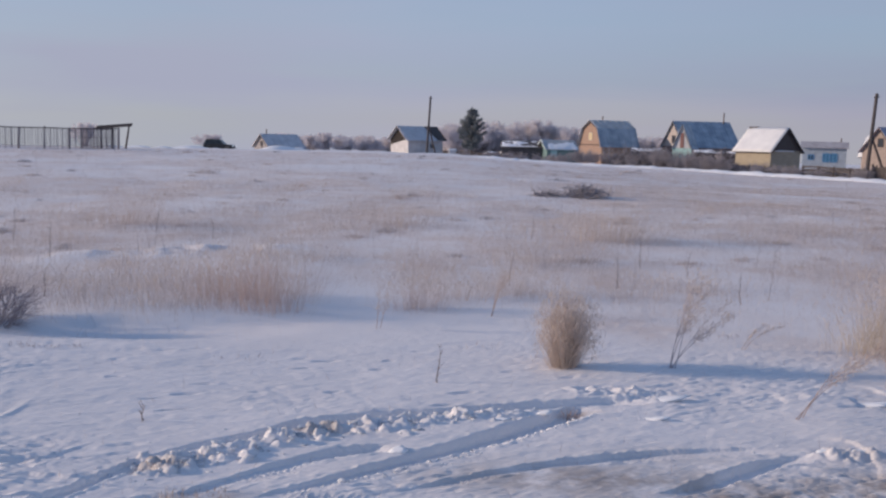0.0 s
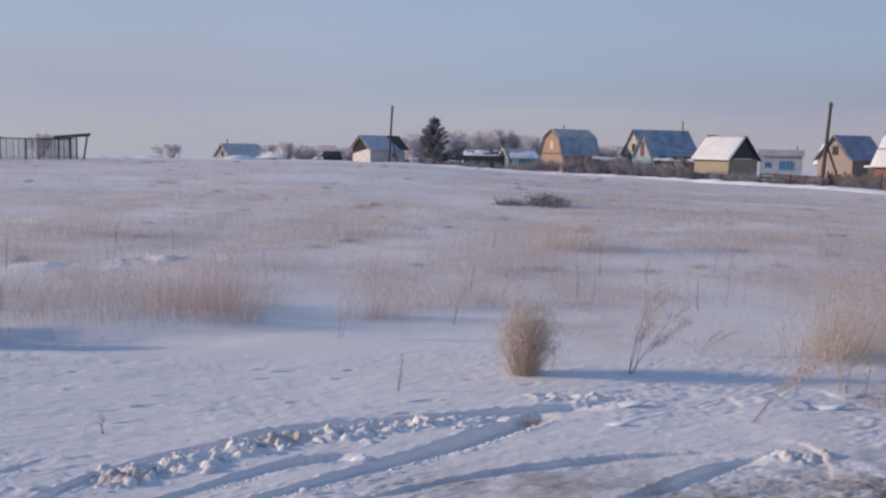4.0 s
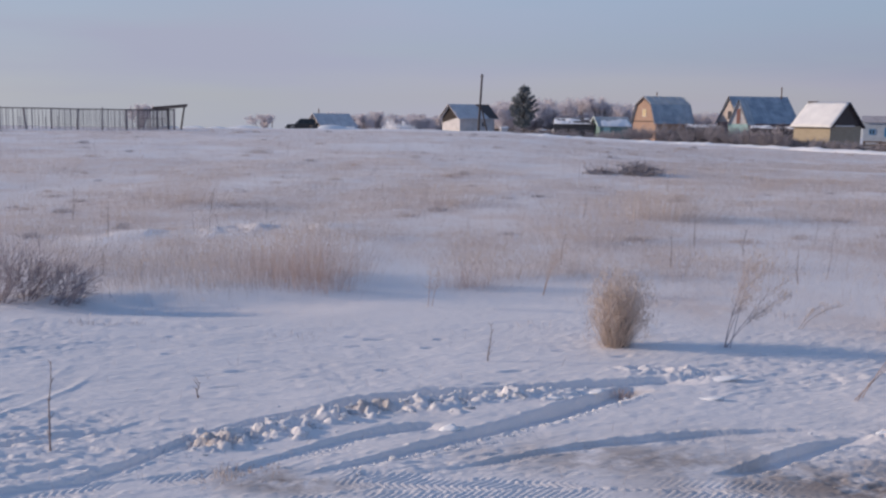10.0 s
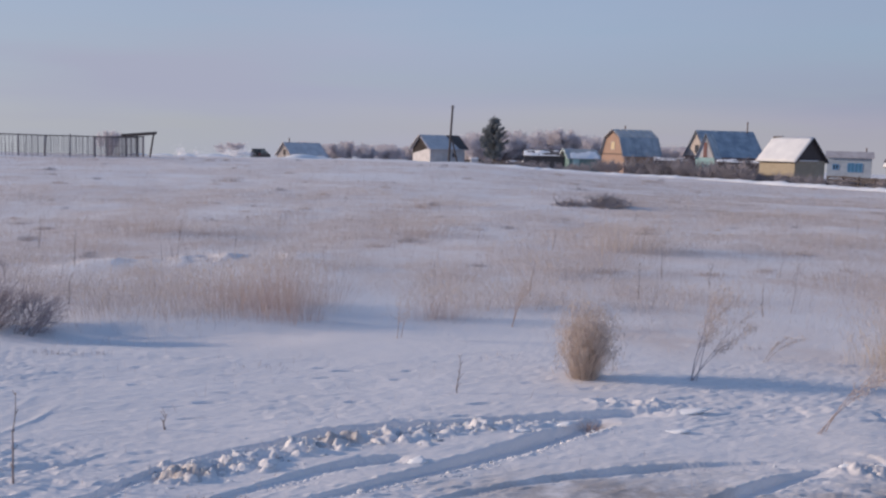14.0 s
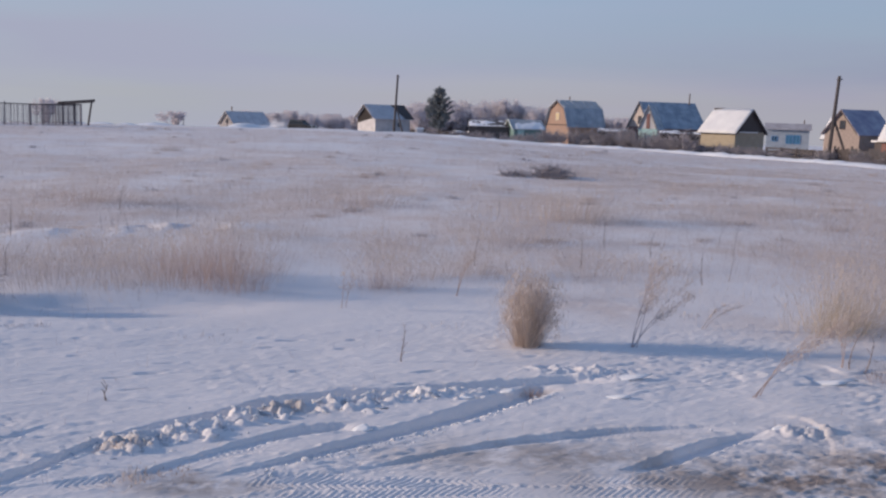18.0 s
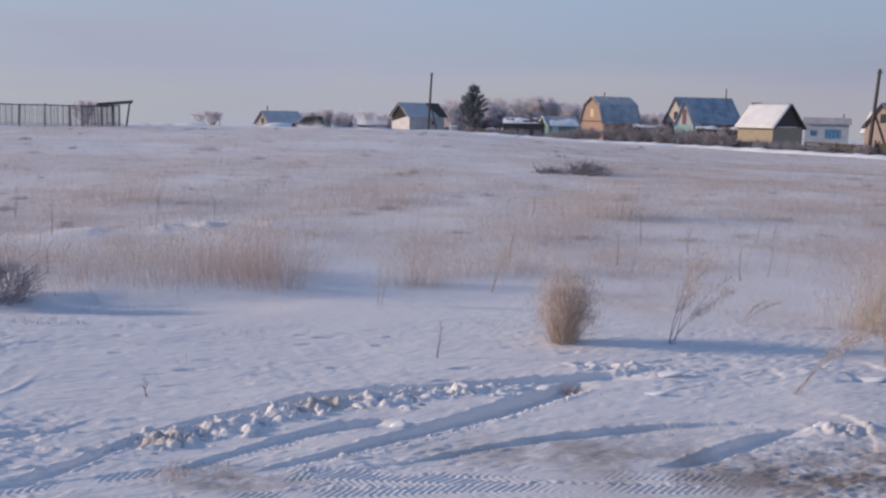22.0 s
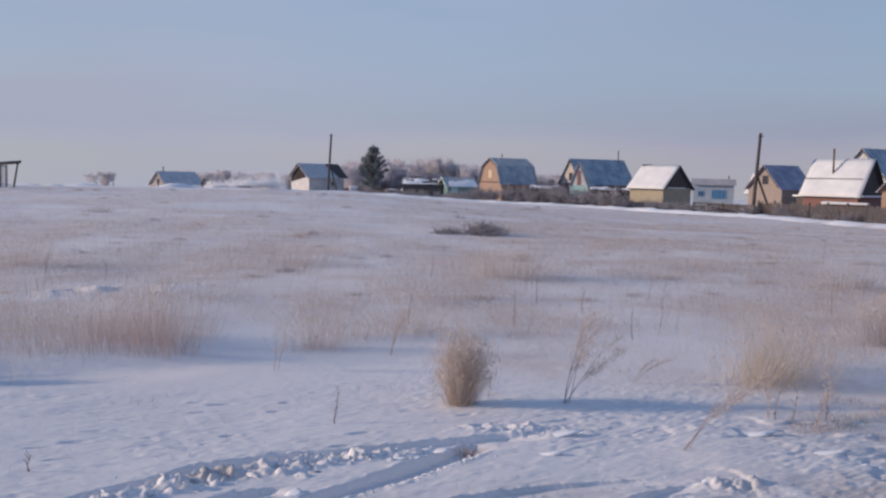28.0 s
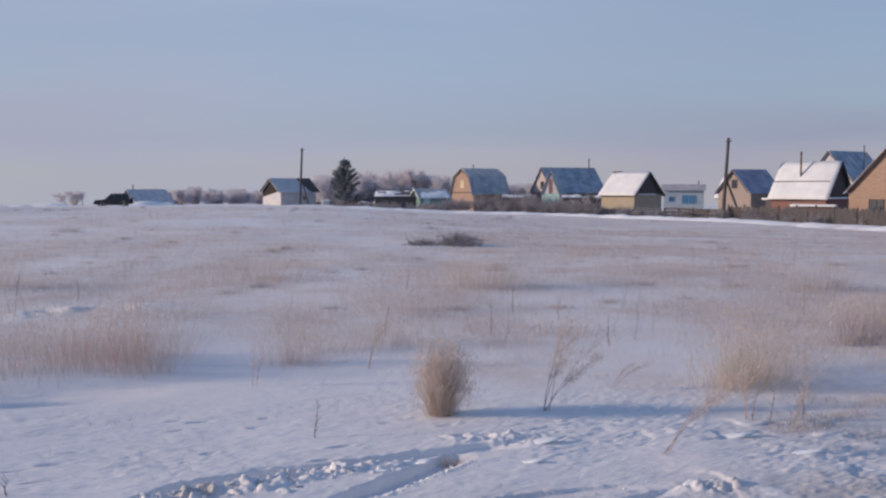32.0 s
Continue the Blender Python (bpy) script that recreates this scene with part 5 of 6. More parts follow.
def rail_fence(points, height, label):
    (x0, y0), (x1, y1) = points
    ln, turn = math.hypot(x1 - x0, y1 - y0), math.degrees(math.atan2(y1 - y0, x1 - x0))
    root = thing("rail_fence", pose(x0, y0, 0, 0, 0, turn), label, "fence", "fences of the village")
    c, s = math.cos(radians(turn)), math.sin(radians(turn))
    k = max(1, round(ln / 2.0))
    zs = [gz(x0 + c * ln * i / k, y0 + s * ln * i / k) for i in range(k + 1)]
    for i in range(k + 1):
        u = ln * i / k
        part("post", box_mesh("post", (u - 0.08, u + 0.08, -0.08, 0.08, zs[i] - 0.3, zs[i] + height), M["dark"], 0.02), root)
    for i in range(k):
        for q in (0.25, 0.62, 0.93):
            part("rail", raw_mesh("rail", *cyl_data((ln * i / k, -0.1, zs[i] + height * q), (ln * (i + 1) / k, -0.1, zs[i + 1] + height * q), 0.07, 0.06, 6), M["dark"]), root)
    return root


def corral():
    """Wire and slat corral with a canopy at its end."""
    x0, y0, x1, y1 = -56.0, 70.0, -27.5, 82.3
    ln, turn = math.hypot(x1 - x0, y1 - y0), math.degrees(math.atan2(y1 - y0, x1 - x0))
    root = thing("corral_fence", pose(x0, y0, 0, 0, 0, turn), "old corral fence of dark posts, thin slats and a top rail", "fence")
    c, s = math.cos(radians(turn)), math.sin(radians(turn))
    rng = np.random.RandomState(8)
    base = lambda u: gz(x0 + c * u, y0 + s * u)
    k = 16
    hh = 1.75
    for i in range(k + 1):
        u = ln * i / k
        z = base(u)
        th = 0.06 if i % 2 else 0.085
        part("post", raw_mesh("post", *cyl_data((u, 0, z - 0.4), (u + rng.normal(0, 0.04), 0, z + hh * rng.uniform(0.96, 1.06)), th, th * 0.9, 7), M["corral"]), root)
        if i < k:
            z2 = base(u + ln / k)
            part("rail", raw_mesh("rail", *cyl_data((u, -0.05, z + hh * 0.97), (u + ln / k, -0.05, z2 + hh * 0.97), 0.045, 0.04, 6), M["dark"]), root)
            for q in range(3):
                w = u + ln / k * (q + 1) / 4
                part("slat", box_mesh("slat", (w - 0.022, w + 0.022, -0.02, 0.02, base(w) - 0.2, base(w) + hh * rng.choice([0.95, 0.95, 0.6])), M["corral"]), root)
            bars = []
            thick = 13 if i > 10 else 7
            for q in range(thick):
                w = u + ln / k * (q + rng.uniform(0.2, 0.8)) / thick
                bars.append(box_data(w - 0.02, w + 0.02, -0.006, 0.006, base(w) - 0.1, base(w) + hh * 0.94))
            for q in np.linspace(0.15, 0.9, 7):
                bars.append(cyl_data((u, 0.01, z + hh * q), (u + ln / k, 0.01, z2 + hh * q), 0.011, 0.011, 3))
            part("mesh_panel", raw_mesh("mesh_panel", *joined(bars), M["corral"]), root, "rusty wire and lath filling")["kind"] = "stuff"
    # canopy
    zx, zy = -29.4, 83.4
    z = gz(zx, zy)
    r = thing("canopy", pose(zx, zy, z, 0, 0, 20), "open lean-to canopy on thin posts at the corral's end", "shelter")
    part("roof", raw_mesh("canopy_roof", *slab((-0.3, -0.6, 1.86), (2.6, -0.6, 2.14), (2.6, 1.6, 1.96), (-0.4, 1.6, 1.66), 0.08), M["dark"]), r)
    part("snow", snow_sheet(-0.2, 1.6, -0.5, 1.4, 1.92, 1.74, 0.10, 5, 0.097), r, "thin snow on the canopy")
    for x, y, tx, h in ((0.0, -0.4, 0.0, 1.86), (0.0, 1.4, 0.0, 1.68), (1.95, -0.4, 0.4, 2.08), (1.95, 1.4, 0.4, 1.92)):
        part("post", raw_mesh("post", *cyl_data((x, y, -0.5), (x + tx, y, h), 0.06, 0.05, 7), M["dark"]), r)
    lath = [box_data(-1.6 + 0.11 * i, -1.6 + 0.11 * i + 0.05, -0.47, -0.44, -0.3, 1.75) for i in range(23)]
    lath += [box_data(-1.7, 0.95, -0.44, -0.42, z0, z0 + 0.06) for z0 in (0.2, 0.9, 1.6)]
    part("lath_panel", raw_mesh("lath_panel", *joined(lath), M["corral"]), r, "weathered lath panel")["kind"] = "stuff"
    part("gate_post", box_mesh("gate_post", (0.82, 1.05, -0.52, -0.36, -0.5, 1.80), M["dark"], 0.03), r, "thick dark post")


village()
poles()
spruce(3.8, 139.9, -0.65, 7.1)
hedges()
woods()
plank_fence([(37.0, 84.6), (41.6, 68.0)], 1.45, "weathered plank fence along the snowy lane", seed=3)
plank_fence([(41.6, 68.0), (46.0, 52.0)], 1.45, "weathered plank fence at the lane's near end", seed=4)
plank_fence([(36.4, 95.0), (38.6, 86.5)], 1.0, "low dark plank fence behind the log rails", seed=5)
rail_fence([(34.1, 92.9), (36.7, 84.9)], 1.05, "dark log rail fence beside the pole")
plank_fence([(20.0, 119.0), (34.0, 101.0)], 0.8, "low sunken plank fence behind scrub", seed=6)
plank_fence([(-0.2, 136.6), (7.6, 131.2)], 0.75, "low dark plank fence between house and sheds", seed=7)
snow_capped_pile(1.0, 135.6, 0.55, 0.85, "white_wall", "small whitewashed tank beside the house", "tank")
snow_capped_pile(6.3, 133.8, 0.9, 0.75, "planks", "stack of grey boards under a cap of snow", "woodpile")
snow_capped_pile(8.3, 133.0, 0.8, 0.85, "planks", "stack of grey boards under a cap of snow", "woodpile")
corral()


def lane_bank():
    """The ploughed snow that lines the lane before the fences."""
    line = np.array([(4.0, 121.0), (12.0, 115.3), (25.0, 103.6), (34.2, 81.8), (38.0, 64.6), (42, 45)], float)
    V, F, n = [], [], 0
    for a, b in zip(line[:-1], line[1:]):
        d = (b - a) / np.linalg.norm(b - a)
        side = np.array([-d[1], d[0]])
        for k in range(40):
            c = a + (b - a) * k / 40
            h = 0.11 + 0.12 * float(vnoise(np.array([n * 0.31]), np.array([3.0]))[0]) + 0.10 * float(vnoise(np.array([n * 0.9]), np.array([8.0]))[0])
            h *= 0.6 + 0.4 * min(1, max(0, (c[1] - 60) / 30))
            for q, up in ((-1.1, -0.15), (-0.75, 0.25 * h), (-0.35, 0.8 * h), (0.05, h), (0.5, 0.7 * h), (1.0, -0.15)):
                p = c + side * q
                V.append((p[0], p[1], gz(*p) + up))
            n += 1
    F = [(i * 6 + j, i * 6 + j + 1, (i + 1) * 6 + j + 1, (i + 1) * 6 + j) for i in range(n - 1) for j in range(5)]
    tagged(new("snow_bank", raw_mesh("snow_bank", V, F, M["snow"], True)), "long low bank of ploughed snow along the lane", "snow bank")


lane_bank()
snow_heap("snow_bank", -23.6, 138.0, 3.4, 1.4, 0.75, 8, "snow bank lying before the far cabin", 1)
for i, (x, y, a, h) in enumerate(((-37.0, 118.0, 2.2, 0.55), (-33.5, 116.0, 1.6, 0.45), (-31.0, 119.0, 2.6, 0.5), (-41.5, 121.0, 2.4, 0.6), (-28.5, 121.0, 1.5, 0.4))):
    snow_heap("snow_bank", x, y, a, a * 0.5, 0.7 * h, 10 * i, "low wind-blown hummock of snow on the crest", 10 + i)
for x, y in ((-33.2, 140.0), (-32.2, 139.0), (-24.6, 131.0)):
    stake = new("stake", raw_mesh("stake", *cyl_data((0, 0, -0.4), (0.05, 0, 1.3), 0.06, 0.045, 7), M["pole"]))
    stake.matrix_basis = pose(x, y, gz(x, y))
    tagged(stake, "thin wooden stake standing in the snow", "stake", "stakes on the crest")
snow_heap("snow_bank", -21.0, 139.5, 1.8, 1.0, 0.55, -5, "low snow bank beside the far cabin", 2)


# ---- plants of the field ----
def ground_blades(name, label, n, rng, r0, r1, az0, az1, hmin, hmax, width, material, keep, lean=0.25, drift=(0.12, 0.0)):
    """Dry grass over the field, as one growth."""
    r = np.exp(rng.uniform(math.log(r0), math.log(r1), n))
    a = np.radians(rng.uniform(az0, az1, n))
    x, y = r * np.sin(a), r * np.cos(a)
    ok = rng.rand(n) < keep(x, y, r)
    x, y, r = x[ok], y[ok], r[ok]
    base = np.column_stack([x, y, ground_z(x, y) - 0.01])
    k = len(x)
    h = rng.uniform(hmin, hmax, k) * rng.uniform(0.5, 1, k)
    ln = rng.normal(0, lean, (k, 2)) + np.array(drift)
    ln *= np.minimum(1, 0.8 / (np.linalg.norm(ln, axis=1, keepdims=True) + 1e-6))
    V, T = blades(base, h, width * np.maximum(0.6, r / 14.0) * rng.uniform(0.6, 1.4, k), ln, rng)
    ob = new(name, tri_mesh(name, V, T, material))
    return tagged(ob, label, "grass", kind="stuff")


def field_grass():
    rng = np.random.RandomState(12)
    open_snow = lambda x, y: 1 - smooth_step(8.9, 8.2, y + 0.5 * vnoise(x * 0.9, y * 0.9)) * smooth_step(9, 3, np.abs(x))
    far = lambda x, y, r: patch(x, y) ** 1.5 * (1 - lane(x, y)) * (1 - hollow(x, y)) * open_snow(x, y) * smooth_step(8, 10.5, y) * (1 - smooth_step(95, 118, r))
    ground_blades("dry_grass", "thin dry grass standing through the snow of the field", 430000, rng, 8.5, 112, -32, 36, 0.03, 0.16, 0.0019, M["straw"], far, 0.75)
    ground_blades("grey_dry_grass", "thin grey grass on the lower side of the field", 150000, rng, 8.2, 75, 3, 36, 0.04, 0.20, 0.0020, M["grey_grass"], lambda x, y, r: np.maximum(far(x, y, r), 0.35 * smooth_step(7.4, 8.6, y)) * smooth_step(1.5, 7, x), 0.65)
    ground_blades("tall_dry_grass", "scattered taller dry stalks on the field", 9000, rng, 9, 90, -32, 36, 0.20, 0.50, 0.0022, M["grey_grass"], lambda x, y, r: patch(x + 40, y) ** 3 * smooth_step(8, 11, y) * (1 - lane(x, y)) * (1 - hollow(x, y)), 0.16)
    ground_blades("sparse_stubble", "sparse stubble pricking through the near snow", 1500, rng, 4.2, 9.5, -28, 30, 0.03, 0.12, 0.003, M["straw"], lambda x, y, r: patch(x * 4, y * 4) ** 2, 0.4)


def tuft(name, x, y, n, height, spread, width, material, label, seed, fan=0.35, flat=1.0, category="grass clump", bow=(0.0, 0.0), heads=None, bend=0.5):
    """A clump of stalks, with loose seed heads where they show."""
    rng = np.random.RandomState(seed)
    root = thing(name, pose(x, y, gz(x, y) - 0.02), label, category)
    off = rng.normal(0, 1, (n, 2)) * [spread, spread * flat]
    base = np.column_stack([off, ground_z(x + off[:, 0], y + off[:, 1]) - gz(x, y)])
    ln = off / (spread + 1e-6) * fan * 0.5 + rng.normal(0, fan * 0.4, (n, 2)) + np.array(bow)
    ln *= np.minimum(1, 0.85 / (np.linalg.norm(ln, axis=1, keepdims=True) + 1e-6))
    h = height * rng.uniform(0.55, 1.0, n) * np.exp(-0.12 * ((off / spread) ** 2).sum(1))
    V, T = blades(base, h, np.full(n, width) * rng.uniform(0.6, 1.4, n), ln, rng, bend)
    tagged(part("straw", tri_mesh("straw", V, T, material), root), kind="stuff")
    if heads:
        tip = V.reshape(-1, 5, 3)[:, 4]
        pick = rng.rand(n) < 0.6
        src = np.repeat(tip[pick], heads, 0) + rng.normal(0, 0.022, (pick.sum() * heads, 3)) * [1, 1, 1.6]
        k = len(src)
        V, T = blades(src, np.full(k, 0.035) * rng.uniform(0.5, 1.5, k), np.full(k, 0.0032), rng.normal(0, 0.5, (k, 2)).clip(-0.6, 0.6), rng)
        tagged(part("seed_head", tri_mesh("seed_head", V, T, M["tussock"]), root, "feathery pale seed heads"), kind="stuff")
    return root


def weed(x, y, height, bow, label, seed, stems=3, material=None, lush=6, fan=(0.5, 1.1)):
    """A branched dry weed that leans with the wind."""
    rng = np.random.RandomState(seed)
    root = thing("dry_weed", pose(x, y, gz(x, y) - 0.02), label, "weed")
    P0, P1, B, S0, S1 = [], [], [], [], []
    for s in range(stems):
        p, d = np.array([rng.normal(0, 0.015), rng.normal(0, 0.015), 0.0]), np.array([bow * rng.uniform(*fan), rng.normal(0, 0.15), 1.0])
        ln = height * rng.uniform(0.75, 1.0)
        for k in range(9):
            d = d + np.array([bow * 0.10, 0, -0.02]) + rng.normal(0, 0.05, 3)
            d /= np.linalg.norm(d)
            q = p + d * ln / 9
            P0.append(p), P1.append(q)
            if k > 2:
                for b in range(rng.randint(2, 5)):
                    a = rng.uniform(0, 2 * math.pi)
                    e = d * 0.8 + np.array([math.cos(a), math.sin(a), 0.2]) * 0.6 + np.array([bow * 0.9, 0, -0.05])
                    e /= np.linalg.norm(e)
                    m = q + e * ln * rng.uniform(0.08, 0.28)
                    S0.append(q), S1.append(m)
                    for w in range(lush):
                        B.append(q + (m - q) * rng.uniform(0.3, 1.05) + rng.normal(0, 0.014, 3))
            p = q
    for i in range(stems):
        cut = slice(9 * i, 9 * i + 9)
        part("stem", raw_mesh("stem", *bent_stem([*P0[cut], P1[cut][-1]], 0.0036, 0.0008), material or M["reed"]), root)
    k = len(S0)
    tagged(part("branch", tri_mesh("branch", *tubes(S0, S1, [0.0010] * k, [0.0006] * k), material or M["reed"]), root), kind="stuff")
    B = np.array(B)
    k = len(B)
    V, T = blades(B, rng.uniform(0.008, 0.028, k), rng.uniform(0.002, 0.005, k), rng.normal(0, 0.4, (k, 2)).clip(-0.6, 0.6), rng)
    tagged(part("seed_head", tri_mesh("seed_head", V, T, M["tussock"]), root, "small pale seed heads"), kind="stuff")
    return root


def twig(x, y, height, label, seed, lean=0.05):
    rng = np.random.RandomState(seed)
    root = thing("bare_twig", pose(x, y, gz(x, y) - 0.02), label, "twig")
    P0, P1, S0, S1 = [], [], [], []
    p = np.zeros(3)
    for k in range(5):
        q = p + np.array([lean * height / 5 + rng.normal(0, 0.009), rng.normal(0, 0.006), height / 5])
        P0.append(p), P1.append(q)
        for s in rng.choice([-1, 1], 2):
            ln = rng.uniform(0.008, 0.03) if rng.rand() < 0.8 else rng.uniform(0.04, 0.07)
            S0.append(q), S1.append(q + np.array([s * ln * 0.6, rng.normal(0, 0.01), ln]))
        p = q
    part("stem", raw_mesh("stem", *bent_stem([*P0, P1[-1]], 0.006, 0.0018), M["bare"]), root)
    k = len(S0)
    tagged(part("shoot", tri_mesh("shoot", *tubes(S0, S1, [0.0026] * k, [0.0016] * k), M["bare"]), root), kind="stuff")
    return root


def dark_stems(root):
    """Bare darker stems that stick out of the tussock on its lee side."""
    rng = np.random.RandomState(64)
    n = 46
    base = np.column_stack([rng.uniform(0.0, 0.07, n), rng.normal(0, 0.03, n), np.zeros(n)])
    lean = np.column_stack([rng.uniform(0.12, 0.50, n), rng.normal(0, 0.14, n)])
    V, T = blades(base, rng.uniform(0.24, 0.46, n), rng.uniform(0.003, 0.0055, n), lean, rng, 0.6)
    tagged(part("stem", tri_mesh("stem", V, T, M["bare"]), root, "bare dark stems on the lee side"), kind="stuff")


def field_plants():
    tussock = tuft("grass_tussock", 0.885, 7.02, 1500, 0.58, 0.036, 0.0026, M["tussock"], "dense dome-shaped tussock of pale dry grass", 1, 0.38, 0.9, heads=7, bend=0.35, bow=(0.03, 0.0))
    dark_stems(tussock)
    for i, (x, y, n, h, s) in enumerate(((-1.66, 8.74, 150, 0.64, 0.14), (-1.95, 8.84, 150, 0.64, 0.18), (-1.45, 8.84, 110, 0.36, 0.08), (-1.72, 9.2, 300, 0.68, 0.17), (-1.95, 9.5, 320, 0.68, 0.24), (-1.62, 9.8, 200, 0.62, 0.24), (-2.3, 9.3, 260, 0.52, 0.24))):
        tuft("reed_clump", x, y, n, h, s, 0.0018, M["reed"], "russet dry reeds on the lip of a snow ledge", 30 + i, 0.42, 0.7, heads=5)
    for i, (x, y, n, h, s) in enumerate(((-2.35, 8.82, 340, 0.42, 0.24), (-2.8, 8.72, 340, 0.36, 0.28), (-3.3, 8.62, 340, 0.34, 0.28), (-2.6, 9.7, 300, 0.42, 0.4), (-3.4, 9.8, 300, 0.42, 0.4), (-4.2, 9.3, 300, 0.40, 0.3), (-3.1, 10.8, 260, 0.42, 0.5), (-4.6, 10.4, 260, 0.42, 0.4))):
        tuft("grass_clump", x, y, n, h, s, 0.0017, M["grey_grass"], "pale greyish dry grass on the lip of a snow ledge", 130 + i, 0.60, 0.9, heads=3)
    for i, (x, y, n, h, s, m) in enumerate(((-0.25, 9.3, 260, 0.40, 0.16, "reed"), (0.15, 10.0, 300, 0.34, 0.25, "straw"), (0.75, 10.2, 260, 0.34, 0.25, "straw"), (3.62, 7.85, 320, 0.60, 0.18, "yellow_grass"), (3.88, 8.15, 300, 0.72, 0.22, "tussock"), (4.3, 8.4, 260, 0.55, 0.25, "tussock"),
                                          (5.62, 9.6, 380, 0.58, 0.15, "scrub"), (5.95, 9.8, 600, 0.56, 0.22, "reed"), (5.75, 9.75, 160, 0.6, 0.2, "plum_twig"), (2.7, 16.0, 900, 0.72, 0.5, "tussock"), (1.6, 13.2, 300, 0.35, 0.4, "straw"), (-5.5, 17.0, 700, 0.5, 0.6, "straw"), (-1.0, 18.0, 600, 0.45, 0.6, "straw"), (8.2, 15.0, 500, 0.5, 0.35, "grey_grass"))):
        tuft("grass_clump", x, y, n, h, s, 0.0018 * max(1, y / 10), M[m], "loose clump of dry straw-coloured grass on the snow", 50 + i, 0.5, 0.7, bow=(0.15, 0.0), heads=6)
    tuft("grass_clump", 3.50, 7.7, 420, 0.66, 0.17, 0.0018, M["yellow_grass"], "bent clump of yellowed dry grass on the snow", 64, 0.42, 0.7, bow=(0.45, 0.0), heads=7)
    shrub("grey_shrub", -3.68, 7.98, 0.36, 30, 0.85, 0.0045, M["plum_twig"], "dark leafless shrub by the snow hollow", 70, 3, "", 0.0012, 24)
    shrub("grey_shrub", -4.25, 7.85, 0.50, 34, 0.85, 0.0045, M["plum_twig"], "dark leafless shrub at the field's edge", 71, 3, "", 0.0013, 20)
    shrub("grey_shrub", -3.98, 8.05, 0.42, 34, 0.85, 0.0045, M["plum_twig"], "dark leafless shrub before the reeds", 72, 3, "", 0.0013, 20)
    weed(1.67, 7.02, 0.70, 0.40, "dry branched weed leaning over the snow", 80, 6, M["plum_twig"], 20, (0.0, 1.35))
    weed(2.42, 7.75, 0.36, 0.5, "low dry weed leaning over the snow", 87, 2, M["bare"], 5)
    weed(2.15, 5.80, 0.82, 0.52, "long arched dry weed with pale seed heads", 81, 3, M["reed"], 16)
    weed(3.43, 10.25, 0.55, 0.03, "upright dry weed on the open snow", 82, 1, M["bare"], 2)
    weed(3.05, 6.6, 0.42, 0.1, "thin upright dry weed at the field's edge", 83, 2)
    weed(3.35, 6.45, 0.38, 0.15, "short dry weed beside the bent grass", 84, 2)
    weed(-0.55, 8.3, 0.4, 0.1, "thin dry weed on clean snow", 85, 2)
    weed(0.45, 9.0, 0.5, 0.3, "dry weed before the field grass", 86, 3)
    for i, (x, y, n) in enumerate(((-2.7, 13.3, 26), (-2.1, 12.9, 26), (1.4, 12.4, 3), (4.2, 13.5, 4), (-3.7, 13.2, 22))):
        tuft("dark_stalks", x, y, n, 0.40, 0.38, 0.0045, M["bare"], "few dark upright weed stalks above the snow", 170 + i, 0.32, 0.9, category="weed", heads=4)
    for i, (x, y, h) in enumerate(((1.95, 10.9, 0.42), (2.6, 12.8, 0.40), (3.1, 6.55, 0.26), (3.18, 6.5, 0.24), (3.5, 6.6, 0.24), (-1.7, 5.38, 0.10))):
        twig(x, y, h, "thin dark bare twig in the snow", 190 + i, 0.03)
    for i, (x, y, n) in enumerate(((3.35, 6.45, 120), (3.6, 6.75, 110), (3.75, 6.1, 80), (2.5, 8.2, 40), (3.9, 7.2, 90), (0.35, 7.6, 30), (-1.5, 6.95, 26))):
        tuft("dead_grass", x, y, n, 0.09, 0.16, 0.005, M["grey_grass"] if i % 2 else M["bare"], "flattened dark dead grass on crusted snow", 210 + i, 0.85, 0.5)
    for i, (x, y) in enumerate(((3.25, 6.28), (3.5, 6.42), (3.76, 6.6), (4.0, 6.75), (4.25, 7.0), (4.5, 7.15), (4.3, 6.5), (3.9, 8.0))):
        tuft("dead_grass", x, y, 130, 0.11, 0.11, 0.0028, M["yellow_grass"] if i % 3 else M["reed"], "low yellowed dead grass on crusted snow", 250 + i, 0.8, 0.5)
    for i, (x, y) in enumerate(((-3.02, 6.98), (-2.86, 7.0), (-2.70, 7.08), (-3.1, 7.03))):
        tuft("dead_grass", x, y, 26, 0.085, 0.05, 0.003, M["bare"], "few dark broken stalks in the snow hollow", 270 + i, 0.9, 0.5)
    far_twigs = np.random.RandomState(19)
    for i in range(14):
        d, a = math.exp(far_twigs.uniform(math.log(9.5), math.log(24))), radians(far_twigs.uniform(-27, 31))
        twig(d * math.sin(a), d * math.cos(a), far_twigs.uniform(0.28, 0.55), "thin dark weed stalk standing on the field", 400 + i, far_twigs.uniform(-0.05, 0.12))
    tuft("churned_straw", -1.08, 4.30, 300, 0.05, 0.13, 0.0035, M["rust_straw"], "rust-brown straw torn up by the wheels", 230, 1.2, 0.5)
    tuft("churned_straw", -1.38, 4.60, 120, 0.05, 0.06, 0.003, M["rust_straw"], "rust-brown straw torn up by the wheels", 231, 1.2, 0.5)
    twig(-0.04, 6.47, 0.26, "short bare twig in the snow", 90, -0.02)
    twig(-2.095, 4.38, 0.44, "thin bare sapling stuck in the snow", 91, 0.08)
    tuft("grass_tuft", 0.77, 5.82, 60, 0.13, 0.03, 0.005, M["reed"], "small brown tuft beside the rut", 95, 0.7)
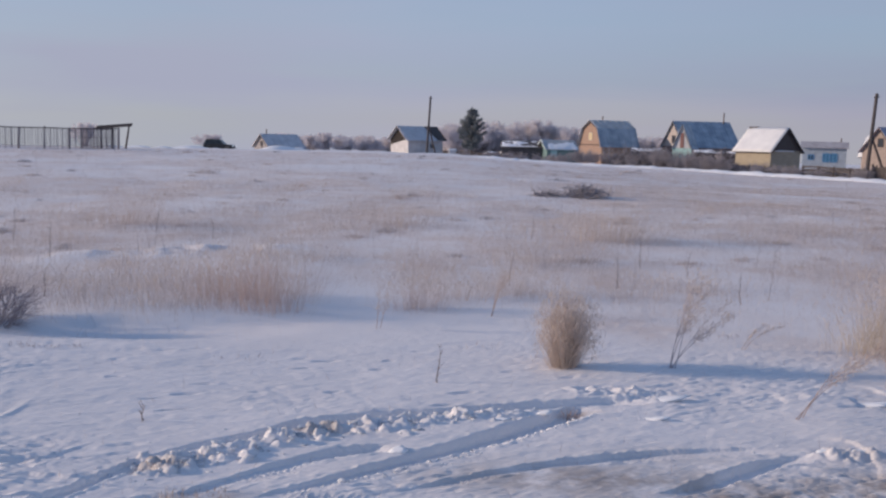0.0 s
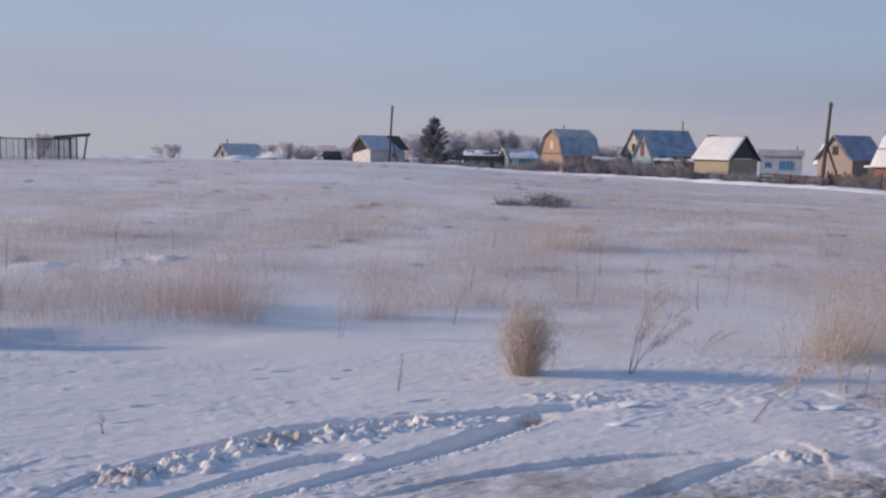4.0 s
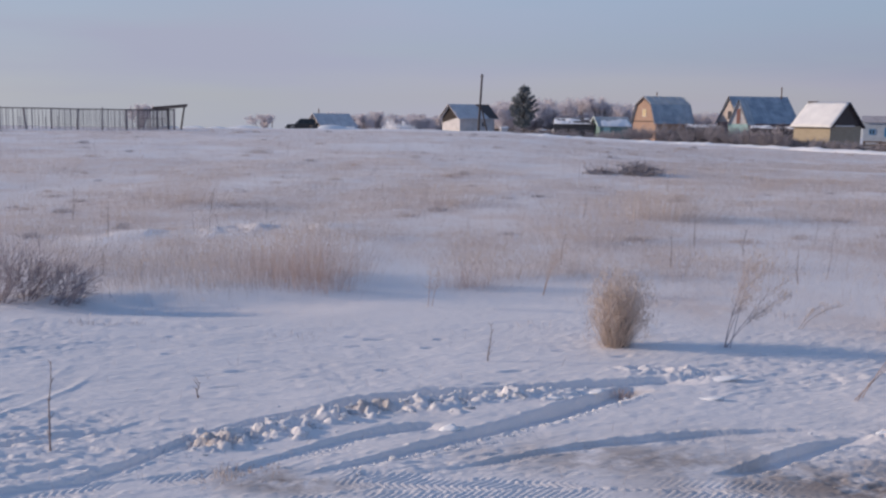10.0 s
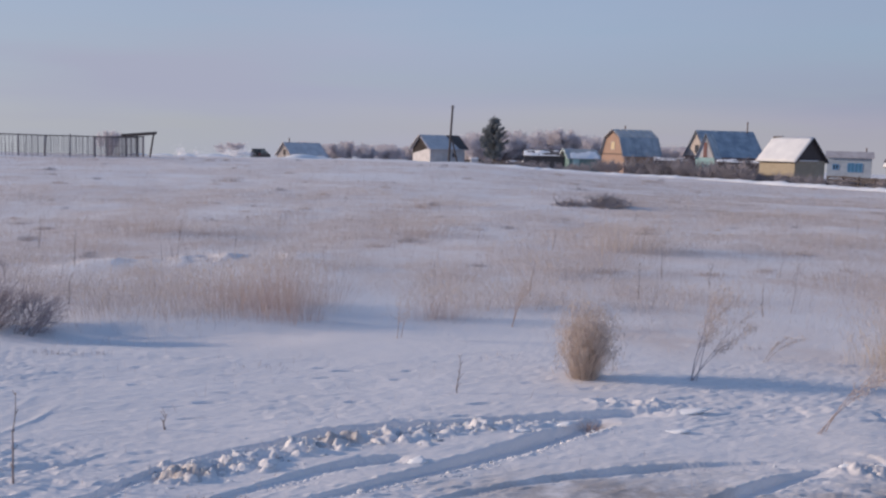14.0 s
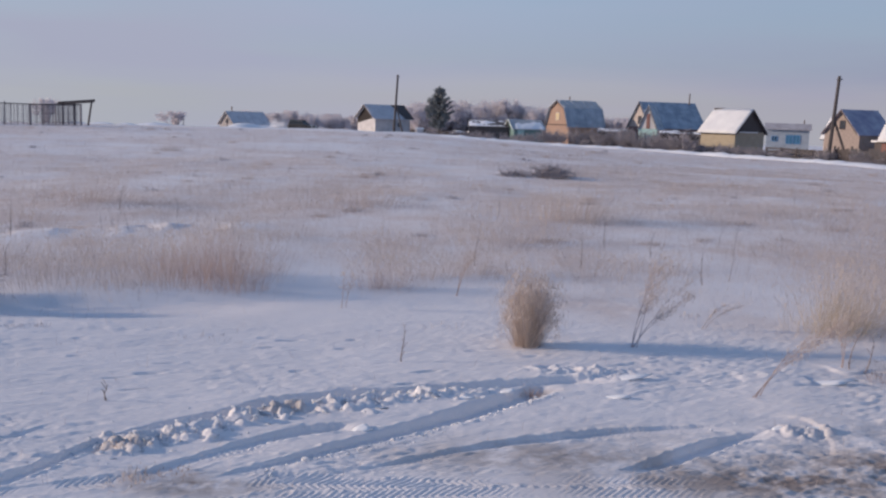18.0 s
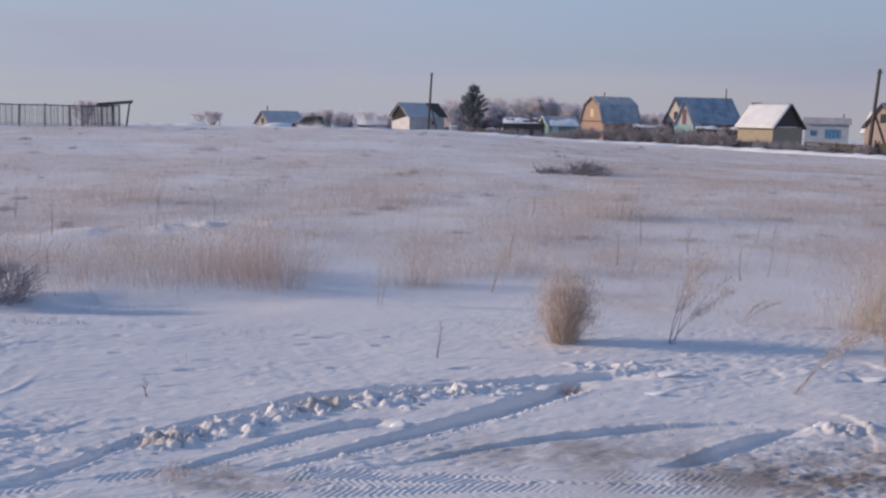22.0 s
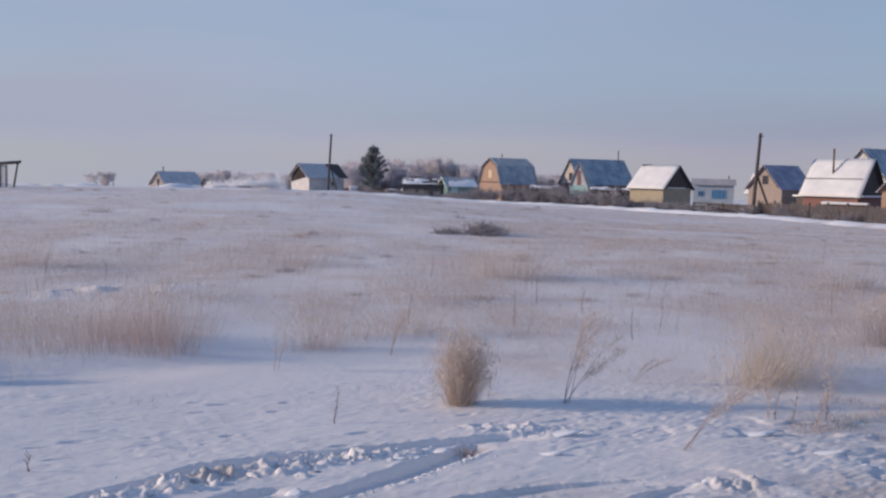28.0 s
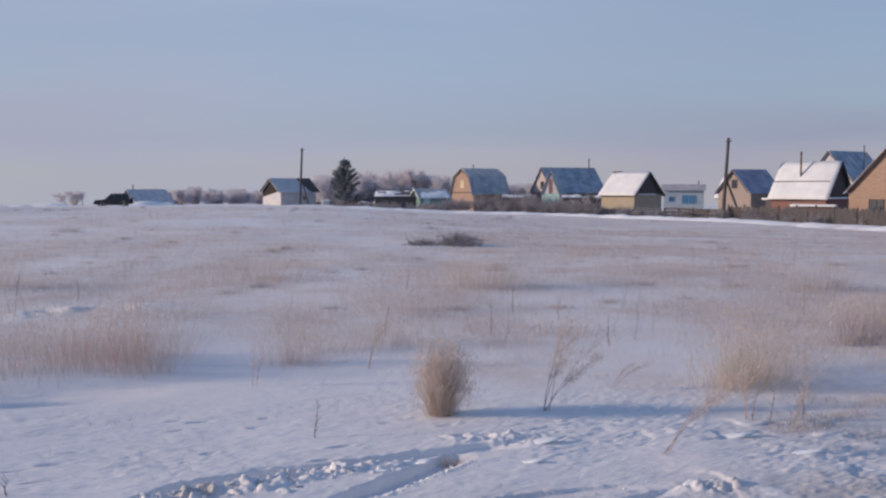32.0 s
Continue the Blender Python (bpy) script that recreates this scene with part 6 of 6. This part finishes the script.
    tuft("grass_tuft", -1.22, 4.22, 90, 0.10, 0.07, 0.005, M["tussock"], "flattened straw in the churned track", 96, 0.9)


def field_tufts():
    """Low dark tufts scattered over the open field."""
    rng = np.random.RandomState(77)
    kinds = []
    for i in range(3):
        k = tuft("grass_tuft", 2.0 + i, 20.0, 170, 0.30, 0.22, 0.008, (M["grey_grass"], M["scrub"], M["straw"])[i], "low dark tuft of dead grass on the field", 300 + i, 0.75, 0.6)
        k["group"] = "tufts on the field"
        kinds.append(k)
    spots = [(-9.8, 39.9, 1.5), (-15.1, 39.4, 0.8), (-9.3, 19.7, 0.5)]
    for _ in range(110):
        r, a = math.exp(rng.uniform(math.log(13), math.log(92))), math.radians(rng.uniform(-30, 33))
        spots.append((r * math.sin(a), r * math.cos(a), rng.uniform(0.35, 0.9) * (0.6 + r / 70)))
    for n, (x, y, g) in enumerate(spots):
        m = pose(x, y, gz(x, y) - 0.02, 0, 0, rng.uniform(0, 360))
        k = kinds[n] if n < 3 else copy_thing(kinds[n % 3], m)
        k.matrix_basis = m
        k.scale = (g, g, g * 0.7)


def pale_tufts():
    """Soft low tufts of thin grass, close together where the field's grass is thick."""
    rng = np.random.RandomState(58)
    kinds = []
    for i in range(4):
        k = tuft("pale_grass_tuft", 2.0 + i, 12.0, 150, 0.20, 0.24, 0.0016, M[("straw", "grey_grass", "straw", "tussock")[i]], "soft low tuft of thin dry grass on the field", 340 + i, 0.6, 0.8, heads=2)
        k["group"] = "pale tufts on the field"
        kinds.append(k)
    n = 0
    while n < 230:
        r, a = math.exp(rng.uniform(math.log(9.2), math.log(34))), math.radians(rng.uniform(-29, 33))
        x, y = r * math.sin(a), r * math.cos(a)
        if rng.rand() > float(patch(np.array([x]), np.array([y]))[0]) ** 2.5 or y < 8.9 or float(hollow(np.array([x]), np.array([y]))[0]) > 0.3:
            continue
        g = rng.uniform(0.6, 1.25) * (0.75 + r / 50)
        m = pose(x, y, gz(x, y) - 0.02, 0, 0, rng.uniform(0, 360))
        k = kinds[n] if n < 4 else copy_thing(kinds[n % 4], m)
        k.matrix_basis = m
        k.scale = (g * 1.4, g * 1.4, g * rng.uniform(0.6, 1.1))
        n += 1


def brush_pile():
    rng = np.random.RandomState(6)
    root = thing("brush_pile", pose(4.3, 29.9, gz(4.3, 29.9)), "low heap of dark cut branches on the field", "brush pile")
    for nm, cx, w, h, n in (("brushwood", 0.0, 0.28, 0.30, 420), ("loose_brushwood", -1.15, 0.25, 0.13, 130)):
        p = np.column_stack([rng.normal(cx, w, n), rng.normal(0, 0.35, n), np.abs(rng.normal(0, h * 0.45, n))])
        d = np.column_stack([rng.normal(0, 0.30, n), rng.normal(0, 0.3, n), np.abs(rng.normal(0, 0.18, n))])
        part(nm, tri_mesh(nm, *tubes(p - d * 0.3, p + d * 0.6, np.full(n, 0.014), np.full(n, 0.005)), M["scrub"]), root)["kind"] = "stuff"


def clods():
    """Broken lumps of snow thrown up between the ruts."""
    rng = np.random.RandomState(15)
    V, T, k = [], [], 0
    ico = bmesh.new()
    bmesh.ops.create_icosphere(ico, subdivisions=1, radius=1)
    iv = np.array([v.co[:] for v in ico.verts])
    it = np.array([[v.index for v in f.verts] for f in ico.faces])
    ico.free()
    pts = np.array(CLOD_LINE)
    for i in range(300):
        s = rng.uniform(0, len(pts) - 1.001)
        j = int(s)
        c = pts[j] + (pts[j + 1] - pts[j]) * (s - j) + rng.normal(0, 0.10, 2)
        size = min(0.015, abs(rng.normal(0, 0.006)) + 0.003)
        v = iv * (1 + rng.normal(0, 0.42, (len(iv), 1))) * size * rng.uniform(0.35, 1.9, 3) * [1.2, 1, 0.5]
        v = v + [c[0], c[1], gz(*c) + size * 0.05]
        V.append(v), T.append(it + k)
        k += len(iv)
    rim = np.array(RIM_LINE)
    for i in range(240):
        s = rng.uniform(0, len(rim) - 1.001)
        j = int(s)
        c = rim[j] + (rim[j + 1] - rim[j]) * (s - j) + rng.normal(0, 0.035, 2)
        if i % 3 == 0:
            c = np.array([rng.uniform(-1.9, 2.0), rng.uniform(4.1, 5.9)])
        size = (abs(rng.normal(0, 0.0035)) + 0.002) * (0.6 if i % 3 == 0 else 1.0)
        v = iv * (1 + rng.normal(0, 0.34, (len(iv), 1))) * size * rng.uniform(0.5, 1.7, 3) * [1.2, 1.2, 0.6]
        V.append(v + [c[0], c[1], gz(*c) + size * 0.1]), T.append(it + k)
        k += len(iv)
    ico = bmesh.new()
    bmesh.ops.create_icosphere(ico, subdivisions=2, radius=1)
    jv = np.array([v.co[:] for v in ico.verts])
    jt = np.array([[v.index for v in f.verts] for f in ico.faces])
    ico.free()
    D, DT, kd = [], [], 0
    for i in range(48):
        u = rng.uniform(0, len(pts) - 1.001)
        j = int(u)
        c = pts[j] + (pts[j + 1] - pts[j]) * (u - j) + rng.normal(0, 0.07, 2)
        size = rng.uniform(0.010, 0.019)
        rough = 1 + 0.8 * fbm(jv[:, 0] * 1.6 + 9 * i, jv[:, 1] * 1.6 + jv[:, 2] * 1.9, 3)
        v = jv * rough[:, None] * size * rng.uniform(0.45, 1.6, 3) * [1.2, 1, 0.6] + [c[0], c[1], gz(*c) - size * 0.15]
        if i % 12:
            V.append(v), T.append(jt + k)
            k += len(jv)
        else:
            D.append((v - [c[0], c[1], gz(*c)]) * [0.8, 0.8, 0.5] + [c[0], c[1], gz(*c) + 0.006]), DT.append(jt + kd)
            kd += len(jv)
    ob = new("soil_clods", tri_mesh("soil_clods", np.vstack(D), np.vstack(DT), M["dirty_snow"]))
    tagged(ob, "brownish lumps of dirty snow in the churned rut", "soil clods", kind="stuff")
    ob = new("snow_clods", tri_mesh("snow_clods", np.vstack(V), np.vstack(T), M["loose_snow"], True))
    tagged(ob, "broken lumps of snow along the churned rut", "snow clods", kind="stuff")
    for x, y, a, b, turn in ((1.45, 6.14, 0.125, 0.055, -12), (0.07, 5.79, 0.05, 0.05, 30), (0.33, 5.60, 0.075, 0.025, -8), (0.62, 5.76, 0.05, 0.03, 10), (-0.23, 4.99, 0.055, 0.045, 20), (2.80, 6.20, 0.15, 0.05, -14), (3.05, 5.69, 0.12, 0.04, -10), (1.28, 5.70, 0.09, 0.03, -16), (2.06, 5.13, 0.05, 0.035, 40), (2.26, 5.14, 0.05, 0.03, -30)):
        th = np.arctan2(jv[:, 1], jv[:, 0])
        ragged = 1 + 0.22 * np.sin(3 * th + x * 9) + 0.16 * np.sin(5 * th + y * 7) + rng.normal(0, 0.05, len(jv))
        v = np.column_stack([jv[:, 0] * a * ragged, jv[:, 1] * b * ragged, np.clip(jv[:, 2] * 1.6, -1, 1) * 0.008])
        ob = new("snow_chunk", tri_mesh("snow_chunk", v, jt, M["snow"]))
        ob.matrix_basis = pose(x, y, gz(x, y) + 0.004, 3, -9, turn)
        tagged(ob, "bright broken piece of crusted snow", "snow chunk", "broken pieces of snow crust")


# ---- the car ----
def suv():
    r = thing("off_road_car", pose(0, 0, 0), "black boxy off-road car driving over the snow", "car")
    low = [(-2.22, 0.42), (-2.26, 0.62), (-2.25, 1.02), (-2.12, 1.08), (0.75, 1.06), (0.95, 1.05), (2.05, 0.95), (2.2, 0.86), (2.26, 0.62), (2.2, 0.40),
           (1.80, 0.36), (1.76, 0.62), (1.58, 0.78), (1.30, 0.80), (1.06, 0.66), (1.0, 0.36), (-1.0, 0.36), (-1.06, 0.66), (-1.30, 0.80), (-1.58, 0.78), (-1.76, 0.62), (-1.82, 0.38)]
    bm = bmesh.new()
    v, f = prism(low, -0.9, 0.9)
    for p in v:
        bm.verts.new(p)
    bm.verts.ensure_lookup_table()
    for q in f:
        bm.faces.new([bm.verts[i] for i in q])
    bmesh.ops.bevel(bm, geom=[e for e in bm.edges if abs(e.verts[0].co.y - e.verts[1].co.y) < 1e-4 and min(e.verts[0].co.z, e.verts[1].co.z) > 0.8], offset=0.06, segments=2, affect="EDGES")
    me = bpy.data.meshes.new("body")
    bm.to_mesh(me)
    bm.free()
    me.materials.append(M["car"])
    body = part("body", me, r)
    # cab, drawn in towards the roof
    foot = [(-2.16, -0.84), (0.92, -0.84), (0.92, 0.84), (-2.16, 0.84)]
    head = [(-1.98, -0.70), (0.22, -0.70), (0.22, 0.70), (-1.98, 0.70)]
    v = [(x, y, 1.05) for x, y in foot] + [(x, y, 1.70) for x, y in head]
    cab = part("cab", raw_mesh("cab", v, [(4, 5, 6, 7), (0, 1, 5, 4), (1, 2, 6, 5), (2, 3, 7, 6), (3, 0, 4, 7)], M["car"]), r)
    roof = part("roof", box_mesh("roof", (-2.02, 0.25, -0.72, 0.72, 1.702, 1.75), M["car"], 0.1), r)
    for y in (-0.6, 0.6):
        part("roof_rail", raw_mesh("roof_rail", *cyl_data((-1.8, y, 1.80), (0.0, y, 1.80), 0.022, 0.022, 6), M["car_trim"]), roof)

    def pane(name, q, out):
        """A window let into one face of the cab: q in that face's own 0..1 corners."""
        a, b, c, d = (Vector(p) for p in q)
        n = (b - a).cross(d - a).normalized() * out
        return part(name, raw_mesh(name, [p + n for p in (a, b, c, d)] + [p + n * 0.3 for p in (a, b, c, d)], [(0, 1, 2, 3), (7, 6, 5, 4), (0, 4, 5, 1), (1, 5, 6, 2), (2, 6, 7, 3), (3, 7, 4, 0)], M["glass"]), cab)

    for s in (-1, 1):
        yb, yt = 0.835 * s, 0.705 * s
        for x0, x1, t0, t1 in ((-2.02, -1.35, -1.88, -1.30), (-1.25, -0.35, -1.22, -0.38), (-0.25, 0.72, -0.28, 0.12)):
            q = [(x0, yb - 0.02 * s, 1.12), (x1, yb - 0.02 * s, 1.12), (t1, yt + 0.02 * s, 1.62), (t0, yt + 0.02 * s, 1.62)]
            pane("side_window", q if s < 0 else q[::-1], 0.012)
    pane("windscreen", [(0.86, -0.76, 1.10), (0.86, 0.76, 1.10), (0.28, 0.66, 1.64), (0.28, -0.66, 1.64)], 0.012)
    pane("rear_window", [(-2.14, 0.74, 1.14), (-2.14, -0.74, 1.14), (-2.01, -0.64, 1.60), (-2.01, 0.64, 1.60)], 0.012)
    for x0, x1, nm in ((2.22, 2.36, "front_bumper"), (-2.38, -2.24, "rear_bumper")):
        part(nm, box_mesh(nm, (x0, x1, -0.86, 0.86, 0.42, 0.64), M["car_trim"], 0.05), r)
    part("grille", raw_mesh("grille", *joined([box_data(2.24, 2.275, -0.42, 0.42, 0.68 + 0.05 * i, 0.70 + 0.05 * i) for i in range(4)]), M["alloy"]), body, "chrome grille bars")
    for s in (-1, 1):
        part("headlight", raw_mesh("headlight", *cyl_data((2.08, 0.62 * s, 0.74), (2.243, 0.62 * s, 0.74), 0.10, 0.095, 12), M["lamp"]), body, "lit white headlight")
        part("tail_light", box_mesh("tail_light", (-2.275, -2.24, 0.72 * s - 0.09, 0.72 * s + 0.09, 0.78, 1.0), M["tail"]), body, "red tail light")
        part("mirror", box_mesh("mirror", (0.62, 0.78, 0.98 * s - 0.1, 0.98 * s + 0.1, 1.08, 1.24), M["car"], 0.03), body)
        part("sill", box_mesh("sill", (-0.95, 0.95, 0.88 * s - 0.05, 0.88 * s + 0.05, 0.30, 0.40), M["car_trim"], 0.02), body)
        for x in (-1.42, 1.42):
            w = part("wheel", raw_mesh("hub", *cyl_data((0, -0.06, 0), (0, 0.06, 0), 0.10, 0.10, 10), M["alloy"]), r, at=pose(x, 0.80 * s, 0.36))
            k, prof = 20, [(-0.11, 0.22), (-0.12, 0.32), (-0.09, 0.36), (0.09, 0.36), (0.12, 0.32), (0.11, 0.22)]
            V = [(rad * math.cos(2 * math.pi * i / k), yy, rad * math.sin(2 * math.pi * i / k)) for i in range(k) for yy, rad in prof]
            n = len(prof)
            F = [(i * n + j, i * n + (j + 1) % n, ((i + 1) % k) * n + (j + 1) % n, ((i + 1) % k) * n + j) for i in range(k) for j in range(n)]
            part("tyre", raw_mesh("tyre", V, F, M["rubber"], True), w, "black winter tyre")
            spokes = [cyl_data((0, 0.05 * s, 0), (0.22 * math.cos(a), 0.07 * s, 0.22 * math.sin(a)), 0.035, 0.03, 5) for a in np.linspace(0, 2 * math.pi, 5, endpoint=False)]
            part("rim", raw_mesh("rim", *joined(spokes), M["alloy"]), w, "five-spoke alloy rim")
    spare = part("spare_wheel", raw_mesh("spare_wheel", *cyl_data((-2.27, 0.1, 0.95), (-2.46, 0.1, 0.95), 0.36, 0.34, 18), M["rubber"]), r, "spare wheel in a black cover")
    return r


# seconds, bearing in degrees, distance, heading in degrees (0: to the right, -90: towards the eye)
DRIVE = [
    (0, -13.0, 133, -4), (0.5, -12.43, 133, -2), (1, -11.67, 133, 0), (1.5, -10.55, 133, 0), (2, -9.32, 133, -2), (2.5, -8.18, 133, -6), (3, -6.9, 132, -25), (3.5, -5.6, 130, -70),
    (4, -4.6, 128, -125), (4.5, -4.06, 127, -165), (5, -3.81, 126, -178), (5.5, -3.75, 126, -184), (6, -4.55, 126, -205), (6.5, -4.72, 127, -186), (7, -4.89, 127, -172), (7.5, -5.42, 127, -150),
    (8, -6.14, 127, -148), (8.5, -7.03, 127, -158), (9, -8.4, 127, -176), (9.5, -9.87, 126, -178), (10, -11.38, 125, -165), (10.5, -12.63, 123, -138), (11, -13.57, 121, -95), (11.5, -13.99, 120, -22),
    (12, -14.05, 122, 6), (12.5, -13.6, 126, 14), (13, -13.13, 130, 28), (13.5, -12.53, 135, 70), (14, -11.99, 139, 82), (14.5, -11.41, 142, 55), (15, -10.7, 143, 14), (15.5, -9.89, 143, 0),
    (16, -9.1, 143, 0), (16.5, -8.3, 142, 0), (17, -7.5, 141, -2), (17.5, -6.8, 140, -8), (18, -6.38, 139, -28), (18.5, -5.82, 137, -48), (19, -5.24, 134, -70), (19.5, -5.07, 131, -95), (20, -5.2, 128, -135),
    (20.5, -5.55, 126, -165), (21, -6.34, 124, -180), (21.5, -7.28, 122, -182), (22, -8.01, 123, -205), (22.5, -8.9, 127, -245), (23, -9.14, 132, -268), (23.5, -9.05, 137, -282), (24, -8.85, 141, -315),
    (24.5, -8.4, 143, -352), (25, -7.6, 142, -390), (25.5, -6.95, 138, -440), (26, -6.7, 131, -500), (26.5, -6.81, 125, -538), (27, -7.1, 122, -546), (27.5, -7.43, 123, -585), (28, -7.87, 128, -625),
    (28.5, -8.0, 135, -640), (29, -7.99, 140, -660), (29.5, -8.04, 143, -735), (30, -8.12, 142, -800), (30.5, -8.82, 136, -850), (31, -9.51, 128, -888), (31.5, -10.35, 121, -898), (32, -11.42, 115, -900),
]


def drive_at(t):
    for (t0, *a), (t1, *b) in zip(DRIVE[:-1], DRIVE[1:]):
        if t <= t1:
            s = (t - t0) / (t1 - t0)
            return [p + (q - p) * s for p, q in zip(a, b)]
    return list(DRIVE[-1][1:])


def drive_place(t):
    az, d, head = drive_at(t)
    x, y = d * math.sin(radians(az)), d * math.cos(radians(az))
    return x, y, gz(x, y), head


CAR = suv()
CAR.scale = (0.86, 0.86, 0.86)


def snow_plume():
    """Loose snow thrown up behind the wheels: clouds of flakes, each a rigid piece that rises, drifts and settles."""
    rng = np.random.RandomState(33)
    meshes = []
    for k in range(3):
        n = 12000
        lump = rng.normal(0, 1, (46, 3)) * [0.80, 0.7, 0.55]
        p = lump[rng.randint(0, 46, n)] + rng.normal(0, 1, (n, 3)) * rng.choice([0.14, 0.24, 0.5], (n, 1))
        p[:, 2] = np.abs(p[:, 2]) * (0.6 + 0.5 * fbm(p[:, 0] * 0.9 + 9 * k, p[:, 1] * 0.9, 2))
        ang = rng.uniform(0, 6.28, n)
        d = np.column_stack([np.cos(ang), np.sin(ang), rng.normal(0, 0.6, n)]) * rng.uniform(0.018, 0.055, (n, 1))
        e = np.column_stack([-np.sin(ang), np.cos(ang), rng.normal(0, 1.0, n)]) * rng.uniform(0.018, 0.055, (n, 1))
        V = np.stack([p - d, p + d, p + e], 1).reshape(-1, 3)
        meshes.append(tri_mesh("flakes", V, np.arange(3 * n).reshape(-1, 3), M["flakes"]))
    out = []
    times = [-0.8, -0.3, 0.5, 1.4, 2.4, 3.2, 3.8, 4.1, 4.4, 4.7, 4.9, 5.1, 5.3, 5.5, 5.7, 5.9, 6.1, 6.4, 6.8, 7.3, 8.0, 9.0, 10.2, 10.7, 11.0, 11.2, 11.4, 11.6, 11.9, 12.3, 12.8, 13.6, 14.6, 15.6, 16.6, 17.8, 18.8,
             19.8, 20.4, 21.3, 21.8, 22.0, 22.15, 22.3, 22.5, 22.7, 22.9, 23.1, 23.4, 23.7, 24.1, 24.8, 25.3, 25.6, 25.9, 26.1, 26.3, 26.5, 26.7, 27.0, 27.2, 27.5, 27.8, 28.3, 29.2, 30.0, 30.5, 31.0, 31.4]
    for i, t in enumerate(times):
        r = new("snow_cloud", meshes[i % 3])
        tagged(r, "cloud of loose snow thrown up by the wheels", "snow cloud", "snow clouds behind the car")
        out.append((r, t))
    return out


PLUME = snow_plume()
field_plants()
brush_pile()
field_tufts()
pale_tufts()
clods()
field_grass()


def motions():
    nose = {5.5: 2, 6: 6, 6.5: 2, 11.5: 2, 12: 6, 12.5: 3, 22: 4, 22.5: 3}      # how far the nose dips, in degrees
    walk(CAR, [(t, pose(*drive_place(t)[:2], drive_place(t)[2] - 0.12, 0, nose.get(t, 0), h)) for t, _, _, h in DRIVE])
    roll, spin, spot = 0.0, [], drive_place(0)
    for k in range(32 * 24 + 1):
        here = drive_place(k / 24)
        roll += min(1.2, math.hypot(here[0] - spot[0], here[1] - spot[1]) / 0.31)
        spot = here
        spin.append((k / 24, math.degrees(roll)))
    for w in [c for c in CAR.children if c.name.startswith("wheel")]:
        x, y, z = w.location
        walk(w, [(t, pose(x, y, z, 0, a, 0)) for t, a in spin])
    for i, (r, t) in enumerate(PLUME):
        x, y, z, h = drive_place(max(t, 0))
        bx, by = x - 2.1 * math.cos(radians(h)), y - 2.1 * math.sin(radians(h))
        slide = 21.75 < t < 22.8 or 11.1 < t < 12.1    # the car slews and the snow bursts up beside it
        throw = 0.3 if slide else 1.0
        if slide:
            x, y, z, h = drive_place(t + 0.3)
            bx, by = x - 1.2 * math.cos(radians(h)), y - 1.2 * math.sin(radians(h)) - 1.6
        gx, gy = -math.cos(radians(h)) * throw, -math.sin(radians(h)) * throw
        rows = [(0.0, -2.8, 0.0), (t - 0.2, -2.8, 0.0), (t + 0.12, -0.15, 0.6), (t + 0.5, 0.45, 2.2), (t + 1.1, 0.15, 3.8), (t + 2.0, -2.8, 4.4), (32.0, -2.8, 4.4)]
        keys, last = [], -1.0
        for q, dz, dx in rows:
            if q < 0 or q > 32 or q <= last:
                continue
            dz -= 0.35 * slide
            keys.append((q, pose(bx + gx * dx, by + gy * dx, z + dz, 0, 0, 40 * i + 9 * dx)))
            last = q
        walk(r, keys)


motions()
